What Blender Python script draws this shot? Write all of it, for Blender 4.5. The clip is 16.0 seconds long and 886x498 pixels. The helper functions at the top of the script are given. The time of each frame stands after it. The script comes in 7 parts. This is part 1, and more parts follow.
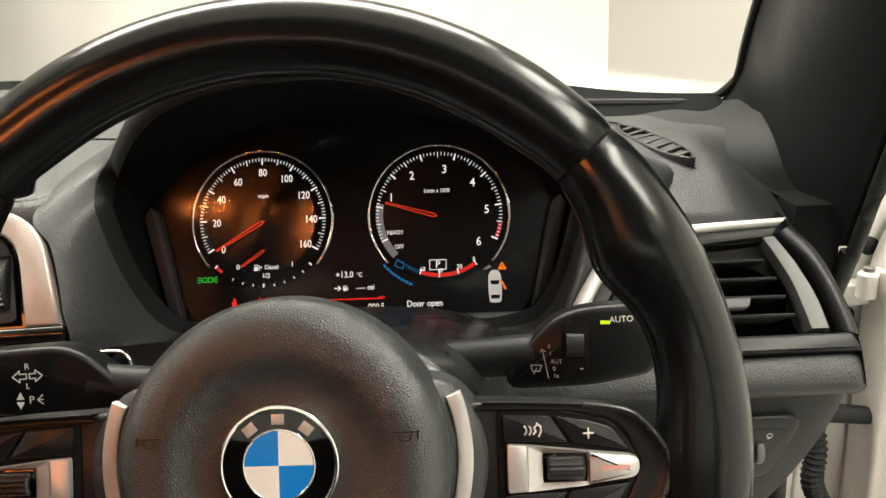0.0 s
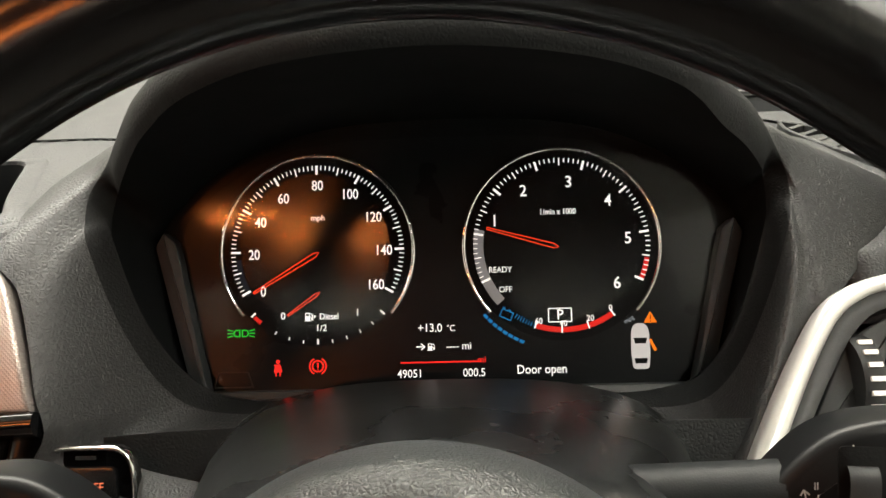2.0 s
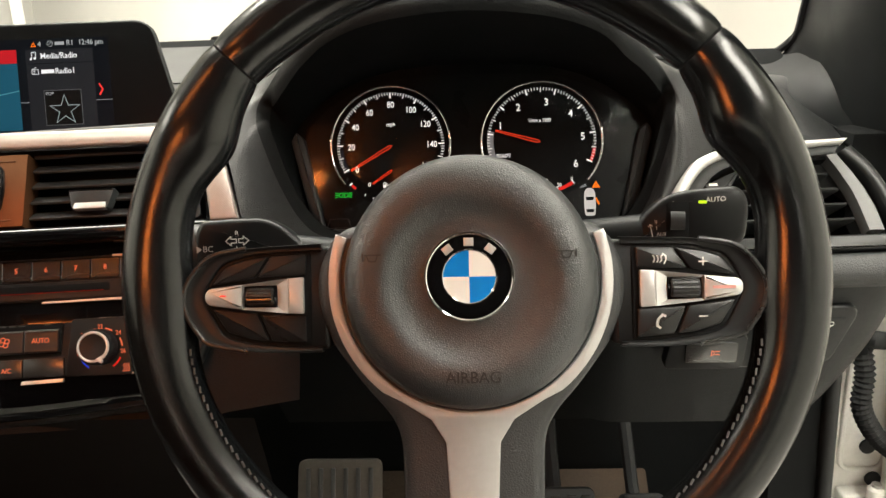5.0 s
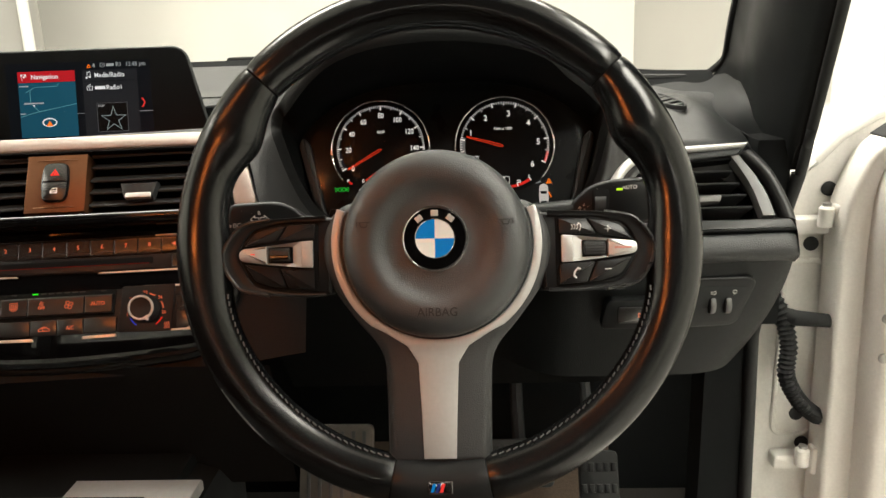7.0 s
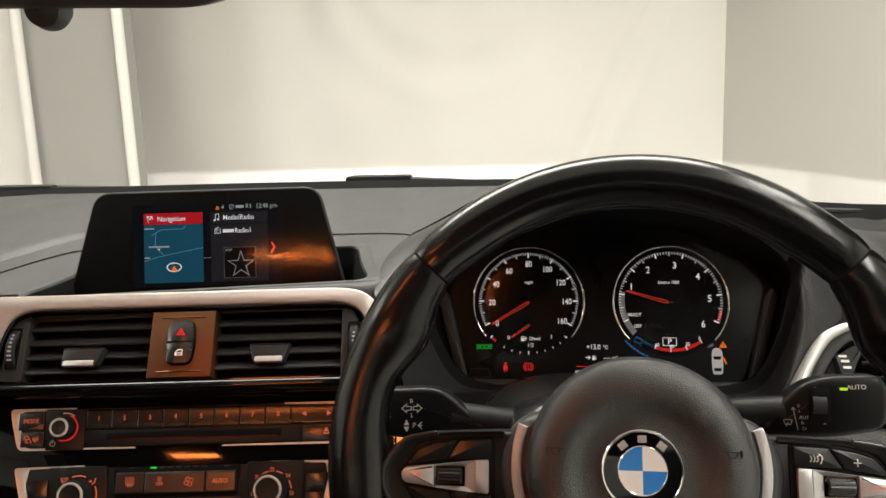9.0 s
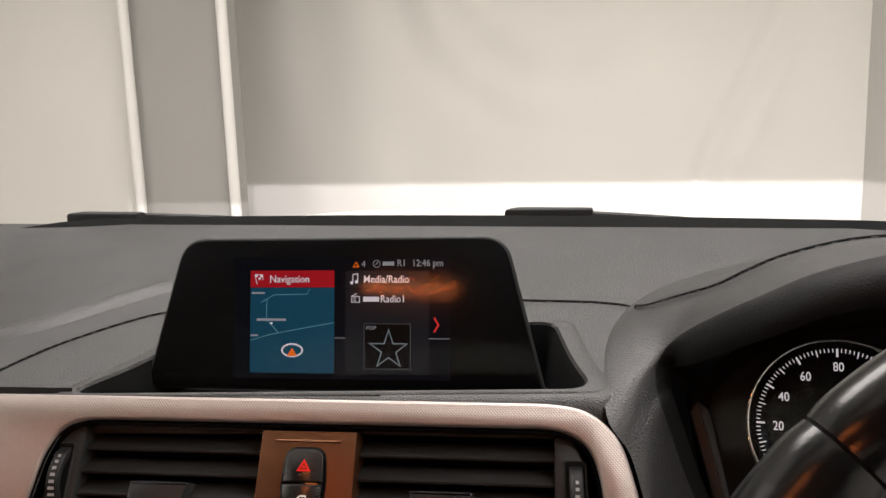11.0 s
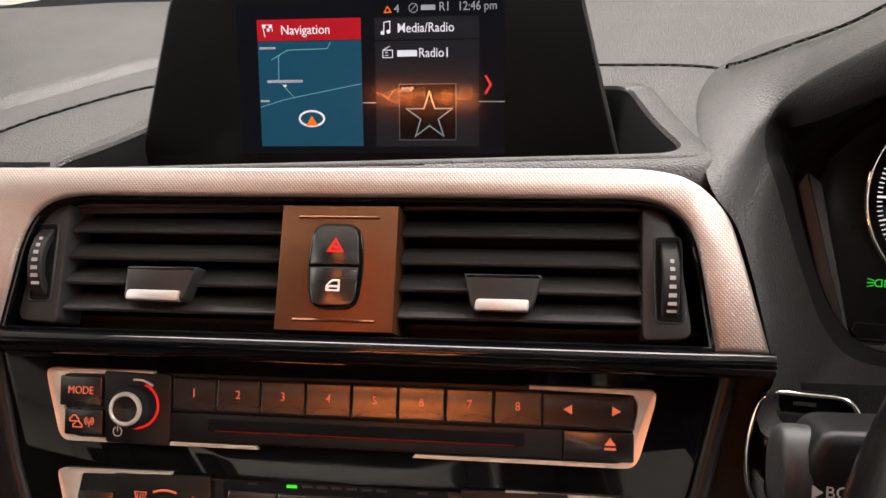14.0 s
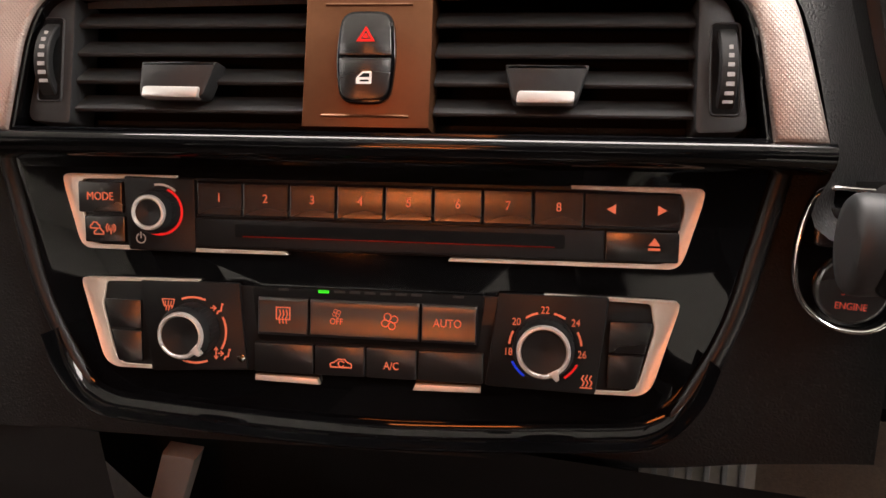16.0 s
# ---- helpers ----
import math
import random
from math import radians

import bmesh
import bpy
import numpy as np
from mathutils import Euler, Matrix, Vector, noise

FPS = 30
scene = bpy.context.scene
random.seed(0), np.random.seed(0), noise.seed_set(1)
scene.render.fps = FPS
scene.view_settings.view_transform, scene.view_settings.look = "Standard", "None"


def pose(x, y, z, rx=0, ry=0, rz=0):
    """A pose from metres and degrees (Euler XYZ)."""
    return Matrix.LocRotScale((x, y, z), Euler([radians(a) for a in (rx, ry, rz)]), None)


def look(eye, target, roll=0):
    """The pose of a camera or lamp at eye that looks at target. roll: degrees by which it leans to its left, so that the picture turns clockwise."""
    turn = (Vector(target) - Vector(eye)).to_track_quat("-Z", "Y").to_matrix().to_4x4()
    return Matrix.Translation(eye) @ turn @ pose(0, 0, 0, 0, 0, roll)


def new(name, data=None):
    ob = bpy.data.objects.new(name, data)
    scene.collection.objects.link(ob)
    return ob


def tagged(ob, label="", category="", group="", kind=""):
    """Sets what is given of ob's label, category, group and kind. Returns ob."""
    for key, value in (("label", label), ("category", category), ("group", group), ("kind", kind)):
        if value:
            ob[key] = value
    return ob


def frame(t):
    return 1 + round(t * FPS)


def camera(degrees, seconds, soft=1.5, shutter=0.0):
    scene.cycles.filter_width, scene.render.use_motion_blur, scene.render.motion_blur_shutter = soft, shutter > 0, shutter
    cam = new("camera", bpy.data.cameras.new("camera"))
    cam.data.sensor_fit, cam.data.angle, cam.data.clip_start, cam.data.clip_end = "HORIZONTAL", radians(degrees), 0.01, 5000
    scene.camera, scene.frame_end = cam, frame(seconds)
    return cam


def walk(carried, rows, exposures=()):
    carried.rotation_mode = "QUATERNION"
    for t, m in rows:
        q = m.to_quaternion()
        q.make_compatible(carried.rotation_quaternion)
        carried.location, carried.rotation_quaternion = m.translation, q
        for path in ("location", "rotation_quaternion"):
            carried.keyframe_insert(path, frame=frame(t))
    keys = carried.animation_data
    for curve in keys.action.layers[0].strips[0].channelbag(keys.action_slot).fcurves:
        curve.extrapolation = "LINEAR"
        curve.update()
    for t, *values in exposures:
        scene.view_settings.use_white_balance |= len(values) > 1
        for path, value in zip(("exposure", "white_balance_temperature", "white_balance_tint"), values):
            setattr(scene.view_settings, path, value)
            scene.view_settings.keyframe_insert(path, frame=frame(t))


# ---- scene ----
cam = camera(59.4, 16.0)
METRES, EYE, TILT, LEAN, TURN = 1.2, 1.05, -17.0, 2.0, 0.0
ROWS = [
    (0.0, 0.0, 0.0, 0.0, 0.0, 0.0, -0.0),
    (0.5, -0.023, 0.0339, 0.0071, 0.18, -0.02, -0.0),
    (1.0, -0.0438, 0.0781, 0.0103, 0.55, 0.05, -0.12),
    (1.5, -0.048, 0.1151, 0.0184, 0.98, 0.03, -0.26),
    (2.0, -0.0463, 0.1335, 0.0181, 1.44, 0.18, -0.36),
    (2.5, -0.0475, 0.1314, 0.0178, 1.66, 0.1, -0.41),
    (3.0, -0.0483, 0.1166, 0.0138, 1.84, 0.18, -0.49),
    (3.5, -0.0473, 0.0755, 0.0034, 2.15, 0.2, -0.49),
    (4.0, -0.049, 0.021, -0.0167, 2.13, 0.29, -0.57),
    (4.5, -0.0525, -0.0322, -0.0404, 2.11, 0.3, -0.55),
    (5.0, -0.0523, -0.0809, -0.0598, 2.08, 0.25, -0.56),
    (7.5, -0.032, -0.2081, -0.0817, 1.78, 1.98, -0.64),
    (8.0, -0.0484, -0.1896, -0.0618, 2.04, 2.77, -0.82),
    (8.5, -0.0795, -0.1658, -0.0355, 3.64, 4.28, -1.38),
    (9.0, -0.1062, -0.1379, -0.0057, 6.68, 5.8, -2.2),
    (9.5, -0.1434, -0.0901, 0.0152, 9.8, 6.9, -3.07),
    (10.0, -0.1769, -0.0328, 0.0328, 12.23, 7.05, -3.67),
    (12.5, -0.2421, 0.1105, 0.0368, 13.38, 1.68, -3.95),
    (13.0, -0.2475, 0.1143, 0.0305, 13.31, -1.08, -3.95),
    (13.5, -0.2506, 0.1172, 0.0253, 13.19, -3.67, -3.95),
    (14.0, -0.2531, 0.1215, 0.0164, 13.33, -5.98, -3.92),
    (14.5, -0.2564, 0.1239, 0.0077, 13.28, -8.4, -3.9),
    (15.0, -0.2594, 0.1255, 0.0004, 13.35, -10.72, -3.87),
    (15.5, -0.2668, 0.1254, -0.0105, 13.26, -12.85, -3.91),
    (16.0, -0.2672, 0.1284, -0.0167, 13.19, -14.85, -3.94),
]
walk(cam, [(t, pose(0, 0, EYE, TILT, LEAN, TURN) @ pose(METRES * x, METRES * y, METRES * z, 90 + pitch, roll, yaw)) for t, x, y, z, yaw, pitch, roll in ROWS],
     [(0, -0.16, 6450, 12), (1, 0.06, 6450, 12), (4.2, 0.06, 6450, 12), (5, 0.04, 6450, 12), (7.4, -0.3, 6450, 11), (8.2, -0.36, 6450, 11), (9, -0.72, 6300, 14), (9.5, -0.95, 6250, 17), (10.2, -1.02, 6200, 20), (12.5, -1.1, 6200, 22), (13.5, -0.5, 6250, 22), (14.3, -0.2, 6330, 23), (15, -0.22, 6350, 23), (15.5, -0.4, 6350, 23), (16, -0.3, 6350, 23)])

# ---------------------------------------------------------------- world and lights
world = bpy.data.worlds.new("world")
scene.world = world
world.use_nodes = True
world.node_tree.nodes["Background"].inputs[0].default_value = (0.9, 0.95, 1.0, 1)
world.node_tree.nodes["Background"].inputs[1].default_value = 0.05


def area_lamp(name, m, sx, sy, watts, col):
    d = bpy.data.lights.new(name, "AREA")
    d.shape, d.size, d.size_y, d.energy, d.color = "RECTANGLE", sx, sy, watts, col
    ob = new(name, d)
    ob.matrix_world = m
    return ob


WHITE = (1.0, 0.965, 0.83)
area_lamp("ceiling_light_lamp", pose(-0.5, 1.5, 2.93), 2.8, 1.0, 240, WHITE)
# Rear and side lights are unseen, added to fill cabin and walls.
area_lamp("ceiling_light_lamp", pose(-0.6, -4.2, 2.93), 3.2, 0.8, 115, WHITE)
area_lamp("ceiling_light_lamp", pose(1.35, -0.7, 2.93), 0.6, 3.0, 170, WHITE)
area_lamp("ceiling_light_lamp", pose(-3.6, -0.4, 2.93), 0.8, 3.0, 130, WHITE)

# ---------------------------------------------------------------- materials


def mat(name, col, rough=0.5, metal=0.0, bump=0.0, scale=900.0, var=0.12, coat=0.0, kind="noise", wear=0.0, spec=0.5, big=14.0):
    m = bpy.data.materials.new(name)
    m.use_nodes = True
    nt = m.node_tree
    N, L = nt.nodes, nt.links
    b = N["Principled BSDF"]
    b.inputs["Metallic"].default_value = metal
    b.inputs["Coat Weight"].default_value = coat
    b.inputs["Coat Roughness"].default_value = 0.04
    b.inputs["Specular IOR Level"].default_value = spec
    tc = N.new("ShaderNodeTexCoord")
    n1 = N.new("ShaderNodeTexNoise")
    n1.inputs["Scale"].default_value, n1.inputs["Detail"].default_value = big, 6
    L.new(tc.outputs["Object"], n1.inputs["Vector"])
    n2 = N.new("ShaderNodeTexNoise")
    n2.inputs["Scale"].default_value, n2.inputs["Detail"].default_value = 260, 3
    L.new(tc.outputs["Object"], n2.inputs["Vector"])
    mixn = N.new("ShaderNodeMath")
    mixn.operation = "ADD"
    L.new(n1.outputs["Fac"], mixn.inputs[0])
    L.new(n2.outputs["Fac"], mixn.inputs[1])
    ramp = N.new("ShaderNodeMapRange")
    ramp.inputs["From Min"].default_value, ramp.inputs["From Max"].default_value = 0.6, 1.4
    ramp.inputs["To Min"].default_value, ramp.inputs["To Max"].default_value = 1 - var, 1 + var
    L.new(mixn.outputs[0], ramp.inputs["Value"])
    mul = N.new("ShaderNodeVectorMath")
    mul.operation = "SCALE"
    mul.inputs[0].default_value = col
    L.new(ramp.outputs[0], mul.inputs["Scale"])
    L.new(mul.outputs[0], b.inputs["Base Color"])
    rr = N.new("ShaderNodeMapRange")
    rr.inputs["From Min"].default_value, rr.inputs["From Max"].default_value = 0.3, 0.7
    rr.inputs["To Min"].default_value, rr.inputs["To Max"].default_value = max(0.0, rough - 0.06 - wear), min(1.0, rough + 0.06)
    L.new(n1.outputs["Fac"], rr.inputs["Value"])
    L.new(rr.outputs[0], b.inputs["Roughness"])
    if bump > 0:
        bp = N.new("ShaderNodeBump")
        bp.inputs["Strength"].default_value, bp.inputs["Distance"].default_value = bump, 0.0006
        if kind == "leather":
            v = N.new("ShaderNodeTexVoronoi")
            v.feature = "DISTANCE_TO_EDGE"
            v.inputs["Scale"].default_value = scale
            warp = N.new("ShaderNodeVectorMath")
            warp.operation = "MULTIPLY_ADD"
            L.new(n2.outputs["Color"], warp.inputs[0])
            warp.inputs[1].default_value = (0.002, 0.002, 0.002)
            L.new(tc.outputs["Object"], warp.inputs[2])
            L.new(warp.outputs[0], v.inputs["Vector"])
            L.new(v.outputs["Distance"], bp.inputs["Height"])
        elif kind == "weave":
            ws = []
            for ax in ((1, 0.9, 0.0), (1, -0.9, 0.0)):
                d = N.new("ShaderNodeVectorMath")
                d.operation = "DOT_PRODUCT"
                L.new(tc.outputs["Object"], d.inputs[0])
                d.inputs[1].default_value = tuple(a * scale for a in ax)
                s = N.new("ShaderNodeMath")
                s.operation = "SINE"
                L.new(d.outputs["Value"], s.inputs[0])
                ws.append(s)
            pr = N.new("ShaderNodeMath")
            pr.operation = "MAXIMUM"
            L.new(ws[0].outputs[0], pr.inputs[0])
            L.new(ws[1].outputs[0], pr.inputs[1])
            L.new(pr.outputs[0], bp.inputs["Height"])
        else:
            n3 = N.new("ShaderNodeTexNoise")
            n3.inputs["Scale"].default_value, n3.inputs["Detail"].default_value = scale, 2
            L.new(tc.outputs["Object"], n3.inputs["Vector"])
            L.new(n3.outputs["Fac"], bp.inputs["Height"])
        L.new(bp.outputs[0], b.inputs["Normal"])
    return m


def glow(name, col, strength):
    m = bpy.data.materials.new(name)
    m.use_nodes = True
    b = m.node_tree.nodes["Principled BSDF"]
    b.inputs["Base Color"].default_value = (col[0] * 0.3, col[1] * 0.3, col[2] * 0.3, 1)
    b.inputs["Emission Color"].default_value = (*col, 1)
    b.inputs["Emission Strength"].default_value = strength
    b.inputs["Roughness"].default_value = 0.4
    b.inputs["Specular IOR Level"].default_value = 0.03
    return m


def glass(name, share=0.04, rough=0.0, tint=(1, 1, 1)):
    """Thin clear pane: mostly see-through with a mirror-like share."""
    m = bpy.data.materials.new(name)
    m.use_nodes = True
    nt = m.node_tree
    nt.nodes.remove(nt.nodes["Principled BSDF"])
    out = nt.nodes["Material Output"]
    t = nt.nodes.new("ShaderNodeBsdfTransparent")
    t.inputs["Color"].default_value = (*tint, 1)
    g = nt.nodes.new("ShaderNodeBsdfGlossy")
    g.inputs["Roughness"].default_value = rough
    mx = nt.nodes.new("ShaderNodeMixShader")
    mx.inputs[0].default_value = share
    nt.links.new(t.outputs[0], mx.inputs[1])
    nt.links.new(g.outputs[0], mx.inputs[2])
    nt.links.new(mx.outputs[0], out.inputs["Surface"])
    return m


M_DASH = mat("dash_leather", (0.020, 0.0215, 0.0225), 0.5, bump=0.9, scale=480, kind="leather", var=0.2, spec=0.5)
M_DASHTOP = mat("dash_top_leather", (0.019, 0.0202, 0.0211), 0.48, bump=0.9, scale=480, kind="leather", var=0.25, spec=0.5)
# Dash grain in a darker colour that paints the shade low down.
M_LOWER = mat("lower_dash_shaded", (0.0095, 0.0108, 0.0114), 0.5, bump=0.6, scale=480, kind="leather", var=0.15, spec=0.2)
M_SHROUD = mat("glossy_column_plastic", (0.010, 0.0107, 0.0112), 0.28, bump=0.08, scale=900, spec=0.6)
M_HOODIN = mat("matt_black_lining", (0.0065, 0.0072, 0.0076), 0.75, bump=0.2, scale=900, spec=0.08)
M_LEATHER = mat("wheel_leather", (0.0045, 0.0052, 0.0056), 0.22, bump=0.06, scale=420, kind="leather", var=0.12, spec=0.44, big=3)
M_HUB = mat("airbag_plastic", (0.0195, 0.0228, 0.0248), 0.36, bump=0.55, scale=820, kind="leather", var=0.12, spec=0.95)
M_LIPSHADE = mat("lip_shade", (0.009, 0.0098, 0.0103), 0.62, bump=0.5, scale=480, kind="leather", var=0.2, spec=0.15)
M_PLASTIC = mat("black_plastic", (0.013, 0.0145, 0.0152), 0.5, bump=0.12, scale=1500, spec=0.22)
M_PILLAR = mat("pillar_trim_plastic", (0.0065, 0.0075, 0.008), 0.55, bump=0.1, scale=1500, spec=0.2)
M_SLAT = mat("slat_black_plastic", (0.02, 0.0208, 0.0212), 0.5, bump=0.1, scale=1500, spec=0.4)
M_SOFT = mat("satin_black_plastic", (0.0085, 0.0094, 0.01), 0.38, bump=0.05, scale=1500, spec=0.3)
M_GREYPL = mat("dark_grey_plastic", (0.026, 0.028, 0.029), 0.45, bump=0.1, scale=1400, spec=0.3)
M_SHELL = mat("grained_grey_plastic", (0.022, 0.0235, 0.0245), 0.42, bump=0.5, scale=640, kind="leather", spec=0.6)
M_PIANO = mat("piano_black", (0.0028, 0.0031, 0.0036), 0.03, var=0.05, spec=0.34)
M_MIRR = mat("mirror_housing_plastic", (0.055, 0.05, 0.046), 0.3, bump=0.05, scale=1500)
M_SCREEN = mat("screen_glass", (0.002, 0.002, 0.0025), 0.05, var=0.05, spec=0.1)
M_FACE = mat("cluster_face_plastic", (0.006, 0.0066, 0.0072), 0.3, spec=0.12, var=0.05)
M_DIAL = mat("dial_black", (0.0032, 0.0036, 0.004), 0.5, spec=0.06, var=0.05)
M_SILVER = mat("satin_silver", (0.56, 0.56, 0.55), 0.4, metal=0.6, var=0.06)
# Peach tint puts amber lamplight into the silver's colour.
M_EDGE = mat("brushed_silver_edge", (0.84, 0.74, 0.65), 0.38, metal=0.65, var=0.06)
M_KNOB = mat("turned_silver", (0.68, 0.67, 0.65), 0.36, metal=0.55, var=0.05)
M_MARK = mat("grey_mark_print", (0.3, 0.3, 0.3), 0.5)
M_GREYMETAL = mat("satin_grey_metal", (0.12, 0.12, 0.12), 0.5, metal=0.2, var=0.05)
M_CHROME = mat("chrome", (0.78, 0.77, 0.75), 0.12, metal=1.0, var=0.03)
M_CAP = mat("stalk_end_grey", (0.02, 0.0225, 0.024), 0.45, spec=0.4, bump=0.05)
M_STALK = mat("stalk_black", (0.0055, 0.006, 0.0064), 0.36, bump=0.04, scale=1500, spec=0.18)
# Warm tint carries the amber lamplight that falls on this silver.
M_TRIM = mat("weave_aluminium_trim", (0.41, 0.358, 0.33), 0.42, metal=0.75, bump=0.22, scale=3600, kind="weave", var=0.05)
# Amber lamplight on the bezel is put into its base colour.
M_BEZEL = mat("amber_lit_bezel", (0.155, 0.066, 0.03), 0.4, metal=0.8, var=0.08)
M_BTN = mat("button_black", (0.0065, 0.007, 0.0074), 0.27, spec=1.0, var=0.06, big=4)
M_SWITCH = mat("satin_switch_black", (0.0085, 0.0092, 0.0096), 0.3, bump=0.05, scale=1800, spec=0.5, big=8)
M_PAINT = mat("white_car_paint", (0.8, 0.79, 0.76), 0.35, coat=0.5, var=0.03)
M_JAMB = mat("jamb_white_paint", (0.74, 0.72, 0.68), 0.45, var=0.08, bump=0.1, scale=60)
M_RUBBER = mat("rubber", (0.016, 0.017, 0.0176), 0.6, bump=0.15, scale=700, spec=0.25)
M_CARPET = mat("carpet", (0.035, 0.031, 0.028), 0.95, bump=0.8, scale=700, var=0.3)
M_STEEL = mat("steel", (0.4, 0.39, 0.37), 0.35, metal=0.9)
M_WALL = mat("white_wall", (0.74, 0.73, 0.69), 0.85, bump=0.1, scale=60, var=0.05, big=1.2)
M_PANEL = mat("grey_wall_panel", (0.36, 0.355, 0.335), 0.8, bump=0.1, scale=60, var=0.05, big=1.2)
M_CORNER = mat("corner_shade_wall", (0.5, 0.49, 0.46), 0.8, bump=0.1, scale=60, var=0.05, big=1.2)
M_DRAPE = mat("white_drape", (0.76, 0.75, 0.71), 0.9, bump=0.1, scale=300, var=0.05, big=1.5)
M_CONC = mat("painted_floor", (0.45, 0.44, 0.42), 0.5, bump=0.1, scale=40, var=0.15, big=2.0)
M_ROOF = mat("headliner_fabric", (0.03, 0.03, 0.031), 0.95, bump=0.4, scale=900)
M_BLUE = mat("enamel_blue", (0.005, 0.2, 0.62), 0.2, coat=0.6, var=0.02)
M_ENWHITE = mat("enamel_white", (0.8, 0.79, 0.75), 0.2, coat=0.6, var=0.02)
M_PRINT = mat("white_print", (0.75, 0.73, 0.7), 0.5, var=0.02)
M_LETTER = mat("moulded_lettering", (0.008, 0.008, 0.008), 0.5)
M_THREAD = mat("grey_thread", (0.07, 0.07, 0.07), 0.8)
M_GLASS = glass("clear_glass", 0.015)
M_LENS = glass("dial_lens", 0.034, 0.15)
M_COVER = glass("cover_glass", 0.013, 0.08)
M_SCRCOVER = glass("screen_cover_glass", 0.011, 0.08)
G_WHITE = glow("dial_white", (1.0, 0.97, 0.9), 0.95)
G_DIM = glow("dial_dim_white", (0.6, 0.6, 0.6), 0.14)
G_RED = glow("needle_red", (1.0, 0.055, 0.015), 0.9)
G_REDBAND = glow("dial_red_band", (0.9, 0.03, 0.02), 0.55)
G_GREEN = glow("lamp_green", (0.02, 0.75, 0.05), 0.7)
G_LIME = glow("led_lime", (0.55, 0.9, 0.02), 1.0)
G_LED = glow("led_green", (0.03, 0.9, 0.02), 0.9)
G_ALARM = glow("lamp_red", (1.0, 0.03, 0.02), 0.9)
G_AMBER = glow("lamp_amber", (1.0, 0.2, 0.01), 0.8)
G_CYAN = glow("dial_blue", (0.02, 0.25, 0.6), 0.5)
G_ICON = glow("icon_red_orange", (1.0, 0.22, 0.10), 0.62)
G_HEAT = glow("scale_red", (1.0, 0.03, 0.02), 0.6)
G_COLD = glow("scale_blue", (0.02, 0.06, 0.9), 0.6)
G_MAP = glow("map_teal", (0.01, 0.075, 0.12), 0.75)
G_MAPLINE = glow("map_line", (0.12, 0.35, 0.38), 0.8)
G_BAR = glow("screen_red_bar", (0.46, 0.012, 0.018), 0.75)
G_TXT = glow("screen_text", (0.85, 0.88, 0.9), 0.75)
G_TXTDIM = glow("screen_text_dim", (0.5, 0.55, 0.58), 0.45)
G_TILE = glow("screen_tile", (0.02, 0.022, 0.026), 0.5)
G_SCRBG = glow("screen_backlight", (0.006, 0.008, 0.011), 0.5)
G_ARROW = glow("screen_red_arrow", (0.9, 0.05, 0.04), 0.8)
G_LAMP = glow("roof_lamp_amber", (1.0, 0.24, 0.045), 105.0)

G_LAMP2 = glow("front_lamp_amber", (1.0, 0.26, 0.05), 24.0)

# ---------------------------------------------------------------- mesh helpers (outlines in millimetres)
MM = 0.001


def plane(o, yaw, tilt):
    """Pose whose x runs along a panel, y up its slope and z out towards the driver."""
    a, t = radians(yaw), radians(tilt)
    m = Matrix.Rotation(a, 4, "Z")
    u, v, n = m @ Vector((1, 0, 0)), m @ Vector((0, math.sin(t), math.cos(t))), m @ Vector((0, -math.cos(t), math.sin(t)))
    r = Matrix((u, v, n)).transposed().to_4x4()
    return Matrix.Translation(o) @ r


def thing(name, m, label, category, group="", kind=""):
    ob = new(name)
    ob.empty_display_size = 0.02
    ob.matrix_world = m
    return tagged(ob, label, category, group, kind)


def part(name, bm, material, parent=None, label="", scale=MM, smooth=38):
    me = bpy.data.meshes.new(name)
    if scale != 1:
        bmesh.ops.scale(bm, vec=(scale,) * 3, verts=bm.verts)
    bmesh.ops.recalc_face_normals(bm, faces=bm.faces)
    bm.to_mesh(me)
    bm.free()
    me.materials.append(material)
    if smooth:
        me.shade_smooth()
        me.set_sharp_from_angle(angle=radians(smooth))
    ob = new(name, me)
    if parent is not None:
        ob.parent = parent
    if label:
        ob["label"] = label
    return ob


def again(ob, x, y, z=0.0, rz=0.0, sx=1.0):
    """Another part on the same mesh, moved in millimetres."""
    o = new(ob.name.split(".")[0], ob.data)
    o.parent = ob.parent
    o.matrix_basis = Matrix.Translation((x * MM, y * MM, z * MM)) @ Matrix.Rotation(radians(rz), 4, "Z") @ Matrix.Diagonal((sx, 1, 1, 1))
    return o


def rpoly(pts, r, seg=5):
    n, out = len(pts), []
    for i, p in enumerate(pts):
        rad = r[i] if isinstance(r, (list, tuple)) else r
        a, b, c = Vector(pts[i - 1]), Vector(p), Vector(pts[(i + 1) % n])
        if rad <= 0:
            out.append(b)
            continue
        d1, d2 = min(rad, (a - b).length * 0.48), min(rad, (c - b).length * 0.48)
        p0, p2 = b + (a - b).normalized() * d1, b + (c - b).normalized() * d2
        for k in range(seg + 1):
            t = k / seg
            out.append(p0 * (1 - t) ** 2 + b * 2 * t * (1 - t) + p2 * t * t)
    return out


def rrect(cx, cy, w, h, r, seg=4):
    return rpoly([(cx - w / 2, cy - h / 2), (cx + w / 2, cy - h / 2), (cx + w / 2, cy + h / 2), (cx - w / 2, cy + h / 2)], r, seg)


def circle(cx, cy, r, seg=48):
    return [Vector((cx + r * math.cos(2 * math.pi * k / seg), cy + r * math.sin(2 * math.pi * k / seg))) for k in range(seg)]


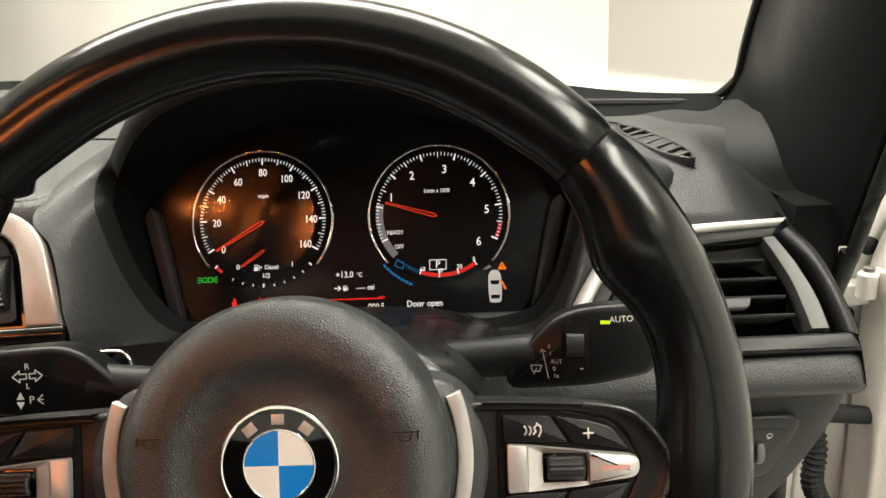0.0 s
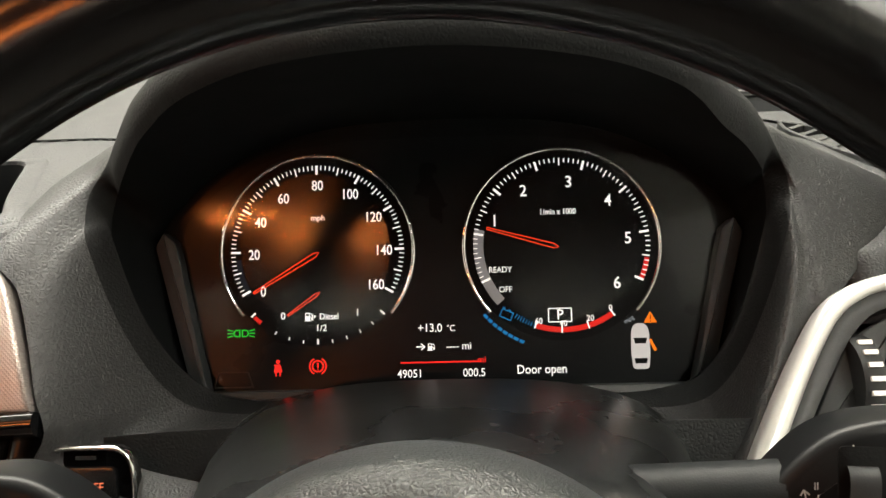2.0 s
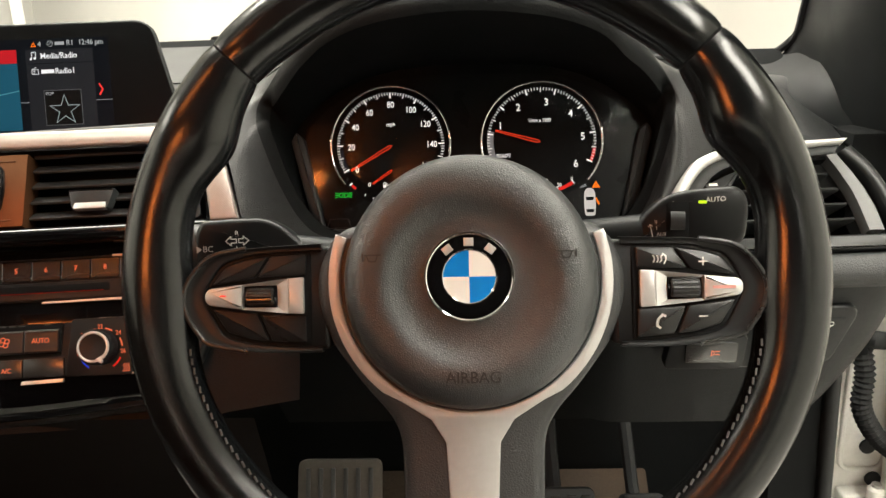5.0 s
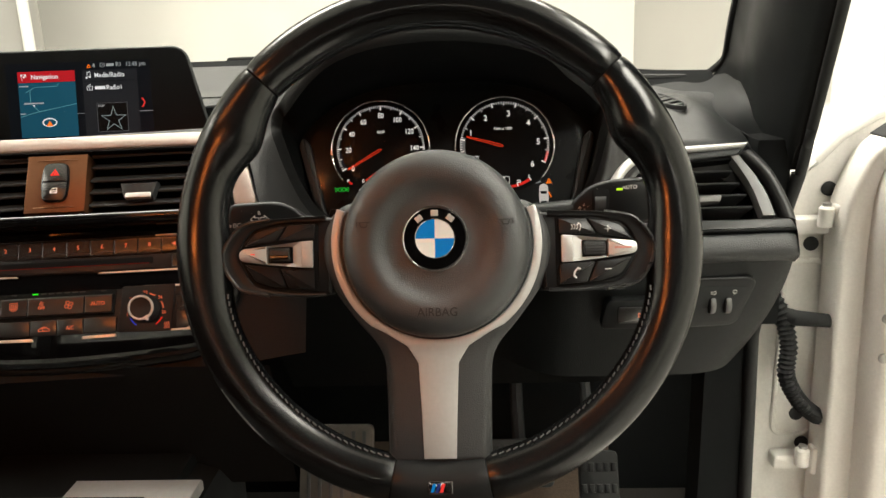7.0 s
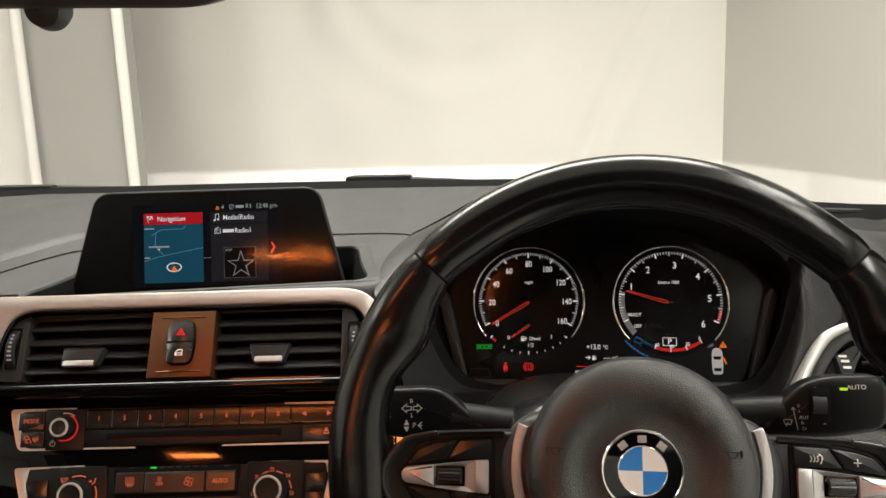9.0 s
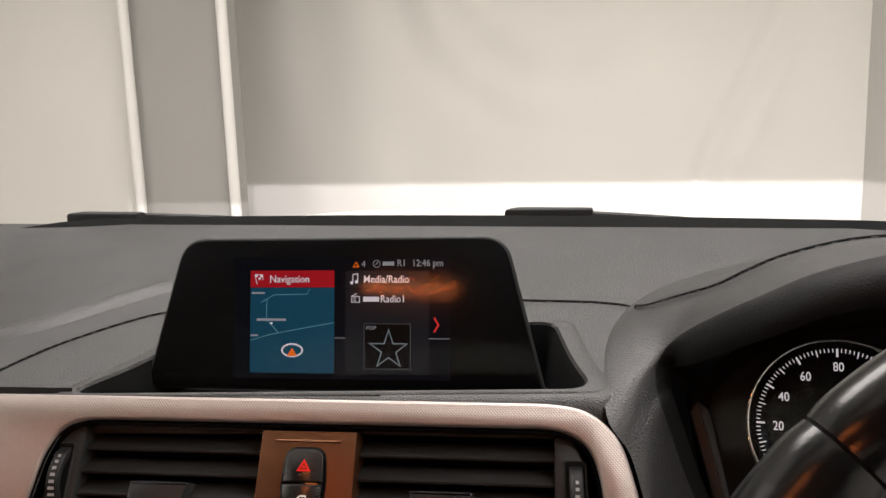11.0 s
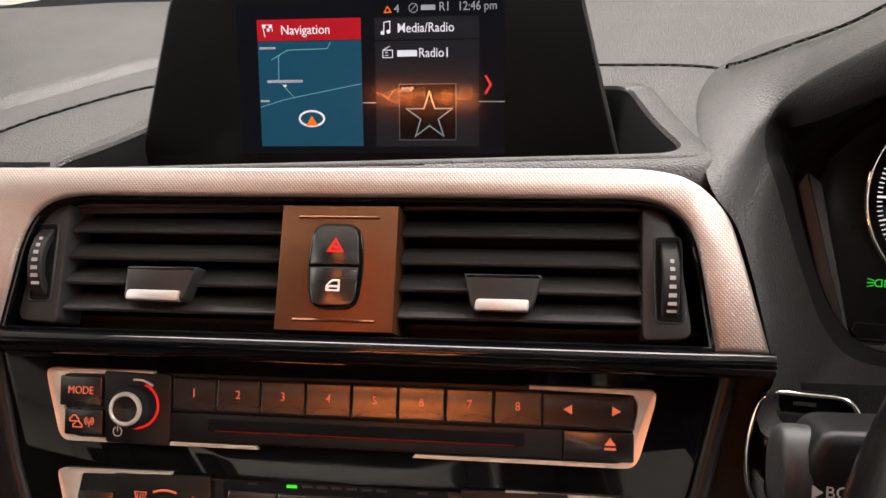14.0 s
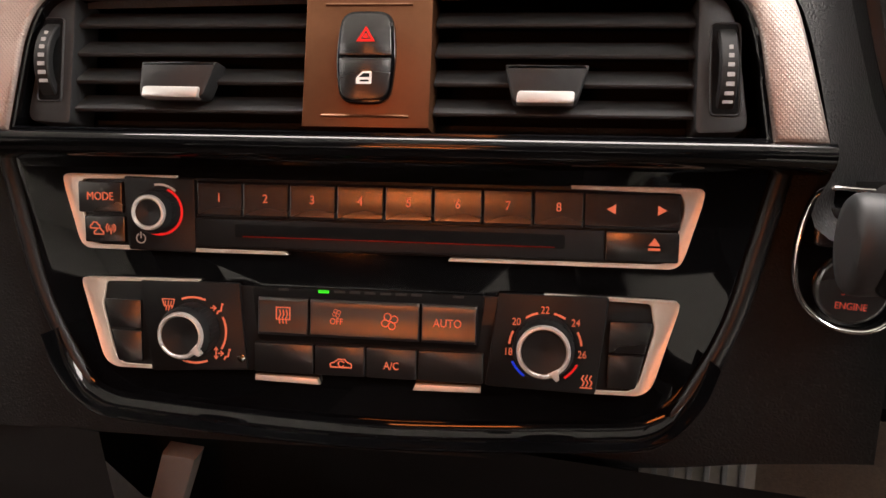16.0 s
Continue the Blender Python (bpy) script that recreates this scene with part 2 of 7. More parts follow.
def ccw(pts):
    pts = [Vector(p[:2]) for p in pts]
    a = sum(pts[i - 1].x * pts[i].y - pts[i].x * pts[i - 1].y for i in range(len(pts)))
    return pts if a > 0 else pts[::-1]


def inset(pts, d):
    n, out = len(pts), []
    for i in range(n):
        a, b, c = pts[i - 1], pts[i], pts[(i + 1) % n]
        e1, e2 = (b - a), (c - b)
        if e1.length < 1e-6:
            e1 = e2
        if e2.length < 1e-6:
            e2 = e1
        n1, n2 = Vector((-e1.y, e1.x)).normalized(), Vector((-e2.y, e2.x)).normalized()
        m = n1 + n2
        if m.length < 1e-6:
            m = n1
        m.normalize()
        k = max(0.45, m.dot(n1))
        out.append(b + m * (d / k))
    return out


def rings(bm, rows, close=True, cap0=False, cap1=False):
    """Skin through rows of 3D points."""
    vs = [[bm.verts.new(p) for p in row] for row in rows]
    n = len(vs[0])
    for a, b in zip(vs, vs[1:]):
        for i in range(n if close else n - 1):
            j = (i + 1) % n
            try:
                bm.faces.new((a[i], a[j], b[j], b[i]))
            except ValueError:
                pass
    if cap0:
        bm.faces.new(vs[0][::-1])
    if cap1:
        bm.faces.new(vs[-1])
    return vs


def lift(pts, z):
    return [(p[0], p[1], z) for p in pts]


def slab(pts, z0, z1, bev=0.0, bm=None):
    bm = bm or bmesh.new()
    pts = ccw(pts)
    rows = [lift(pts, z0)]
    if bev > 0:
        rows += [lift(pts, z1 - bev), lift(inset(pts, bev * 0.3), z1 - bev * 0.3), lift(inset(pts, bev), z1)]
    else:
        rows += [lift(pts, z1)]
    rings(bm, rows, True, True, True)
    return bm


def frame_slab(pts, wide, z0, z1, bev=0.4, bm=None, inner=None):
    bm = bm or bmesh.new()
    pts = ccw(pts)
    inn = inner or inset(pts, wide)
    rows = [lift(pts, z0), lift(pts, z1 - bev), lift(inset(pts, bev), z1), lift(inset(pts, wide - bev) if inner is None else inset(inn, -bev), z1), lift(inn, z1 - bev), lift(inn, z0)]
    vs = rings(bm, rows)
    n = len(pts)
    for i in range(n):
        j = (i + 1) % n
        bm.faces.new((vs[-1][i], vs[-1][j], vs[0][j], vs[0][i]))
    return bm


def lathe(prof, cx=0.0, cy=0.0, seg=48, bm=None, cap=True):
    bm = bm or bmesh.new()
    rows = [[(cx + r * math.cos(2 * math.pi * k / seg), cy + r * math.sin(2 * math.pi * k / seg), z) for k in range(seg)] for r, z in prof]
    rings(bm, rows, True, cap, cap)
    return bm


def arcband(cx, cy, r0, r1, a0, a1, z0, z1, seg=40, bm=None, bev=0.2):
    """A band along an arc, with a chamfered top."""
    bm = bm or bmesh.new()
    rows = []
    for k in range(seg + 1):
        a = radians(a0 + (a1 - a0) * k / seg)
        c, s = math.cos(a), math.sin(a)
        rows.append([(cx + r * c, cy + r * s, z) for r, z in ((r0, z0), (r1, z0), (r1, z1 - bev), (r1 - bev, z1), (r0 + bev, z1), (r0, z1 - bev))])
    rings(bm, rows, True, True, True)
    return bm


def box(cx, cy, cz, sx, sy, sz, bev=0.0, bm=None, rz=0.0):
    bm = bm or bmesh.new()
    pts = [(-sx / 2, -sy / 2), (sx / 2, -sy / 2), (sx / 2, sy / 2), (-sx / 2, sy / 2)]
    c, s = math.cos(radians(rz)), math.sin(radians(rz))
    pts = [(cx + x * c - y * s, cy + x * s + y * c) for x, y in pts]
    return slab(pts, cz - sz / 2, cz + sz / 2, bev, bm)


def strokes(lines, w, z0, z1, bm=None):
    """Thin straight bars along polylines, for drawn symbols."""
    bm = bm or bmesh.new()
    for ln in lines:
        for (x0, y0), (x1, y1) in zip(ln, ln[1:]):
            d = math.hypot(x1 - x0, y1 - y0)
            box((x0 + x1) / 2, (y0 + y1) / 2, (z0 + z1) / 2, d + w * 0.7, w, z1 - z0, 0, bm, math.degrees(math.atan2(y1 - y0, x1 - x0)))
    return bm


def arcpts(cx, cy, r, a0, a1, seg=12):
    return [(cx + r * math.cos(radians(a0 + (a1 - a0) * k / seg)), cy + r * math.sin(radians(a0 + (a1 - a0) * k / seg))) for k in range(seg + 1)]


def sweep(path, sect, closed=False, bm=None):
    """sect(k, p, side, up) gives the ring of points at step k of the path."""
    bm = bm or bmesh.new()
    rows, n = [], len(path)
    for k, p in enumerate(path):
        p = Vector(p)
        a, b = Vector(path[max(0, k - 1)]), Vector(path[min(n - 1, k + 1)])
        t = (b - a).normalized()
        ref = Vector((0, 0, 1)) if abs(t.z) < 0.9 else Vector((1, 0, 0))
        side = t.cross(ref).normalized()
        up = side.cross(t)
        rows.append(sect(k, p, side, up))
    rings(bm, rows, True, not closed, not closed)
    return bm


def tube(path, r, seg=10, bm=None):
    def sect(k, p, s, u):
        rr = r(k) if callable(r) else r
        return [p + s * rr * math.cos(2 * math.pi * i / seg) + u * rr * math.sin(2 * math.pi * i / seg) for i in range(seg)]
    return sweep(path, sect, False, bm)


def letters(string, size, x, y, z, rz=0.0, align="CENTER", wide=1.0, bold=0.0, bm=None, deep=0.15):
    """Text as a mesh, in millimetres, middle of its line at x, y."""
    cu = bpy.data.curves.new("letters", "FONT")
    cu.body, cu.size, cu.align_x, cu.align_y = string, size * 1.38, align, "CENTER"
    cu.extrude, cu.offset, cu.resolution_u = deep, bold, 3
    ob = bpy.data.objects.new("letters", cu)
    scene.collection.objects.link(ob)
    me = bpy.data.meshes.new_from_object(ob)
    bpy.data.objects.remove(ob)
    bpy.data.curves.remove(cu)
    bm = bm or bmesh.new()
    n0 = len(bm.verts)
    bm.from_mesh(me)
    bpy.data.meshes.remove(me)
    bm.verts.ensure_lookup_table()
    bmesh.ops.transform(bm, matrix=Matrix.Translation((x, y, z)) @ Matrix.Rotation(radians(rz), 4, "Z") @ Matrix.Diagonal((wide, 1, 1, 1)), verts=bm.verts[n0:])
    return bm


def grid(fn, us, vs, bm=None):
    """Sheet through fn(u, v)."""
    bm = bm or bmesh.new()
    rings(bm, [[fn(u, v) for u in us] for v in vs], False)
    return bm


def steps(a, b, n):
    return [a + (b - a) * k / (n - 1) for k in range(n)]


def ease(t):
    t = max(0.0, min(1.0, t))
    return t * t * (3 - 2 * t)


def along(pts, n=40):
    """Even points along a smoothed open line."""
    P = [Vector(p) for p in pts]
    out = []
    for k in range(n):
        t = k / (n - 1) * (len(P) - 1)
        i = min(int(t), len(P) - 2)
        f = t - i
        p0, p1, p2, p3 = P[max(0, i - 1)], P[i], P[i + 1], P[min(len(P) - 1, i + 2)]
        out.append(0.5 * ((2 * p1) + (p2 - p0) * f + (2 * p0 - 5 * p1 + 4 * p2 - p3) * f * f + (3 * p1 - p0 - 3 * p2 + p3) * f ** 3))
    return out


P_WHEEL = plane((-0.0695, 0.2855, 0.8767), 0, 18)
P_CLU = plane((-0.0695, 0.560, 0.910), 0, 22)
P_RAD = plane((-0.434, 0.4265, 0.8225), 6.5, 24)
P_VENT = plane((-0.435, 0.450, 0.897), 6.5, 33)
P_SCR = plane((-0.478, 0.538, 0.9655), 6.5, 12.5)
P_SIDE = plane((0.165, 0.482, 0.866), 0, 36)

# ---------------------------------------------------------------- the photo bay round the car


def wall(name, a, b, z0, z1, thick, material, label):
    """A straight wall from a to b, thickness to the far side."""
    a, b = Vector(a), Vector(b)
    d = (b - a).normalized()
    n = Vector((-d.y, d.x)) * thick
    ob = part(name, slab([a, b, b + n, a + n], z0, z1), material, None, label, 1, 0)
    return tagged(ob, label, "wall", kind="structure")


ground = part("ground", slab([(-4.6, -5.2), (3.2, -5.2), (3.2, 5.6), (-4.6, 5.6)], -0.15, 0), M_CONC, None, "", 1, 0)
tagged(ground, "grey painted concrete floor of the photo bay", "floor", kind="structure")
ceil = part("ceiling", slab([(-4.6, -5.2), (3.2, -5.2), (3.2, 5.6), (-4.6, 5.6)], 3.0, 3.1), M_WALL, None, "", 1, 0)
tagged(ceil, "plain white ceiling of the photo bay", "ceiling", kind="structure")
wall("wall_front", (2.0, 5.2), (-4.4, 5.2), 0, 3, -0.15, M_WALL, "white painted wall in front of the car")
wall("wall_left", (-4.4, 5.2), (-4.4, -5.0), 0, 3, -0.15, M_WALL, "white painted side wall of the bay")
wall("wall_back", (-4.4, -5.0), (3.0, -5.0), 0, 3, -0.15, M_WALL, "white painted rear wall of the bay")
wall("wall_right", (3.0, -5.0), (3.0, 0.5), 0, 3, -0.15, M_WALL, "white painted side wall beyond the open door")
wall("wall_right_far", (3.0, 0.5), (1.66, 3.54), 0, 3, -0.12, M_WALL, "white angled side wall of the photo bay")
# Greyer than the next wall: the corner's shade is in its colour.
wall("wall_right_corner", (1.66, 3.54), (1.0, 5.05), 0, 3, -0.12, M_CORNER, "angled side wall greyed for shade at the corner")


def drape_pt(u, v):
    x, z = -3.2 + 4.25 * u, 0.02 + 2.95 * v
    r = math.hypot(x + 0.6, z - 2.2)
    d = x - 0.15 - 0.45 * (z - 0.75)
    swag = 0.014 * math.sin(17 * r + 1.5 * math.sin(1.7 * x)) * math.exp(-((r - 0.8) / 0.4) ** 2) * ease((2.3 - z) / 0.5)
    crease = 0.03 * math.exp(-(d / 0.07) ** 2) - 0.02 * math.exp(-((d - 0.17) / 0.08) ** 2)
    y = 5.02 + 0.085 * ease((1 - u) / 0.2) * math.sin(11 * (v * 1.5 - 1.1 * (u - 0.75) ** 2 * 4)) * ease((v - 0.25) / 0.5) * 1.25 * u * u + 0.016 * math.sin(17 * u + 2 * v) + 0.006 * math.sin(47 * u + 4 * math.sin(3 * v)) + swag + crease
    return (x, y, z)


bm = grid(drape_pt, steps(0, 1, 180), steps(0, 1, 110))
drape = part("backdrop", bm, M_DRAPE, None, "", 1, 180)
tagged(drape, "white fabric drape hanging in soft folds before the car", "drape", kind="structure")
wall("wall_left_panel", (-2.42, 4.05), (-3.02, 4.05), 0, 3, -0.1, M_PANEL, "grey upright panel beside the drape")
wall("wall_left_white", (-3.02, 4.12), (-4.4, 4.12), 0, 3, -0.1, M_WALL, "white panel at the side of the drape")
for i, x in enumerate((-2.42, -3.02)):
    ob = part("upright_pole", lathe([(0.0, 0.0), (0.03, 0.0), (0.03, 2.99), (0.0, 2.99)], x, 4.0, 20, None, False), M_PAINT, None, "", 1)
    tagged(ob, "white round upright pole beside the grey panel", "pole", "poles beside the drape")


def ceiling_light(x, y, sx, sy):
    t = thing("ceiling_light", pose(x, y, 2.94), "unseen white flat rectangular ceiling light, switched on", "light", "ceiling lights")
    part("frame", frame_slab([(-sx / 2 - 0.05, -sy / 2 - 0.05), (sx / 2 + 0.05, -sy / 2 - 0.05), (sx / 2 + 0.05, sy / 2 + 0.05), (-sx / 2 - 0.05, sy / 2 + 0.05)], 0.05, -0.02, 0.06, 0.005), M_PAINT, t, "", 1)


for a in ((-0.5, 1.5, 2.8, 1.0), (-0.6, -4.2, 3.2, 0.8), (1.35, -0.7, 0.6, 3.0), (-3.6, -0.4, 0.8, 3.0)):
    ceiling_light(*a)

# ---------------------------------------------------------------- car shell
car = thing("car_body", pose(-0.435, 0.6, 0), "white compact car body with black inner pillars", "car")


def cpart(name, bm, material, label="", smooth=38):
    bmesh.ops.translate(bm, vec=(0.435, -0.6, 0), verts=bm.verts)
    return part(name, bm, material, car, label, 1, smooth)


def bonnet_pt(u, v):
    x = -1.19 + 1.51 * u
    y = 0.90 + 0.86 * v
    e = abs(u - 0.5) * 2
    z = 0.962 - 0.055 * v - 0.15 * max(0, v - 0.75) ** 1.3 * 4 - 0.07 * e ** 4 - 0.01 * e
    return (x, y, z)


cpart("bonnet", grid(bonnet_pt, steps(0, 1, 36), steps(0, 1, 24)), M_PAINT, "white painted bonnet", 60)
cpart("front_bumper", slab([(-1.19, 1.62), (0.32, 1.62), (0.2, 1.78), (-1.07, 1.78)], 0.2, 0.5, 0.03), M_PAINT)
for sx in (-1.24, 0.34):
    cpart("front_wing", slab([(sx, 0.79), (sx + 0.03, 0.79), (sx + 0.03, 1.7), (sx, 1.7)], 0.3, 0.86, 0.01), M_PAINT)
cpart("cabin_floor", slab([(-1.2, -1.9), (0.30, -1.9), (0.30, 0.98), (-1.2, 0.98)], 0.22, 0.30), M_CARPET, "dark carpeted cabin floor")
cpart("bulkhead", slab([(-1.2, 0.86), (0.30, 0.86), (0.30, 0.9), (-1.2, 0.9)], 0.3, 0.94), M_HOODIN)
cpart("roof", slab([(-1.08, -1.8), (0.21, -1.8), (0.21, 0.06), (0.0, 0.12), (-0.87, 0.12), (-1.08, 0.06)], 1.285, 1.34, 0.02), M_ROOF, "anthracite fabric roof lining")
cpart("roof_skin", slab([(-1.10, -1.82), (0.23, -1.82), (0.23, 0.07), (0.0, 0.13), (-0.87, 0.13), (-1.10, 0.07)], 1.342, 1.372, 0.025), M_PAINT, "white painted roof skin")
# Unseen cabin rear; panel heights are set to limit light from behind.
cpart("tailgate_panel", slab([(-1.2, -1.95), (0.33, -1.95), (0.33, -1.85), (-1.2, -1.85)], 0.3, 1.12), M_HOODIN)
cpart("rear_window", slab([(-1.08, -1.915), (0.21, -1.915), (0.21, -1.91), (-1.08, -1.91)], 1.12, 1.29), M_GLASS, "clear rear window").visible_shadow = False
cpart("far_door", slab([(-1.24, -1.8), (-1.17, -1.8), (-1.17, 0.62), (-1.24, 0.62)], 0.3, 0.93, 0.02), M_PLASTIC)
cpart("rear_side_panel", slab([(-1.24, -1.8), (-1.17, -1.8), (-1.17, -0.62), (-1.24, -0.62)], 0.93, 1.02, 0.01), M_PLASTIC)
cpart("rear_side_panel", slab([(0.27, -1.8), (0.34, -1.8), (0.34, -0.62), (0.27, -0.62)], 0.3, 1.02, 0.02), M_PLASTIC)
for sx in (-1.16, 0.29):
    cpart("corner_pillar", slab([(sx - 0.06, -1.93), (sx + 0.06, -1.93), (sx + 0.06, -1.66), (sx - 0.06, -1.66)], 0.9, 1.29, 0.02), M_PLASTIC)
cpart("sill", slab([(0.24, -0.62), (0.36, -0.62), (0.36, 0.62), (0.24, 0.62)], 0.2, 0.36, 0.02), M_PAINT)
# Unseen pillars, made wide to keep window glare off the fascia.
for sx in (-1.13, 0.27):
    cpart("rear_pillar", slab([(sx - 0.05, -1.2), (sx + 0.05, -1.2), (sx + 0.05, -0.62), (sx - 0.05, -0.62)], 0.9, 1.29), M_PLASTIC)


def pillar(mirror):
    """Front roof pillar: an inner trim sheet that rises from the dash end to the roof."""
    rows = []
    for k in range(29):
        s = k / 28
        fy = 0.765 - 0.115 * s ** 0.9 - 0.55 * s ** 2.0
        ry = 0.556 - 0.19 * s - 0.17 * s ** 2.2
        z_f, z_r = 0.935 + 0.38 * s, 0.872 + 0.43 * s
        x0 = 0.282 - 0.055 * s - 0.03 * s * s
        x1 = 0.296 - 0.012 * s - 0.085 * s ** 2.2
        xf = x0 - 0.05 * max(0, 1 - s / 0.15) ** 2
        xm = min(x0, x1) - 0.012
        row = [(xf, fy, z_f), (xf + 0.003, fy - 0.02, z_f - 0.004), (x0 - 0.002, fy * 0.7 + ry * 0.3, z_f * 0.7 + z_r * 0.3), (xm + 0.004, fy * 0.35 + ry * 0.65, z_f * 0.35 + z_r * 0.65),
               (x1 - 0.012, ry + 0.012, z_r), (x1 - 0.006, ry, z_r), (x1 + 0.002, ry, z_r), (x0 + 0.012, fy, z_f)]
        rows.append([(-0.87 - x if mirror else x, y, z) for x, y, z in row])
    bm = bmesh.new()
    rings(bm, rows, True, True, True)
    return bm


for mirror in (False, True):
    cpart("front_pillar", pillar(mirror), M_PILLAR, "satin black inner trim of the front pillar", 60)
B = along([(0.08, 0.752, 0.9505), (0.155, 0.722, 0.9465), (0.183, 0.66, 0.939), (0.197, 0.61, 0.928), (0.22, 0.588, 0.910), (0.25, 0.582, 0.893), (0.275, 0.57, 0.876)], 40)
W = along([(0.08, 0.770, 0.9585), (0.18, 0.762, 0.9575), (0.222, 0.754, 0.957), (0.256, 0.752, 0.959), (0.279, 0.70, 0.965), (0.283, 0.65, 0.955), (0.289, 0.575, 0.89)], 40)
bm = bmesh.new()
rings(bm, [[tuple(a.lerp(b, t) + Vector((0.3, 0.1, -0.6)) * 0.010 * math.sin(math.pi * t)) for a, b in zip(B, W)] for t in steps(0, 1, 9)], False)
cpart("pillar_foot", bm, M_PILLAR, "satin black pillar foot trim", 80)
line = [(0.02, 0.782, 0.964), (0.10, 0.772, 0.9605), (0.18, 0.762, 0.959), (0.22, 0.754, 0.9585), (0.25, 0.753, 0.9595)]
for k in range(3, 29):
    s = k / 28
    line.append((0.2815 - 0.055 * s - 0.03 * s * s - 0.05 * max(0, 1 - s / 0.15) ** 2, 0.767 - 0.115 * s ** 0.9 - 0.55 * s ** 2.0, 0.936 + 0.38 * s))
cpart("screen_seal", tube(along(line, 90), 0.0042, 8), M_RUBBER, "black rubber windscreen edge seal")
seal = [(0.2985 - 0.012 * s - 0.085 * s ** 2.2, 0.553 - 0.19 * s - 0.17 * s ** 2.2, 0.862 + 0.44 * s) for s in steps(0, 1, 24)]
cpart("door_seal", tube(seal, 0.0055, 10), M_RUBBER, "black rubber door seal")
cpart("door_seal", tube([(0.281, 0.575, 0.34), (0.277, 0.578, 0.5), (0.272, 0.578, 0.68), (0.286, 0.566, 0.80), (0.2975, 0.553, 0.868)], 0.0075, 10), M_RUBBER, "black rubber door seal")
cpart("pillar_base", slab([(0.255, 0.556), (0.290, 0.556), (0.290, 0.62), (0.255, 0.62)], 0.70, 0.905, 0.004), M_HOODIN, "black pillar base lining")
cpart("inner_post", slab([(0.222, 0.58), (0.272, 0.58), (0.272, 0.63), (0.222, 0.63)], 0.3, 0.86, 0.004), M_HOODIN, "black inner post lining")

# hinge post ahead of the open door
JY = 0.74


def upright(bm, y):
    """Turns a flat outline of x and z so that it stands facing the driver at y."""
    bmesh.ops.transform(bm, matrix=Matrix.Translation((0, y, 0)) @ Matrix.Rotation(radians(90), 4, "X"), verts=bm.verts)
    return bm


jamb_edge = [(0.33, 0.3), (0.62, 0.3), (0.62, 0.955), (0.56, 0.94), (0.51, 0.926), (0.465, 0.909), (0.421, 0.882), (0.391, 0.852), (0.368, 0.818), (0.352, 0.77), (0.34, 0.70)]
cpart("hinge_post", upright(slab(rpoly(jamb_edge, 0.02), -0.04, 0.0, 0.008), JY), M_JAMB, "white painted hinge post")
rec = rpoly([(0.366, 0.46), (0.425, 0.46), (0.425, 0.72), (0.366, 0.72)], 0.02)
cpart("post_swage", upright(frame_slab(rec, 0.006, 0.0, 0.004, 0.0015), JY), M_JAMB)
cpart("wing_edge", tube([(0.345, JY, 0.70), (0.358, JY, 0.77), (0.372, JY, 0.818), (0.394, JY, 0.85), (0.423, JY, 0.881), (0.466, JY, 0.908), (0.51, JY, 0.925), (0.6, JY, 0.95)], 0.008, 10), M_JAMB)
for x, z in ((0.415, 0.813), (0.399, 0.74), (0.401, 0.494), (0.412, 0.449)):
    cpart("rubber_plug", upright(lathe([(0, 0), (0.0095, 0), (0.0095, 0.003), (0.006, 0.005), (0, 0.005)], x, z, 20, None, False), JY), M_RUBBER)
for zc in (0.775, 0.436):
    hg = part("door_hinge", upright(slab(rrect(0.391, zc - 0.007, 0.046, 0.022, 0.005), 0.002, 0.022, 0.004), JY - 0.6), M_JAMB, car, "white painted door hinge", 1)
    hg.matrix_basis = Matrix.Translation((0.435, 0, 0))
    part("barrel", lathe([(0, -0.004), (0.0095, -0.004), (0.0095, 0.019), (0.007, 0.022), (0, 0.022)], 0.401, JY - 0.632, 18, None, False), M_JAMB, hg, "", 1).matrix_basis = Matrix.Translation((0, 0, zc))
    part("pin", lathe([(0, 0.022), (0.0055, 0.022), (0.0055, 0.026), (0, 0.027)], 0.401, JY - 0.632, 14, None, False), M_STEEL, hg, "", 1).matrix_basis = Matrix.Translation((0, 0, zc))
    part("bracket", upright(slab(rrect(0.421, zc + 0.004, 0.020, 0.040, 0.004), 0.024, 0.040, 0.003), JY - 0.6), M_JAMB, hg, "", 1)

# the open door seen at its front edge
DY = 0.68
door = thing("open_car_door", pose(0.416, DY, 0), "white front car door standing wide open", "car door")


def door_part(name, pts, r, y0, y1, bev, material, label=""):
    bm = upright(slab(rpoly(pts, r), -y1, -y0, bev), 0)
    return part(name, bm, material, door, label, 1, 50)


door_part("front_face", [(0.004, 0.33), (0.30, 0.33), (0.30, 0.89), (0.03, 0.885), (-0.006, 0.80)], [0.01, 0.01, 0.01, 0.03, 0.04], 0.0, 0.05, 0.006, M_JAMB, "white painted door end face")
door_part("door_shell", [(0.041, 0.33), (0.55, 0.33), (0.55, 0.90), (0.06, 0.885), (0.030, 0.84), (0.026, 0.76)], [0.01, 0.01, 0.02, 0.03, 0.03, 0.05], -0.05, 0.0, 0.016, M_JAMB, "white painted door shell")
door_part("door_card", [(0.078, 0.35), (0.55, 0.35), (0.55, 0.50), (0.085, 0.50)], 0.02, -0.075, -0.05, 0.01, M_PLASTIC, "black plastic inner lining")
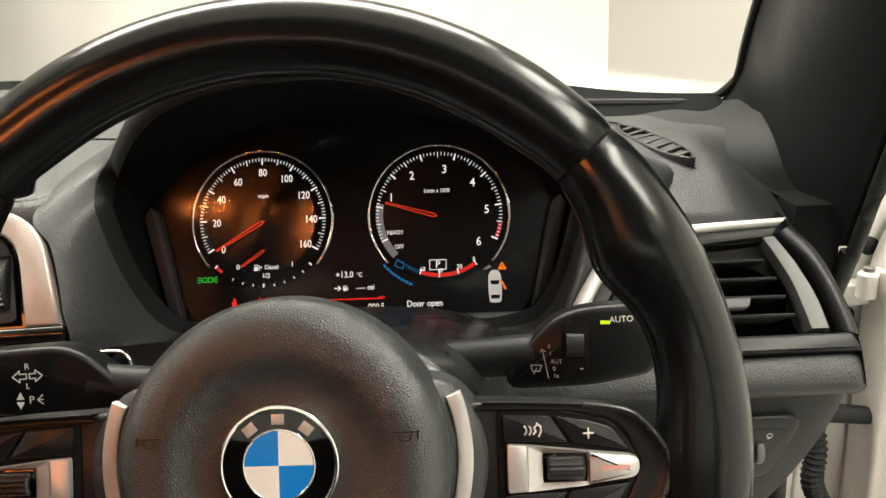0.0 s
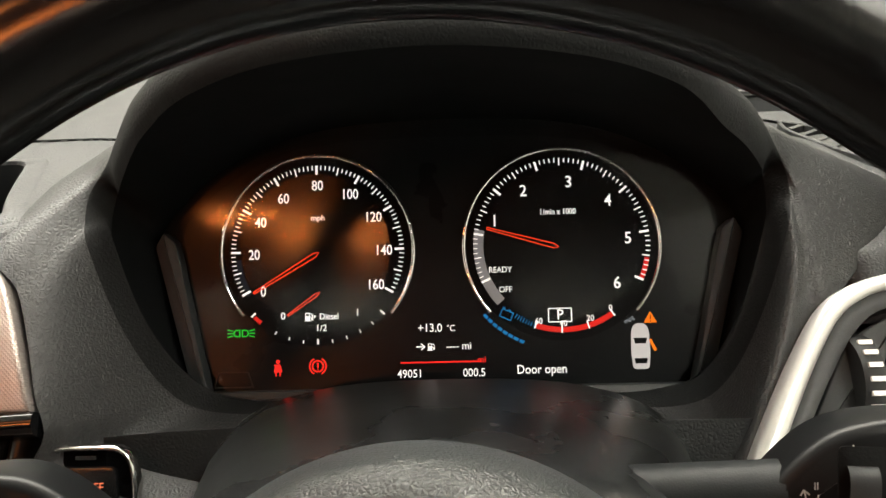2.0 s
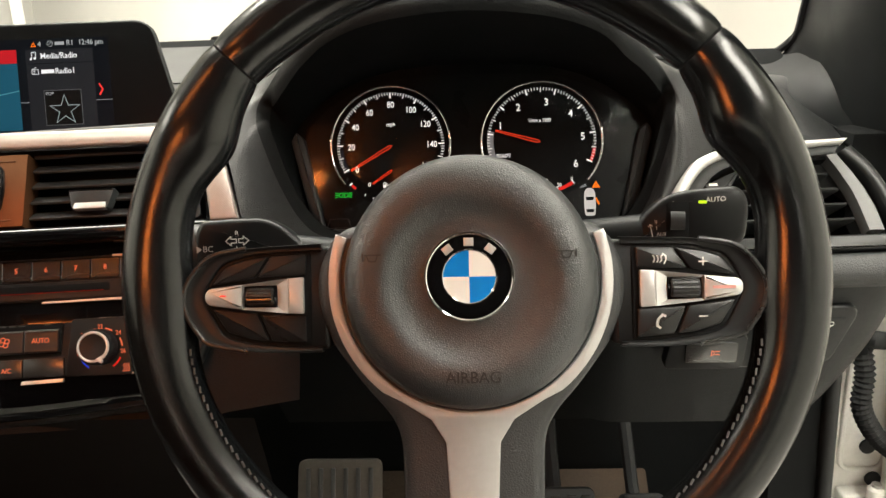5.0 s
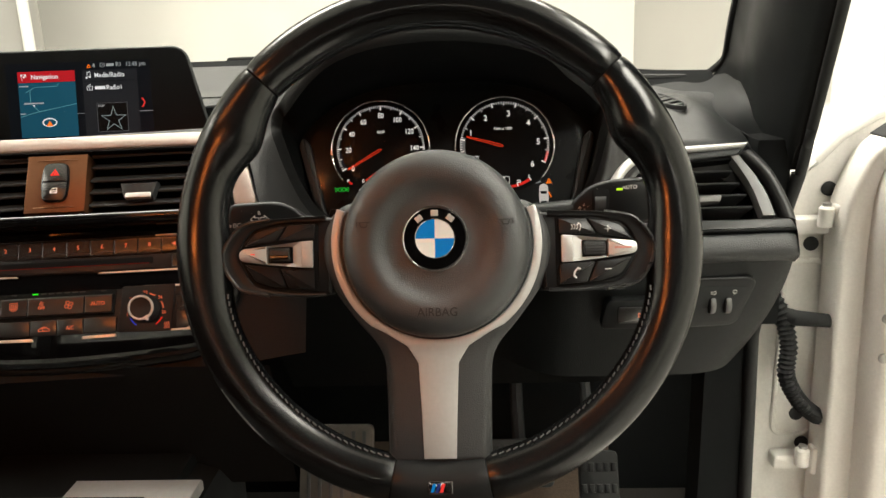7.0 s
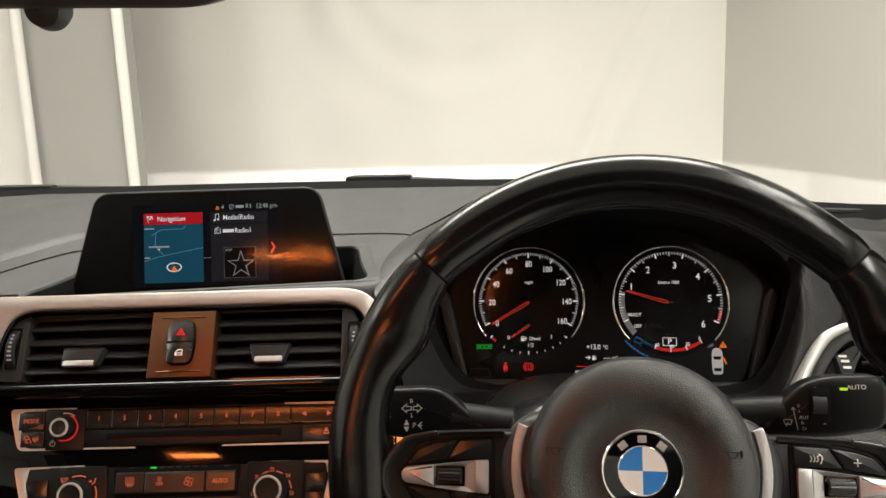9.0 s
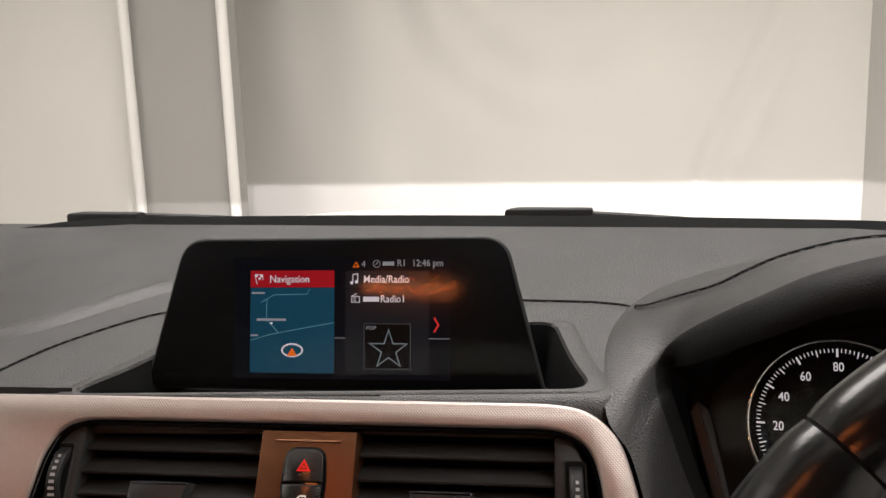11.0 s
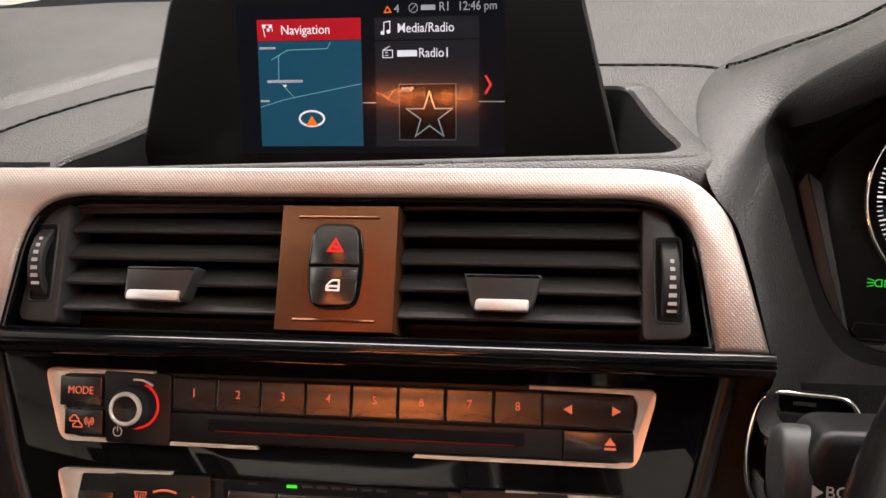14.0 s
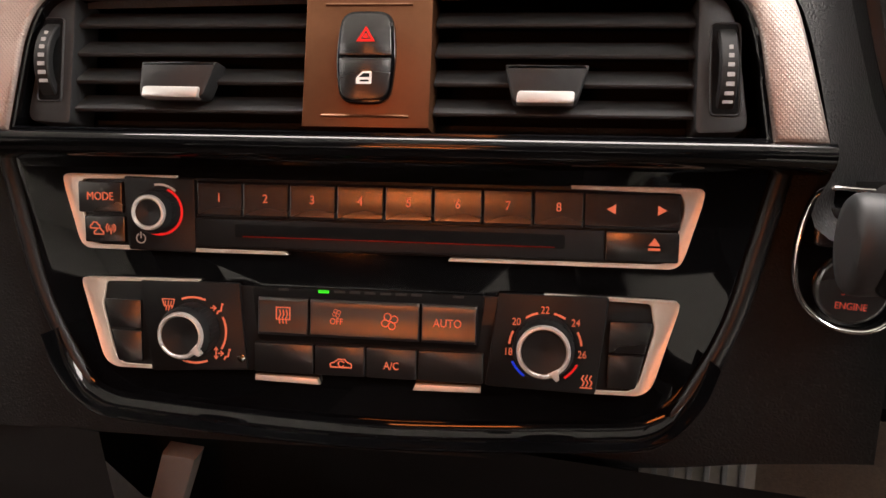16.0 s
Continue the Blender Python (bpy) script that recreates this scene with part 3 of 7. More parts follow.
door_part("mirror_base", [(0.002, 0.893), (0.036, 0.884), (0.036, 0.818), (0.055, 0.812), (0.2, 0.84), (0.2, 0.96), (0.037, 0.917)], [0.004, 0.01, 0.01, 0.01, 0.01, 0.02, 0.01], -0.09, -0.02, 0.01, M_RUBBER, "black mirror mount")
for x, z in ((0.033, 0.675), (0.034, 0.624)):
    part("bolt", upright(lathe([(0, 0), (0.006, 0), (0.006, 0.004), (0.003, 0.006), (0, 0.006)], x, z, 14, None, False), -0.05), M_STEEL, door, "steel bolt", 1)
strap = thing("door_check_strap", pose(0.372, 0.70, 0.651), "black rubber-covered door check strap", "strap")
part("strap", tube([(-0.03, 0.03, 0.003), (0.0, 0, 0), (0.042, -0.002, -0.004), (0.075, -0.01, -0.009), (0.10, -0.02, -0.012)], lambda k: (0.010, 0.0105, 0.009, 0.0075, 0.007)[k], 12), M_RUBBER, strap, "", 1)
part("end_stop", lathe([(0, -9), (8, -9), (9, 0), (8, 9), (0, 9)], 82, -11, 16, None, False), M_RUBBER, strap)
loom = thing("wiring_loom", pose(0.37, 0.70, 0.612), "black corrugated wiring loom hose between post and door", "cable")
lp = along([(-0.03, 0.025, 0.075), (-0.012, 0.01, 0.04), (-0.004, 0, 0), (-0.005, -0.003, -0.040), (0.012, -0.004, -0.074), (0.036, 0.0, -0.098), (0.054, 0.014, -0.108), (0.075, 0.03, -0.10)], 90)
part("hose", tube(lp, lambda k: 0.009 if k % 2 else 0.0118, 12), M_RUBBER, loom, "", 1, 20)

# headlamps: hooded reflectors that light the foot of the drape
for x in (-1.02, 0.15):
    hl = thing("headlamp", pose(x, 1.66, 0.61), "car headlamp with hooded beam, switched on", "headlamp", "headlamps")
    part("housing", frame_slab([(-0.09, -0.05), (0.09, -0.05), (0.09, 0.05), (-0.09, 0.05)], 0.012, 0, 0.09, 0.002), M_PLASTIC, hl, "", 1).matrix_basis = Matrix.Rotation(radians(-90), 4, "X")
    part("beam_shield", slab([(-0.085, -0.02), (0.085, -0.02), (0.085, 0.06), (-0.085, 0.06)], -0.0002, 0.004), M_STEEL, hl, "", 1, 0)
    d = bpy.data.lights.new("headlamp_bulb", "SPOT")
    d.energy, d.spot_size, d.spot_blend, d.shadow_soft_size, d.color = 360, radians(110), 0.6, 0.0004, (1.0, 0.96, 0.88)
    ob = new("headlamp_bulb", d)
    ob.matrix_world = look((x, 1.66, 0.609), (x - 0.05, 5.0, 0.52))

# roof lamp behind the seats' line
rl = thing("roof_lamp", pose(-0.463, -0.48, 1.213), "amber-lit rectangular roof lamp on the dark lining", "lamp")
part("housing", frame_slab(rrect(0, 0, 212, 82, 16), 14, 0, 72, 3), M_PLASTIC, rl)
part("lens", slab(rrect(0, 0, 180, 50, 8), -9, 8, 1), G_LAMP, rl, "glowing amber lens")

fl = thing("front_roof_lamp", pose(-0.435, 0.03, 1.283, 180, 0, 0), "small amber-lit reading lamp at the front of the roof lining", "lamp")
part("housing", frame_slab(rrect(0, 0, 170, 74, 14), 12, 0, 14, 3), M_PLASTIC, fl)
part("lens", slab(rrect(0, 0, 140, 44, 6), 2, 9, 1), G_LAMP2, fl, "glowing amber lens")

# ---------------------------------------------------------------- dashboard
CW = 6.5
TW = math.tan(radians(CW))


def front_y(x, z):
    return 0.4385 + (min(max(x, -1.2), -0.26) + 0.434) * TW + (z - 0.8225) * 0.445


def top_z(x, y):
    base = 0.9365 + 0.165 * (y - 0.5)
    left = -0.03 * ease((-0.70 - x) / 0.25) * ease((0.80 - y) / 0.25)
    right = (-0.012 - 0.020 * ease((0.585 - y) / 0.09)) * ease((x - 0.04) / 0.07) - 0.040 * ease((x - 0.19) / 0.085) * ease((0.70 - y) / 0.08) - 0.016 * ease((y - 0.62) / 0.1) * ease((x - 0.02) / 0.08)
    return base + left + right


def dash_top(u, v):
    x = -1.17 + 1.45 * u
    y0 = front_y(x, 0.937) - 0.012 if x < 0.08 else 0.512
    y0 = y0 + 0.05 * ease((x + 0.275) / 0.03) * ease((0.13 - x) / 0.03)
    y = y0 + (0.815 - 0.07 * ease((x - 0.02) / 0.1) - y0) * v
    z = top_z(x, y) - 0.012 * (1 - min(1, v / 0.03)) ** 2
    if v == 0:
        z -= 0.006 if -0.66 < x < -0.27 else 0.02
    return (x, y, z)


dash = thing("dashboard", pose(-0.435, 0.6, 0.9), "black grained leather-look car dashboard with hooded binnacle", "dashboard")


def dpart(name, bm, material, label="", smooth=50):
    bmesh.ops.translate(bm, vec=(0.435, -0.6, -0.9), verts=bm.verts)
    return part(name, bm, material, dash, label, 1, smooth)


WELL = [(-0.604, 0.470), (-0.280, 0.512), (-0.296, 0.545), (-0.312, 0.60), (-0.560, 0.572), (-0.578, 0.512)]

ring = ccw(rpoly(WELL, [0.02, 0.02, 0.03, 0.01, 0.01, 0.03], 6))


def in_well(x, y):
    inside = False
    for i in range(len(ring)):
        (x0, y0), (x1, y1) = ring[i - 1], ring[i]
        if (y0 > y) != (y1 > y) and x < (x1 - x0) * (y - y0) / (y1 - y0) + x0:
            inside = not inside
    return inside


bm = grid(dash_top, steps(0, 1, 260), [0, 0.004, 0.012, 0.02, 0.03] + steps(0.045, 0.35, 40) + steps(0.37, 1, 20))
gone = []
for f in bm.faces:
    c = f.calc_center_median()
    if (c.x > 0.246 and c.y < 0.59) or (-0.255 < c.x < 0.11 and c.y < 0.562) or any(in_well(v.co.x, v.co.y) for v in f.verts) or ((c.x + 0.0695) / 0.185) ** 2 + ((c.y - 0.46) / 0.22) ** 2 < 1:
        gone.append(f)
bmesh.ops.delete(bm, geom=gone, context="FACES")
dpart("top_pad", bm, M_DASHTOP, "grey-black grained top pad")
# sunken tray that the display rises from
bm = bmesh.new()
mid = Vector((-0.44, 0.535))
rings(bm, [[(p.x, p.y, top_z(p.x, p.y) - 0.001) for p in ring], [(*(p + (mid - p) * 0.02), top_z(p.x, p.y) - 0.006) for p in ring], [(*(p + (mid - p) * 0.06), 0.913) for p in ring]], True, False, True)
dpart("display_tray", bm, M_HOODIN, "matt black display tray")
bm = bmesh.new()
rings(bm, [[(*(p + (p - mid).normalized() * d), top_z(*(p + (p - mid).normalized() * d)) - dz) for p in ring] for d, dz in ((0.013, 0.001), (0.011, 0), (0.001, 0), (-0.0005, 0.002))])
bmesh.ops.translate(bm, vec=(0, 0, 0.0009), verts=bm.verts)
dpart("tray_rim", bm, M_DASHTOP, "grained rim of the tray")


def dash_front(u, v):
    x = -1.17 + 1.27 * u
    z = 0.935 - (0.215 - 0.016 * ease((x + 0.32) / 0.16)) * v
    y = front_y(x, z) + 0.004
    return (x, y, z)


bm = grid(dash_front, steps(0, 1, 130), steps(0, 1, 40))
# opening for the instruments
gone = [f for f in bm.faces if (-0.597 < f.calc_center_median().x < -0.27 and 0.866 < f.calc_center_median().z < 0.94) or f.calc_center_median().x > -0.262 and (f.calc_center_median().z > 0.848 or (f.calc_center_median().z < 0.782 and f.calc_center_median().x > -0.205))]
bmesh.ops.delete(bm, geom=gone, context="FACES")
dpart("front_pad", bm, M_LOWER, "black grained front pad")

# binnacle: lining from the instruments out to the lip, then the padded hood
HALF = [(0, -79), (60, -79), (118, -79), (128, -66), (137, -38), (144, 0), (140, 14), (124, 30), (104, 43), (80, 52), (50, 56), (0, 57)]
# rows run from the foot's middle up one flank to the crown: the instruments' edge, the hood's crest, and where the pad ends
EDGE = [(0, -79), (60, -79), (112, -79), (126, -70), (137, -42), (144, -5), (146, 4), (143, 12), (134, 22), (120, 34), (100, 45), (76, 53), (45, 57), (0, 57)]
CREST_R = [(0, -86, 12), (70, -86, 12), (118, -85, 16), (138, -72, 24), (152, -40, 36), (163, -2, 43), (167, 14, 38), (166, 28, 36), (155, 40, 52), (137, 48, 80), (121, 52, 100), (98, 64, 120), (58, 73, 132), (0, 77, 137)]
CREST_L = [(0, -86, 12), (-70, -86, 12), (-118, -85, 16), (-140, -72, 26), (-157, -40, 40), (-171, -2, 46), (-175, 11, 41), (-175, 25, 36), (-169, 37, 37), (-158, 45, 52), (-140, 52, 80), (-125, 57, 100), (-100, 66, 120), (-60, 74, 132)]


def clu_pt(w):
    return P_CLU.inverted() @ Vector(w) * 1000


def top_pt(x, y):
    return clu_pt((x, y, top_z(x, y) + 0.0006))


def vent_pt(u, v, n=-1.5):
    return clu_pt(P_VENT @ (Vector((u, v, n)) * MM))


def side_pt(u, v, n=-1.5):
    return clu_pt(P_SIDE @ (Vector((u, v, n)) * MM))


END_R = [Vector((0, -135, 78)), Vector((60, -140, 78)), side_pt(-128, -82, -6), side_pt(-113, -53), side_pt(-99, -31), side_pt(-80, 2), side_pt(-66, 23), side_pt(-50, 37), top_pt(0.165, 0.560), top_pt(0.128, 0.612), top_pt(0.10, 0.655), top_pt(0.055, 0.70), top_pt(0.0, 0.735), top_pt(-0.07, 0.75)]
END_L = [Vector((0, -135, 78)), Vector((-70, -138, 80)), vent_pt(191.5, -70, -8), vent_pt(191.5, -42, -5), vent_pt(188, -26), vent_pt(183, 0), vent_pt(177, 22), vent_pt(166, 41), top_pt(-0.276, 0.545), top_pt(-0.274, 0.585), top_pt(-0.264, 0.625), top_pt(-0.242, 0.665), top_pt(-0.20, 0.705), top_pt(-0.14, 0.74)]


def both(right, left):
    """One closed row from its two flanks."""
    return [Vector(p) for p in right] + [Vector(p) for p in left[:0:-1]]


def smooth_loop(row, k=6):
    """Catmull-Rom through a closed row."""
    n, out = len(row), []
    for i in range(n):
        p = [Vector(row[(i + j) % n]) for j in (-1, 0, 1, 2)]
        for s in range(k):
            t = s / k
            out.append(0.5 * ((2 * p[1]) + (p[2] - p[0]) * t + (2 * p[0] - 5 * p[1] + 4 * p[2] - p[3]) * t * t + (3 * p[1] - p[0] - 3 * p[2] + p[3]) * t ** 3))
    return out


CREST = both(CREST_R, CREST_L[:1] + CREST_L[1:])
ENDS = both(END_R, END_L)
EDGES = both([(x, y, 0) for x, y in EDGE], [(-x, y, 0) for x, y in EDGE[:-1]])
UPW = P_CLU.to_3x3().inverted() @ Vector((0, 0.985, -0.02))


def crownness(p):
    """0 at the flanks, 1 where the hood hangs over the dials."""
    return ease((p.y - 22) / 26)


def lip_pt(p):
    k = crownness(p)
    low = Vector((p.x * 0.955, p.y + (5 if p.y < -60 else 0), p.z - 9))
    return low.lerp(Vector((p.x * 0.972, p.y - 19, p.z + 1)), k)


def pad_row(t):
    """The padded skin between the crest (t = 0) and the pad's end (t = 1)."""
    row = []
    for p, q in zip(CREST, ENDS):
        k = crownness(p)
        reach = (q - p).length
        h0 = p + (UPW * reach * 0.55) * k + ((q - p) * 0.36 + Vector((p.x, p.y, 0)).normalized() * 4 + Vector((0, 0, 5))) * (1 - k)
        h1 = q - UPW * reach * 0.30 * k + (p - q) * 0.3 * (1 - k) + Vector((0, 0, 3)) * (1 - k)
        row.append(p * (1 - t) ** 3 + h0 * 3 * t * (1 - t) ** 2 + h1 * 3 * t * t * (1 - t) + q * t ** 3)
    return row


def clu_to_dash(bm):
    m = Matrix.Translation((0.435, -0.6, -0.9)) @ P_CLU @ Matrix.Diagonal((MM, MM, MM, 1))
    bmesh.ops.transform(bm, matrix=m, verts=bm.verts)
    return bm


bm = bmesh.new()
lips = [lip_pt(p) for p in CREST]
grown = [e + Vector((e.x, e.y + 10, 0)).normalized() * 11 for e in EDGES]
inner = [[Vector((g.x, g.y, z)) for g in grown] for z in (-6, 6)] + [[Vector((g.x, g.y, 6)).lerp(p, t) for g, p in zip(grown, lips)] for t in (0.3, 0.65, 1.0)]
rings(bm, [smooth_loop(r) for r in inner], True, True)
part("hood_lining", clu_to_dash(bm), M_HOODIN, dash, "matt black hood lining", 1, 60)
bm = bmesh.new()
roll = []
for t in steps(0, 1, 7):
    row = []
    for p, q, a in zip(lips, CREST, pad_row(0.06)):
        bow = (q - a).normalized() * (5.0 * math.sin(math.pi * t))
        row.append(p.lerp(q, t) + bow)
    roll.append(row)
skin = roll[:-1] + [pad_row(t) for t in [0, 0.03, 0.07] + steps(0.12, 1, 18)]
rings(bm, [smooth_loop(r) for r in skin])
bmesh.ops.smooth_vert(bm, verts=[v for v in bm.verts if not v.is_boundary], factor=0.5, use_axis_x=True, use_axis_y=True, use_axis_z=True)
hood = part("hood", clu_to_dash(bm), M_DASHTOP, dash, "grained padded binnacle hood", 1, 180)
# Darker second slot puts shade into the colour of the rolled lip.
hood.data.materials.append(M_LIPSHADE)
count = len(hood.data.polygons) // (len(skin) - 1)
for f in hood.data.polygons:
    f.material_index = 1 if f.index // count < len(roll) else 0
# under the instruments and the knee panel
bm = grid(lambda u, v: (-0.27 + 0.44 * u, front_y(0, 0.796) + 0.010 + 0.16 * v, 0.805 - 0.20 * v), steps(0, 1, 30), steps(0, 1, 12))
dpart("knee_panel", bm, M_HOODIN, "black plastic knee panel")
bm = grid(lambda u, v: (-1.17 + 0.60 * u, front_y(-0.6, 0.722) + 0.004 - 0.012 * math.sin(2.2 * v) + 0.07 * v ** 3, 0.722 - 0.20 * v), steps(0, 1, 20), steps(0, 1, 14))
dpart("glove_box", bm, M_PLASTIC, "black grained glove-box lid")
# end of the dash beside the open door
bm = bmesh.new()
rings(bm, [[(u, v + 0.02 * (u - 95), n - (6 if k in (0, 40) else 1.5 if k == 39 else 0)) for v, n in ((-41, -12), (-42.5, -1), (-45, 1.5), (-52, 3.2), (-60, 3.0), (-64, 1), (-65.5, -2), (-66, -14))] for k, u in enumerate(steps(-150, 97, 41))], False)
bmesh.ops.transform(bm, matrix=P_SIDE @ Matrix.Diagonal((MM, MM, MM, 1)), verts=bm.verts)
dpart("end_pad", bm, M_DASH, "grained leather band under the vent", 60)
bm = grid(lambda u, v: (-0.05 + 0.322 * u - 0.045 * u ** 2 * v ** 2, 0.452 + 0.035 * v + 0.03 * u ** 12 + 0.12 * max(0.0, (0.34 - u) / 0.34) ** 2, 0.808 - 0.135 * v), steps(0, 1, 40), steps(0, 1, 16))
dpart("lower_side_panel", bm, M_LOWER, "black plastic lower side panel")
edge_pts = [P_SIDE @ (Vector((u, v, 0)) * MM) for u, v in along([(64, 47), (79, 27), (88.5, 3), (94.5, -20), (96.5, -42), (95, -64)], 30)]
bm = bmesh.new()
rings(bm, [[tuple(p + Vector((0.004 * k, 0.022 * k, 0.0))) for p in edge_pts] for k in range(5)], False)
dpart("end_cap", bm, M_HOODIN, "black dash end cap")

# ---------------------------------------------------------------- steering wheel
wheel = thing("steering_wheel", P_WHEEL, "black leather three-spoke steering wheel with silver trim", "steering wheel")
RR, RS = 174.8, 16.5


def rim_section(a):
    """Inner, outer and depth radii of the rim at an angle in degrees."""
    b = (a + 360) % 360
    b = 180 - b if 90 < b < 270 else (b - 360 if b >= 270 else b)
    thumb = 9.5 * math.exp(-((b - 28.5) / 8) ** 2) + 5.0 * math.exp(-((b + 3) / 12) ** 2)
    dip = -1.5 * math.exp(-((b - 46) / 5) ** 2)
    return RS + 1.5 + thumb + dip, RS, RS * 0.95 + thumb * 0.25


def rim_part(a0, a1, n, shrink=0.0, taper=True):
    rows = []
    for k in range(n + 1):
        a = a0 + (a1 - a0) * k / n
        ri, ro, rd = rim_section(a)
        e = min(k, n - k)
        s = shrink + (1.0 if e == 0 else (0.25 if e == 1 else 0)) * taper
        c, sn = math.cos(radians(a)), math.sin(radians(a))
        row = []
        for j in range(22):
            t = 2 * math.pi * j / 22
            rad = (ro if math.cos(t) > 0 else ri) - s
            r = RR + rad * math.cos(t)
            row.append((r * c, r * sn, (rd - s) * math.sin(t)))
        rows.append(row)
    bm = bmesh.new()
    rings(bm, rows, True, True, True)
    return bm


part("rim_core", rim_part(0, 360, 120, 1.6, False), M_HOODIN, wheel, smooth=60)
part("rim_upper", rim_part(43.6, 136.4, 60), M_LEATHER, wheel, "black leather upper rim", smooth=60)
part("rim_grip", rim_part(-78.4, 43.2, 80), M_LEATHER, wheel, "black leather grip with thumb rest", smooth=60)
part("rim_grip", rim_part(136.8, 258.4, 80), M_LEATHER, wheel, "black leather grip with thumb rest", smooth=60)
part("rim_lower", rim_part(258.8, 281.2, 16), M_SOFT, wheel, "smooth black plastic lower rim", smooth=60)
for sgn in (1, -1):
    bm = bmesh.new()
    for k in range(34):
        a = -14 - 62 * k / 33 if sgn > 0 else 194 + 62 * k / 33
        ri = rim_section(a)[0]
        r = RR - ri * 0.93
        c, s = math.cos(radians(a)), math.sin(radians(a))
        box(r * c, r * s, ri * 0.42, 0.9, 3.6, 0.9, 0, bm, a + 14 * sgn)
    part("stitching", bm, M_THREAD, wheel, "grey stitched seam")

# airbag cover
prof = [(0, 20.5), (24, 20.5), (26, 20.4), (33, 20.7), (37, 21.7), (41, 23.6), (44.5, 25.0), (48, 25.5), (53, 25.3), (58, 24.0), (63, 21), (65.8, 17), (67.3, 10), (67.3, -6), (0, -6)]
cover = part("airbag_cover", lathe(prof, 0.3, -2.6, 96, None, False), M_HUB, wheel, "grained black airbag cover", smooth=50)
part("lettering", letters("AIRBAG", 6.2, 1.0, -51.5, 25.55, 0, "CENTER", 0.95, 0.06), M_LETTER, cover)
for sgn in (-1, 1):
    s = sgn
    part("horn_symbol", strokes([[(s * 54.6, 12.6), (s * 54.6, 9.2)], [(s * 53.4, 12.1), (s * 45, 12.1)], [(s * 52.2, 11.6), (s * 51.2, 8.8), (s * 47.8, 8.8), (s * 46.8, 11.6)]], 0.6, 24.6, 25.75), M_LETTER, cover)
badge = part("badge", lathe([(0, 20), (21.6, 20), (21.6, 23), (0, 23.2)], 0, 0, 60, None, False), M_PIANO, wheel, "round badge with blue and white quarters")
part("badge_ring", frame_slab(circle(0, 0, 23.4, 60), 1.5, 20, 23.8, 0.4), M_CHROME, badge)
part("badge_inner_ring", frame_slab(circle(0, 0, 14.2, 60), 0.7, 22.8, 23.6, 0.2), M_CHROME, badge)
for q in range(4):
    pts = [(0, 0)] + arcpts(0, 0, 13.5, 90 * q, 90 * q + 90, 14)
    part("badge_quarter", slab(pts, 22.8, 23.35), M_BLUE if q in (1, 3) else M_ENWHITE, badge, "blue quarter" if q in (1, 3) else "white quarter")
for a in (128, 90, 52):
    c, s = math.cos(radians(a)), math.sin(radians(a))
    part("badge_mark", box(17.9 * c, 17.9 * s, 23.3, 5.0, 4.2, 0.5, 0.1, None, a - 90), M_SILVER, badge, "plain silver mark")

# spokes
half = [(37, -162), (37.5, -118), (38.5, -86), (44, -74), (57, -60), (75.5, -35), (83, -17), (84.4, 1), (79, 17), (66, 29)]
shell = rpoly([(-x, y) for x, y in half[::-1]] + half, 9, 4)
part("hub_shell", slab(shell, -22, 6.5, 7), M_SHELL, wheel, "dark grey hub shell", smooth=50)
u_out = arcpts(0, -2, 76, 160, 231, 20) + [(-38, -66), (-22, -76), (-14.5, -88), (-13, -118), (-11.5, -156), (11.5, -156), (13, -118), (14.5, -88), (22, -76), (38, -66)] + arcpts(0, -2, 76, 309, 380, 20)
u_in = arcpts(0, -2, 69.6, 380, 160, 60)
part("silver_trim", slab(u_out + u_in, 3, 8.2, 1.1), M_SILVER, wheel, "satin silver Y-shaped trim", smooth=40)
part("badge_strip", slab(rrect(0, -174, 17, 9, 1.2), RS - 2, RS + 0.6, 0.4), M_CHROME, wheel)
for k, c in enumerate((M_BLUE, mat("enamel_dark_blue", (0.01, 0.03, 0.2), 0.3), mat("enamel_red", (0.6, 0.03, 0.03), 0.3))):
    part("badge_stripe", slab([(-7 + 3.2 * k, -177), (-4.6 + 3.2 * k, -177), (-2.8 + 3.2 * k, -171), (-5.2 + 3.2 * k, -171)], RS + 0.5, RS + 1.0), c, wheel)


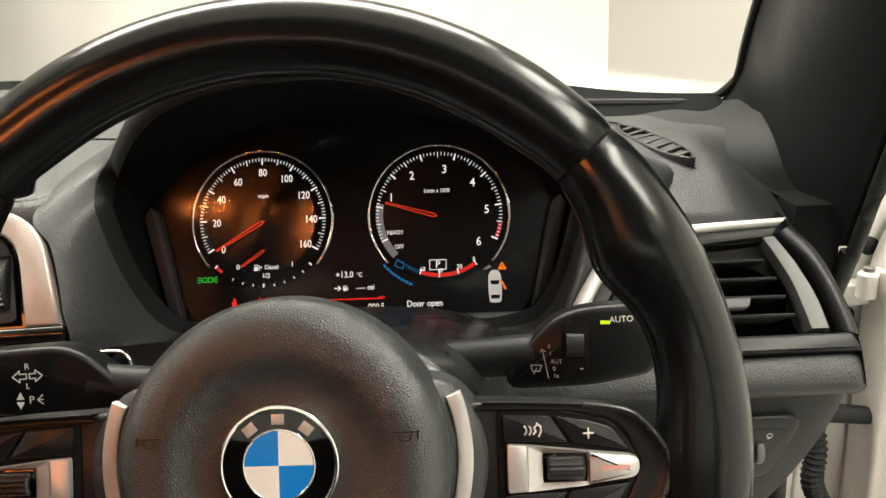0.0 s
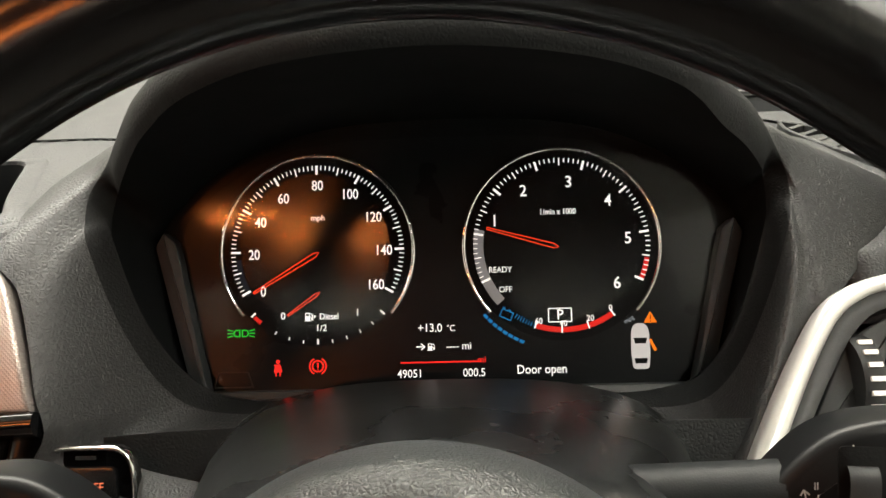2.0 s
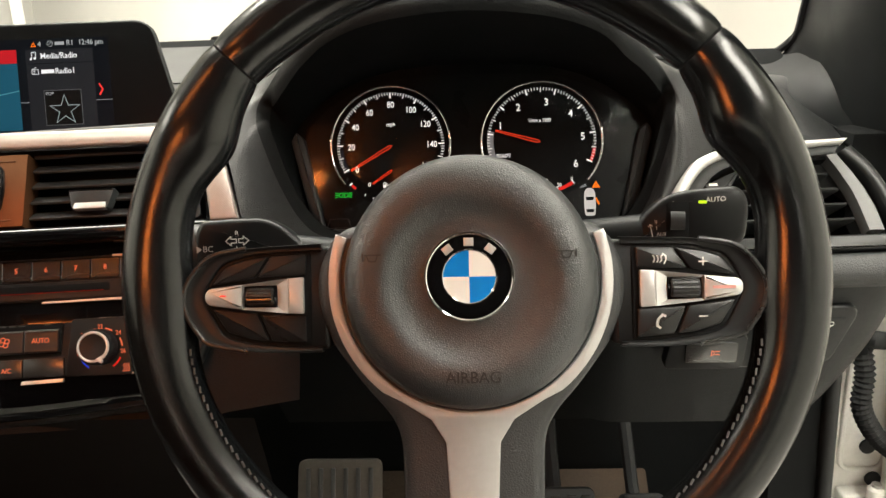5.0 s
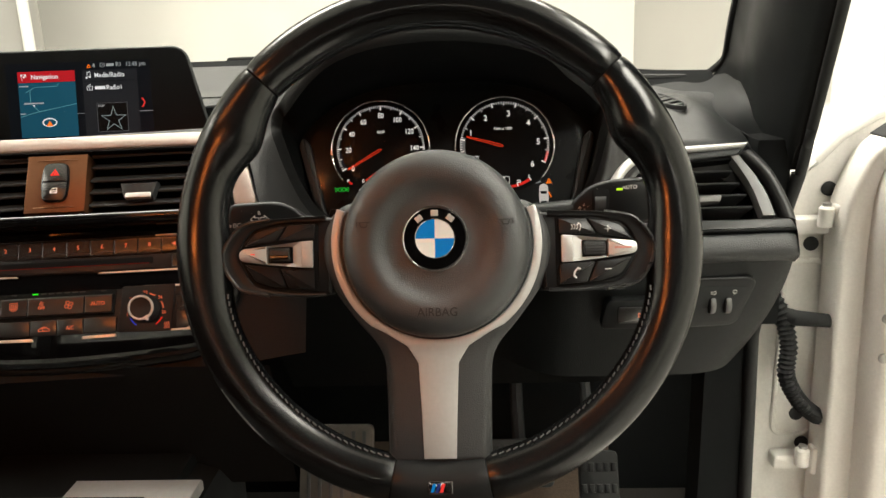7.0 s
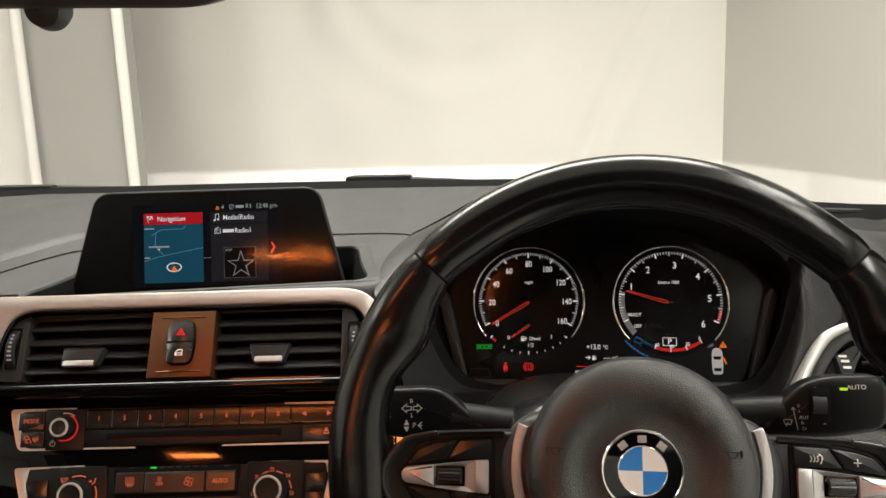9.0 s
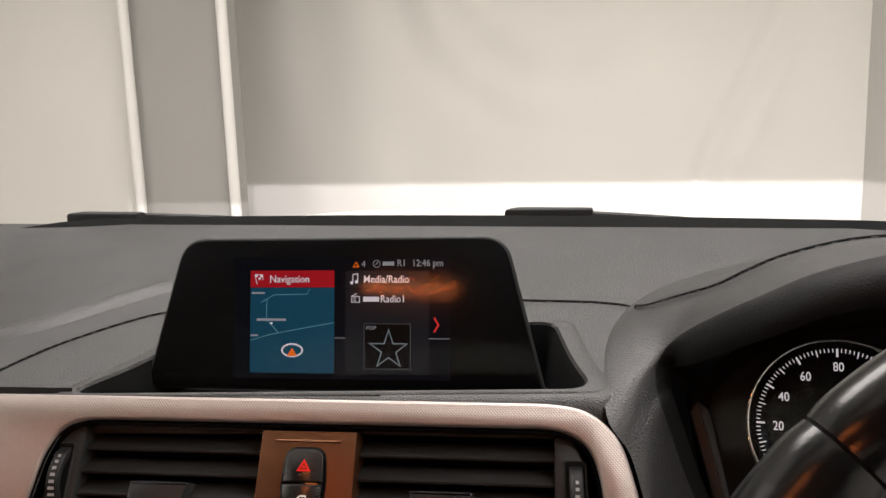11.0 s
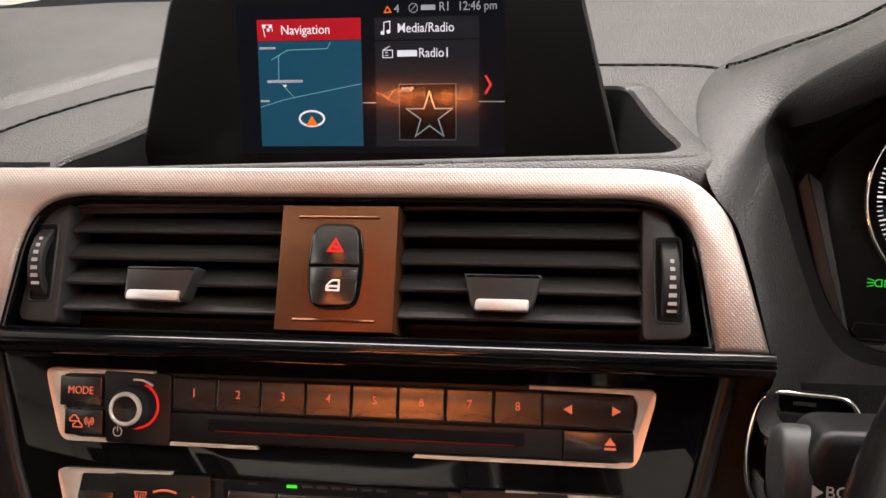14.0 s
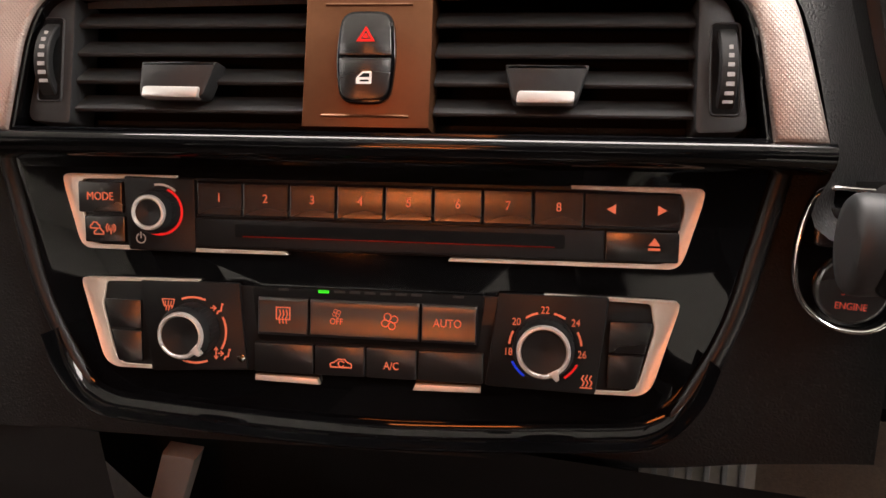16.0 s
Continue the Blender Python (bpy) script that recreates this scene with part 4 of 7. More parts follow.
def spoke(sgn):
    f = lambda pts: [(sgn * x, y) for x, y in pts]
    lab = "black spoke with switch pad"
    arm = rpoly(f([(74, 18.5), (116, 16.5), (138, 14), (152, 3), (155, -8), (151, -22), (138, -35), (116, -37.5), (76, -38)]), [3, 6, 8, 8, 8, 8, 8, 6, 3], 5)
    a = part("spoke", slab(arm, -14, 3.4, 3), M_SOFT, wheel, lab, smooth=50)
    ia = along([(80, 15.5), (112, 14.6), (124, 12.4), (134.2, 9.0), (142.2, -1.5), (144.6, -8), (142.6, -14.2), (133.4, -29.2), (119.2, -33.6), (100, -35.6), (80, -36.4)], 56)
    oa = along([(80, 19.4), (112, 18), (128, 16.4), (141, 13), (150.8, 3.2), (155.2, -7), (153.5, -18.1), (147.1, -28.3), (139.4, -34.2), (112, -38.6), (80, -39)], 56)
    bm = bmesh.new()
    rows = []
    for t, z in ((0, 1), (0, 4.8), (0.15, 5.6), (0.4, 5.4), (0.7, 6.2), (0.95, 7.8), (1.0, 7.4), (1.05, -2)):
        rows.append([(sgn * (p.x + (q.x - p.x) * t), p.y + (q.y - p.y) * t, z) for p, q in zip(ia, oa)])
    rings(bm, rows, False)
    part("flare", bm, M_SOFT, wheel, "satin black spoke surround", smooth=60)
    bead = [(sgn * q.x * MM, q.y * MM, 7.4 * MM) for q in oa if q.x > 118]
    part("bead", tube(bead, 0.0013, 10), M_SHROUD, wheel, "raised black edge bead", 1)
    pad = rpoly(f([(86, 14.8), (112, 13.6), (124, 11.4), (133.6, 8.2), (141.4, -2), (143.6, -8), (141.6, -14), (132.6, -28.6), (119, -32.8), (86, -35.6)]), [2, 4, 4, 4, 4, 4, 4, 4, 6, 2], 5)
    p = part("switch_pad", slab(pad, 0, 4.6, 0.6), M_HOODIN, wheel, "black switch pad", smooth=50)
    part("button", slab(rpoly(f([(88, 13.8), (107.4, 12.9), (114.6, 1.8), (88.6, 2.6)]), 0.9, 3), 3, 6.4, 0.7), M_SWITCH, p)
    part("button", slab(rpoly(f([(109, 12.7), (122, 10.8), (132.4, 7.4), (139.6, -2.0), (116.2, 1.6)]), 1.2, 3), 3, 6.4, 0.7), M_SWITCH, p)
    part("button", slab(rpoly(f([(88.4, -19.2), (113.4, -18.2), (107.2, -32.6), (88, -34)]), 0.9, 3), 3, 6.4, 0.7), M_SWITCH, p)
    part("button", slab(rpoly(f([(115, -18), (139.6, -15), (131.4, -27.4), (118.4, -31.4), (109, -32.4)]), 1.2, 3), 3, 6.4, 0.7), M_SWITCH, p)
    inner = rpoly(f([(89.6, 1.6), (98, 1.0), (98, -17.8), (89.6, -18.4)]), [1.5, 0.5, 0.5, 1.5], 3)
    part("silver_bar", slab(inner, 4, 7.6, 0.8), M_SILVER, p, "satin silver switch bar", smooth=40)
    grip = rpoly(f([(122.6, -1.9), (140.6, -3.7), (143.2, -5.8), (143.2, -10.8), (140.6, -13.0), (122.6, -15.3)]), [0.6, 2, 2, 2, 2, 0.6], 4)
    part("silver_bar", slab(grip, 4, 8.8, 1.6), M_SILVER, p, "satin silver switch bar", smooth=40)
    bm = bmesh.new()
    rows = [[(sgn * x, y, z) for x, y, z in r] for r in (
        ((98, 1.0, 7.6), (122.6, -1.9, 8.4), (122.6, -15.3, 8.4), (98, -17.8, 7.6)),
        ((98, 1.0, 4), (122.6, -1.9, 4), (122.6, -15.3, 4), (98, -17.8, 4)))]
    rows = [rows[1], rows[0], [(sgn * x, y, z) for x, y, z in ((104.2, -2.6, 5.6), (122.0, -3.0, 6.2), (122.0, -14.2, 6.2), (104.2, -14.6, 5.6))]]
    rings(bm, rows, True)
    part("roller_frame", bm, M_SILVER, p, "satin silver roller frame", smooth=20)
    roller = bmesh.new()
    slab(rrect(sgn * 113.2, -8.5, 18.2, 11.8, 1.5), 5.0, 6.2, 0.3, roller)
    part("roller_recess", roller, M_PIANO, p)
    rb = bmesh.new()
    rows = []
    for k in range(33):
        x = sgn * (105.6 + 15.4 * k / 32)
        r = 5.0 - (0.5 if k in (1, 31) else 1.4 if k in (0, 32) else 0)
        rows.append([(x, -8.5 + (r - 0.35 * (j % 2)) * math.cos(t), 6 + 0.85 * (r - 0.35 * (j % 2)) * math.sin(t)) for j, t in enumerate(steps(0, math.pi, 17))])
    rings(rb, rows, False)
    part("roller", rb, M_SHROUD, p, "ribbed black thumb roller", smooth=20)
    return p


pad_r, pad_l = spoke(1), spoke(-1)
Z = 6.45
bm = strokes([[(123, 3.2), (123, 7.2)], [(121, 5.2), (125, 5.2)]], 0.7, Z, Z + 0.15)
part("plus_symbol", bm, M_PRINT, pad_r)
part("minus_symbol", strokes([[(120.4, -23.6), (124.4, -23.6)]], 0.7, Z, Z + 0.15), M_PRINT, pad_r)
bm = strokes([arcpts(97.5, 7, 2.2, -50, 50), arcpts(95.6, 7, 2.2, -50, 50), [(102, 9.8), (103.6, 8.6), (103.8, 6.6), (102.8, 4.4)], [(102.6, 9.6), (101, 8), (101.6, 6.4), (100.6, 5.4)]], 0.7, Z, Z + 0.15)
part("voice_symbol", bm, M_PRINT, pad_r)
part("phone_symbol", strokes([arcpts(103.5, -27.5, 5.2, 118, 190, 8), [(100.9, -22.4), (102.6, -23.2)], [(98.4, -28.2), (99.8, -29.4)]], 1.3, Z, Z + 0.15), M_PRINT, pad_r)
part("set_mark", box(-133, -7.8, 8.8, 3.2, 0.7, 0.2), G_ALARM, pad_l)
part("cancel_mark", box(133, -8.4, 8.8, 12, 1.6, 0.1), mat("faded_red_print", (0.55, 0.25, 0.22), 0.5), pad_r)

# column shroud and stalks
col = thing("steering_column", plane((-0.0695, 0.40, 0.85), 0, 18), "black plastic steering column shroud", "steering column")
bm = bmesh.new()
rows = []
for n, hw, hh, dv in ((-95, 112, 42, -4), (-60, 108, 42, -5), (-10, 98, 42, -8), (30, 86, 42, -11), (58, 76, 40, -11), (62, 72, 37, -11)):
    rows.append([(hw * (abs(math.cos(t)) ** 0.75) * (1 if math.cos(t) > 0 else -1), dv + hh * (abs(math.sin(t)) ** 0.8) * (1 if math.sin(t) > 0 else -1.3), n) for t in steps(0, 2 * math.pi * 47 / 48, 48)])
rings(bm, rows, True, True, True)
part("shroud", bm, M_SHROUD, col, smooth=50)

P_STL = plane((-0.212, 0.3635, 0.8745), 6, 16) @ Matrix.Diagonal((0.98, 0.98, 0.98, 1))
ls = thing("indicator_stalk", P_STL, "black indicator stalk lever with white symbols", "stalk", "column stalks")
part("paddle", slab(rpoly([(-36, -15), (0, -21), (36, -20), (48, -12), (33, 2), (21, 13), (8, 18.5), (-32, 18), (-37, 8)], [5, 6, 8, 6, 10, 8, 8, 5, 5], 5), -22, 0, 4), M_STALK, ls, "satin black paddle", smooth=50)
bm = bmesh.new()
rings(bm, [[(x, -0.5 + hh * math.sin(t) + dy, -13 + hd * math.cos(t)) for t in steps(0, 2 * math.pi * 27 / 28, 28)] for x, hh, hd, dy in ((-28, 16, 12, 0), (-38, 16.8, 12.6, 0), (-41, 16.4, 12.4, 0), (-42.6, 15, 11.4, 0), (-43, 11, 8, 0))], True, True, True)
part("end_cap", bm, M_CAP, ls, "smooth grey stalk end", smooth=50)
part("stem", tube([(0.02, -0.004, -0.01), (0.06, -0.01, -0.012), (0.10, -0.015, -0.014)], 0.011, 12), M_PLASTIC, ls, "", 1)
SX0, SY0 = -6.4, -4.0
bm = strokes([[(x + SX0, y + SY0) for x, y in ln] for ln in ([(-9.5, 7.5), (-6, 10.5), (-6, 8.8), (-2.5, 8.8), (-2.5, 6.2), (-6, 6.2), (-6, 4.5), (-9.5, 7.5)], [(5.5, 7.5), (2, 10.5), (2, 8.8), (-1.0, 8.8), (-1.0, 6.2), (2, 6.2), (2, 4.5), (5.5, 7.5)])], 0.6, 0.1, 0.25)
part("turn_arrows", bm, M_PRINT, ls)
part("direction_letter", letters("R", 3.2, -2 + SX0, 12.6 + SY0, 0.2), M_PRINT, ls)
part("direction_letter", letters("L", 3.2, -2 + SX0, 2.2 + SY0, 0.2), M_PRINT, ls)
bm = slab([(-14.6, -8.6), (-10.6, -8.6), (-12.6, -4.6)], 0.1, 0.25)
slab([(-14.6, -9.8), (-12.6, -13.8), (-10.6, -9.8)], 0.1, 0.25, 0, bm)
strokes([[(-4, -9.2), (-1.4, -6.8)], [(-4, -9.2), (-1.2, -9.2)], [(-4, -9.2), (-1.4, -11.6)]], 0.6, 0.1, 0.25, bm)
part("park_symbol", bm, M_PRINT, ls)
part("park_letter", letters("P", 4, -7, -9.2, 0.2), M_PRINT, ls)
part("trip_arrow", slab([(-35, -3.4), (-31.6, -1.2), (-35, 1.2)], 0.1, 0.25), M_MARK, ls)
part("trip_letters", letters("BC", 4.0, -27.6, -1.2, 0.2), M_MARK, ls)

P_STR = plane((0.072, 0.372, 0.883), -6, 16)
rs = thing("wiper_stalk", P_STR, "black wiper stalk lever with printed scale and green lamp", "stalk", "column stalks")
part("paddle", slab(rpoly([(-46, -19), (-36, -3), (-20, 13.5), (-4, 18.5), (30, 21), (36, 10), (33, -16), (0, -23), (-42, -26)], [6, 14, 12, 8, 6, 10, 8, 6, 6], 5), -22, 0, 4), M_STALK, rs, "black satin paddle", smooth=50)
part("stem", tube([(-0.03, -0.008, -0.01), (-0.07, -0.012, -0.012), (-0.11, -0.015, -0.014)], 0.011, 12), M_PLASTIC, rs, "", 1)
part("thumb_wheel_recess", slab(rrect(-9, -1.5, 14, 24, 2), 0, 0.35, 0.1), M_HOODIN, rs)
rb = bmesh.new()
rings(rb, [[(-13.5 + 9 * k / 8 - 0, -1.5 + 6 * math.cos(t), 3.6 * math.sin(t)) for t in steps(0, math.pi, 13)] for k in range(9)], False)
part("thumb_wheel", rb, M_GREYPL, rs, smooth=30)
part("auto_lamp", slab(rrect(6.4, 10.4, 5, 1.8, 0.4, 2), 0, 0.4), G_LIME, rs, "lit lime-green lamp")
part("auto_text", letters("AUTO", 3.2, 14.6, 12.0, 0.15, 4), M_PRINT, rs)
part("plus_sign", letters("+", 3.6, -11.6, 9.4, 0.15), M_PRINT, rs)
part("minus_sign", letters("-", 4.5, -5.6, -13.4, 0.15), M_PRINT, rs)
bm = strokes([[(-26, -4), (-22.7, -19)], [(-27, -5.6), (-26.1, -4), (-24.4, -5.2)], [(-32, -12.4), (-26.4, -12.4), (-27.4, -15.6), (-31, -15.6), (-32, -12.4)], [(-29, -14), (-30.4, -17)]], 0.45, 0.05, 0.2)
for s, x, y in (("II", -22.4, -2.6), ("I", -21.8, -6.4), ("AUTO", -17.4, -10.4), ("0", -19.8, -14.2), ("1x", -18.8, -17.8)):
    letters(s, 2.3, x, y, 0.12, bm=bm)
part("wiper_scale", bm, mat("grey_print", (0.4, 0.39, 0.37), 0.5), rs)

# ---------------------------------------------------------------- instruments
clu = thing("instrument_cluster", P_CLU, "black instrument cluster with two lit round dials", "instrument cluster")
outl = [(x, y) for x, y in HALF] + [(-x, y) for x, y in HALF[-2:0:-1]]
part("dial_face", slab(outl, -4, 0), M_FACE, clu, "glossy black display face", smooth=0)
for cx in (-69.5, 61.5):
    part("dial_disc", lathe([(0, 0.04), (50.8, 0.04), (50.8, 0.08), (0, 0.08)], cx, -4.0, 64, None, False), M_DIAL, clu, "matt black dial disc")
for sgn in (1, -1):
    leg = rpoly([(sgn * x, y) for x, y in ((126, -78), (135, -78), (155.5, 0), (151, 8), (144, 2), (141, -10))], 2, 3)
    part("side_frame", slab(leg, -2, 8, 2), M_GREYPL, clu, "dark grey frame leg")
part("lower_frame", slab(rpoly([(-131, -83), (131, -83), (126, -77.5), (-126, -77.5)], 1, 2), -2, 7, 1.5), M_GREYPL, clu, "dark grey lower frame")


def dial(cx, cy, a0, a1, ring_a0, ring_a1):
    part("dial_ring", arcband(cx, cy, 51, 53.2, ring_a0, ring_a1, 0, 2.4, 90, None, 0.7), M_CHROME, clu, "polished silver dial ring", smooth=50)


SX, SY, TX, TY = -69.5, -4.0, 61.5, -4.0
dial(SX, SY, 0, 0, 220.5, -40.5)
dial(TX, TY, 0, 0, 222, -43)
for x in (SX, TX):
    disc = bmesh.new()
    disc.faces.new([disc.verts.new((q.x, q.y, 0)) for q in circle(0, 0, 40.5, 48)])
    bmesh.ops.transform(disc, matrix=Matrix.Translation((x, SY, 6.4)) @ Matrix.Rotation(radians(6.5), 4, "X") @ Matrix.Rotation(radians(-3.5), 4, "Y"), verts=disc.verts)
    part("dial_lens", disc, M_LENS, clu, "clear dial lens", smooth=0).visible_shadow = False
# speedometer: 0 at 211, 80 at 90, 160 at -30 degrees
bm, bl = bmesh.new(), bmesh.new()
for k in range(81):
    a = 209.5 - 239.0 * k / 80
    c, s = math.cos(radians(a)), math.sin(radians(a))
    ln, w = (5.0, 1.15) if k % 10 == 0 else ((4.2, 0.65) if k % 5 == 0 else (2.3, 0.5))
    r = 46.8 - ln / 2
    box(SX + r * c, SY + r * s, 0.25, ln, w, 0.3, 0, bm, a)
part("speed_scale", bm, G_WHITE, clu, smooth=0)
for k, (x, y) in enumerate([(-98.9, -25.2), (-103.8, -5.3), (-100.2, 12.2), (-87.7, 25.0), (-69.1, 31.6), (-51.5, 26.4), (-39, 13.6), (-33.6, -4.5), (-38.2, -22.9)]):
    part("speed_number", letters(str(20 * k), 5.6, x, y, 0.25, 0, "CENTER", 0.82, 0.05), G_WHITE, clu)
part("speed_unit", letters("mph", 3.2, -69, 14.1, 0.25, bold=0.03), G_WHITE, clu)


def needle(x0, y0, x1, y1, w0, w1, z):
    d = Vector((x1 - x0, y1 - y0)).normalized()
    n = Vector((-d.y, d.x))
    a, b = Vector((x0, y0)), Vector((x1, y1))
    pts = [a - n * w0 * 0.2 - d * 0.6, a + d * 2 - n * w0, b - n * w1, b + n * w1, a + d * 2 + n * w0, a + n * w0 * 0.2 - d * 0.6]
    return frame_slab(pts, min(w0, w1) * 0.62, z, z + 0.8, 0.1)


part("speed_needle", needle(-69, -5, -104, -25.8, 1.4, 0.7, 0.6), G_RED, clu, "lit red needle")
part("rev_needle", needle(59.5, -5, 22, 5.9, 1.4, 0.7, 0.6), G_RED, clu, "lit red needle")
part("fuel_needle", needle(-68.7, -26.5, -85.6, -38.2, 1.0, 0.6, 0.6), G_RED, clu, "lit red needle")
bm = bmesh.new()
for k in range(11):
    a = 224 + 92 * k / 10
    c, s = math.cos(radians(a)), math.sin(radians(a))
    ln = 3.0 if k in (0, 10) else (2.8 if k == 5 else 1.8)
    if k in (1,):
        continue
    r = 50.4 - ln / 2 - 0.6
    box(SX + r * c, SY + r * s, 0.25, ln, 0.9 if k % 5 == 0 else 0.55, 0.3, 0, bm, a)
part("fuel_scale", bm, G_WHITE, clu, smooth=0)
part("fuel_reserve", arcband(SX, SY, 47.6, 49.6, 225.5, 231, 0, 0.35, 6, None, 0.05), G_REDBAND, clu)
bm = letters("0", 3.8, -88.2, -38.5, 0.25)
letters("1/2", 3.5, -67.7, -45.3, 0.25, bm=bm)
letters("1", 4.0, -48.1, -37.5, 0.25, bm=bm)
letters("Diesel", 3.4, -63.4, -39.2, 0.25, 0, "CENTER", 0.88, 0.02, bm)
part("fuel_lettering", bm, G_WHITE, clu)


def pump(cx, cy, s, material, parent):
    bm = slab(rrect(cx - 0.5 * s, cy, 2.4 * s, 4.0 * s, 0.3 * s, 2), 0.1, 0.3)
    strokes([[(cx - 2.1 * s, cy - 2.2 * s), (cx + 1.1 * s, cy - 2.2 * s)], [(cx + 0.8 * s, cy - 0.2 * s), (cx + 1.5 * s, cy - 0.4 * s), (cx + 1.6 * s, cy - 1.7 * s), (cx + 2.2 * s, cy - 1.7 * s), (cx + 2.2 * s, cy + 0.7 * s), (cx + 1.2 * s, cy + 1.7 * s)]], 0.42 * s, 0.1, 0.3, bm)
    p = part("pump_symbol", bm, material, parent)
    part("pump_window", slab(rrect(cx - 0.5 * s, cy + 0.9 * s, 1.5 * s, 1.2 * s, 0.1, 2), 0.3, 0.42), M_HOODIN, parent)
    return p


pump(-74.5, -39.0, 1.0, G_WHITE, clu)
part("pump_arrow", slab([(-71.6, -38.2), (-70.4, -39), (-71.6, -39.8)], 0.1, 0.3), G_WHITE, clu)
part("scale_glow", arcband(SX, SY, 41.5, 44.5, 185, 212, 0, 0.2, 20, None, 0.05), G_TILE, clu)
# rev counter: 1 at 162, 3 at 84, 6 at -25 degrees
bm = bmesh.new()
for k in range(0, 71):
    v = k / 10
    a = 204 - 0 - (v + 0.0) * 32.7
    if v > 7 or a < -26:
        continue
    c, s = math.cos(radians(a)), math.sin(radians(a))
    ln, w = (5.0, 1.15) if k % 10 == 0 else ((4.0, 0.6) if k % 5 == 0 else (2.3, 0.5))
    r = 47.0 - ln / 2
    box(TX + r * c, TY + r * s, 0.25, ln, w, 0.3, 0, bm, a)
part("rev_scale", bm, G_WHITE, clu, smooth=0)
for s, x, y in (("1", 26.4, 9.6), ("2", 42.2, 25.4), ("3", 66.6, 29.6), ("4", 87.2, 19.0), ("5", 97.0, -1.5), ("6", 90.2, -25.2)):
    part("rev_number", letters(s, 6.4, x, y, 0.25, 0, "CENTER", 0.9, 0.07), G_WHITE, clu)
part("rev_unit", letters("1/min x 1000", 3.1, 60.2, 13.8, 0.25, 0, "CENTER", 0.86, 0.03), G_WHITE, clu)
bm = letters("READY", 3.2, 28.6, -16.6, 0.25, 0, "CENTER", 0.9, 0.02)
letters("OFF", 3.2, 31.2, -27.2, 0.25, 0, "CENTER", 0.9, 0.02, bm)
part("rev_lettering", bm, G_WHITE, clu)
part("red_band", arcband(TX, TY, 44.4, 46.9, -10, -24, 0, 0.3, 10, None, 0.05), G_REDBAND, clu, "red limit band")
part("ready_band", arcband(TX, TY, 41.5, 46.8, 168, 222, 0, 0.12, 30, None, 0.02), G_DIM, clu, "dim grey scale band")
part("economy_band", arcband(TX, TY, 43.6, 46.4, 250.5, 305, 0, 0.3, 40, None, 0.05), G_REDBAND, clu, "red economy band")
bm = bmesh.new()
for a in (250.5, 268.5, 286.5, 305):
    box(TX + 44.6 * math.cos(radians(a)), TY + 44.6 * math.sin(radians(a)), 0.3, 4.2, 0.8, 0.3, 0, bm, a)
part("economy_scale", bm, G_WHITE, clu, smooth=0)
for s, x, y in (("60", 48.2, -44.4), ("40", 61.2, -45.8), ("20", 75.4, -43.4), ("0", 86.2, -38.2)):
    part("economy_number", letters(s, 3.2, x, y, 0.25, 0, "CENTER", 0.9, 0.02), G_WHITE, clu)
part("economy_unit", letters("mpg", 2.4, 95.5, -44.5, 0.2, 30), G_TXTDIM, clu)
part("gear_box", frame_slab(rrect(59.5, -41.3, 12.6, 7.6, 0.6, 2), 0.5, 0.05, 0.3, 0.05), G_WHITE, clu)
part("gear_letter", letters("P", 5.6, 59.5, -41.3, 0.25, 0, "CENTER", 0.9, 0.06), G_WHITE, clu)
bm = bmesh.new()
for k in range(8):
    a = 222 + 24 * k / 7
    box(TX + 55.5 * math.cos(radians(a)), TY + 55.5 * math.sin(radians(a)), 0.25, 1.6, 2.6, 0.2, 0, bm, a)
part("blue_mark", bm, G_CYAN, clu, "row of plain blue bars")
bm = strokes([[(27.6, -41), (33.2, -43.6), (35, -39.8), (29.4, -37.2), (27.6, -41)], [(29.6, -36.4), (30.6, -36.9)], [(32.6, -38), (33.6, -38.5)]], 0.5, 0.1, 0.3)
part("battery_symbol", bm, G_CYAN, clu)
bm = bmesh.new()
for k in range(8):
    a = 236 + 13.5 * k / 7
    box(TX + 45 * math.cos(radians(a)), TY + 45 * math.sin(radians(a)), 0.2, 2.4, 0.35, 0.2, 0, bm, a)
part("charge_ticks", bm, G_CYAN, clu, smooth=0)
# messages
bm = letters("+13.0", 4.6, -9.6, -46.7, 0.25, 0, "CENTER", 0.9, 0.03)
letters("°C", 3.4, 1.5, -47.0, 0.25, 0, "CENTER", 0.9, 0.02, bm)
letters("---- mi", 4.0, 5.6, -56.4, 0.25, 0, "CENTER", 0.95, 0.02, bm)
strokes([[(-17, -56.4), (-12.8, -56.4)], [(-14.4, -54.8), (-12.6, -56.4), (-14.4, -58)]], 0.6, 0.1, 0.3, bm)
part("trip_lettering", bm, G_WHITE, clu)
pump(-9.3, -56.4, 0.85, G_WHITE, clu)
part("trip_line", box(-4, -64.6, 0.2, 43, 0.7, 0.2), G_ALARM, clu)
part("trip_unit", letters("mi", 3.4, 17.5, -63.8, 0.25), G_ALARM, clu)
part("odometer", letters("49051", 4.4, -20.6, -70.6, 0.25, 0, "CENTER", 0.9, 0.02), G_WHITE, clu)
part("trip_meter", letters("000.5", 4.4, 13.4, -70.6, 0.25, 0, "CENTER", 0.9, 0.02), G_WHITE, clu)
part("door_message", letters("Door open", 4.8, 49, -69.6, 0.25, 0, "CENTER", 0.88, 0.03), G_WHITE, clu)
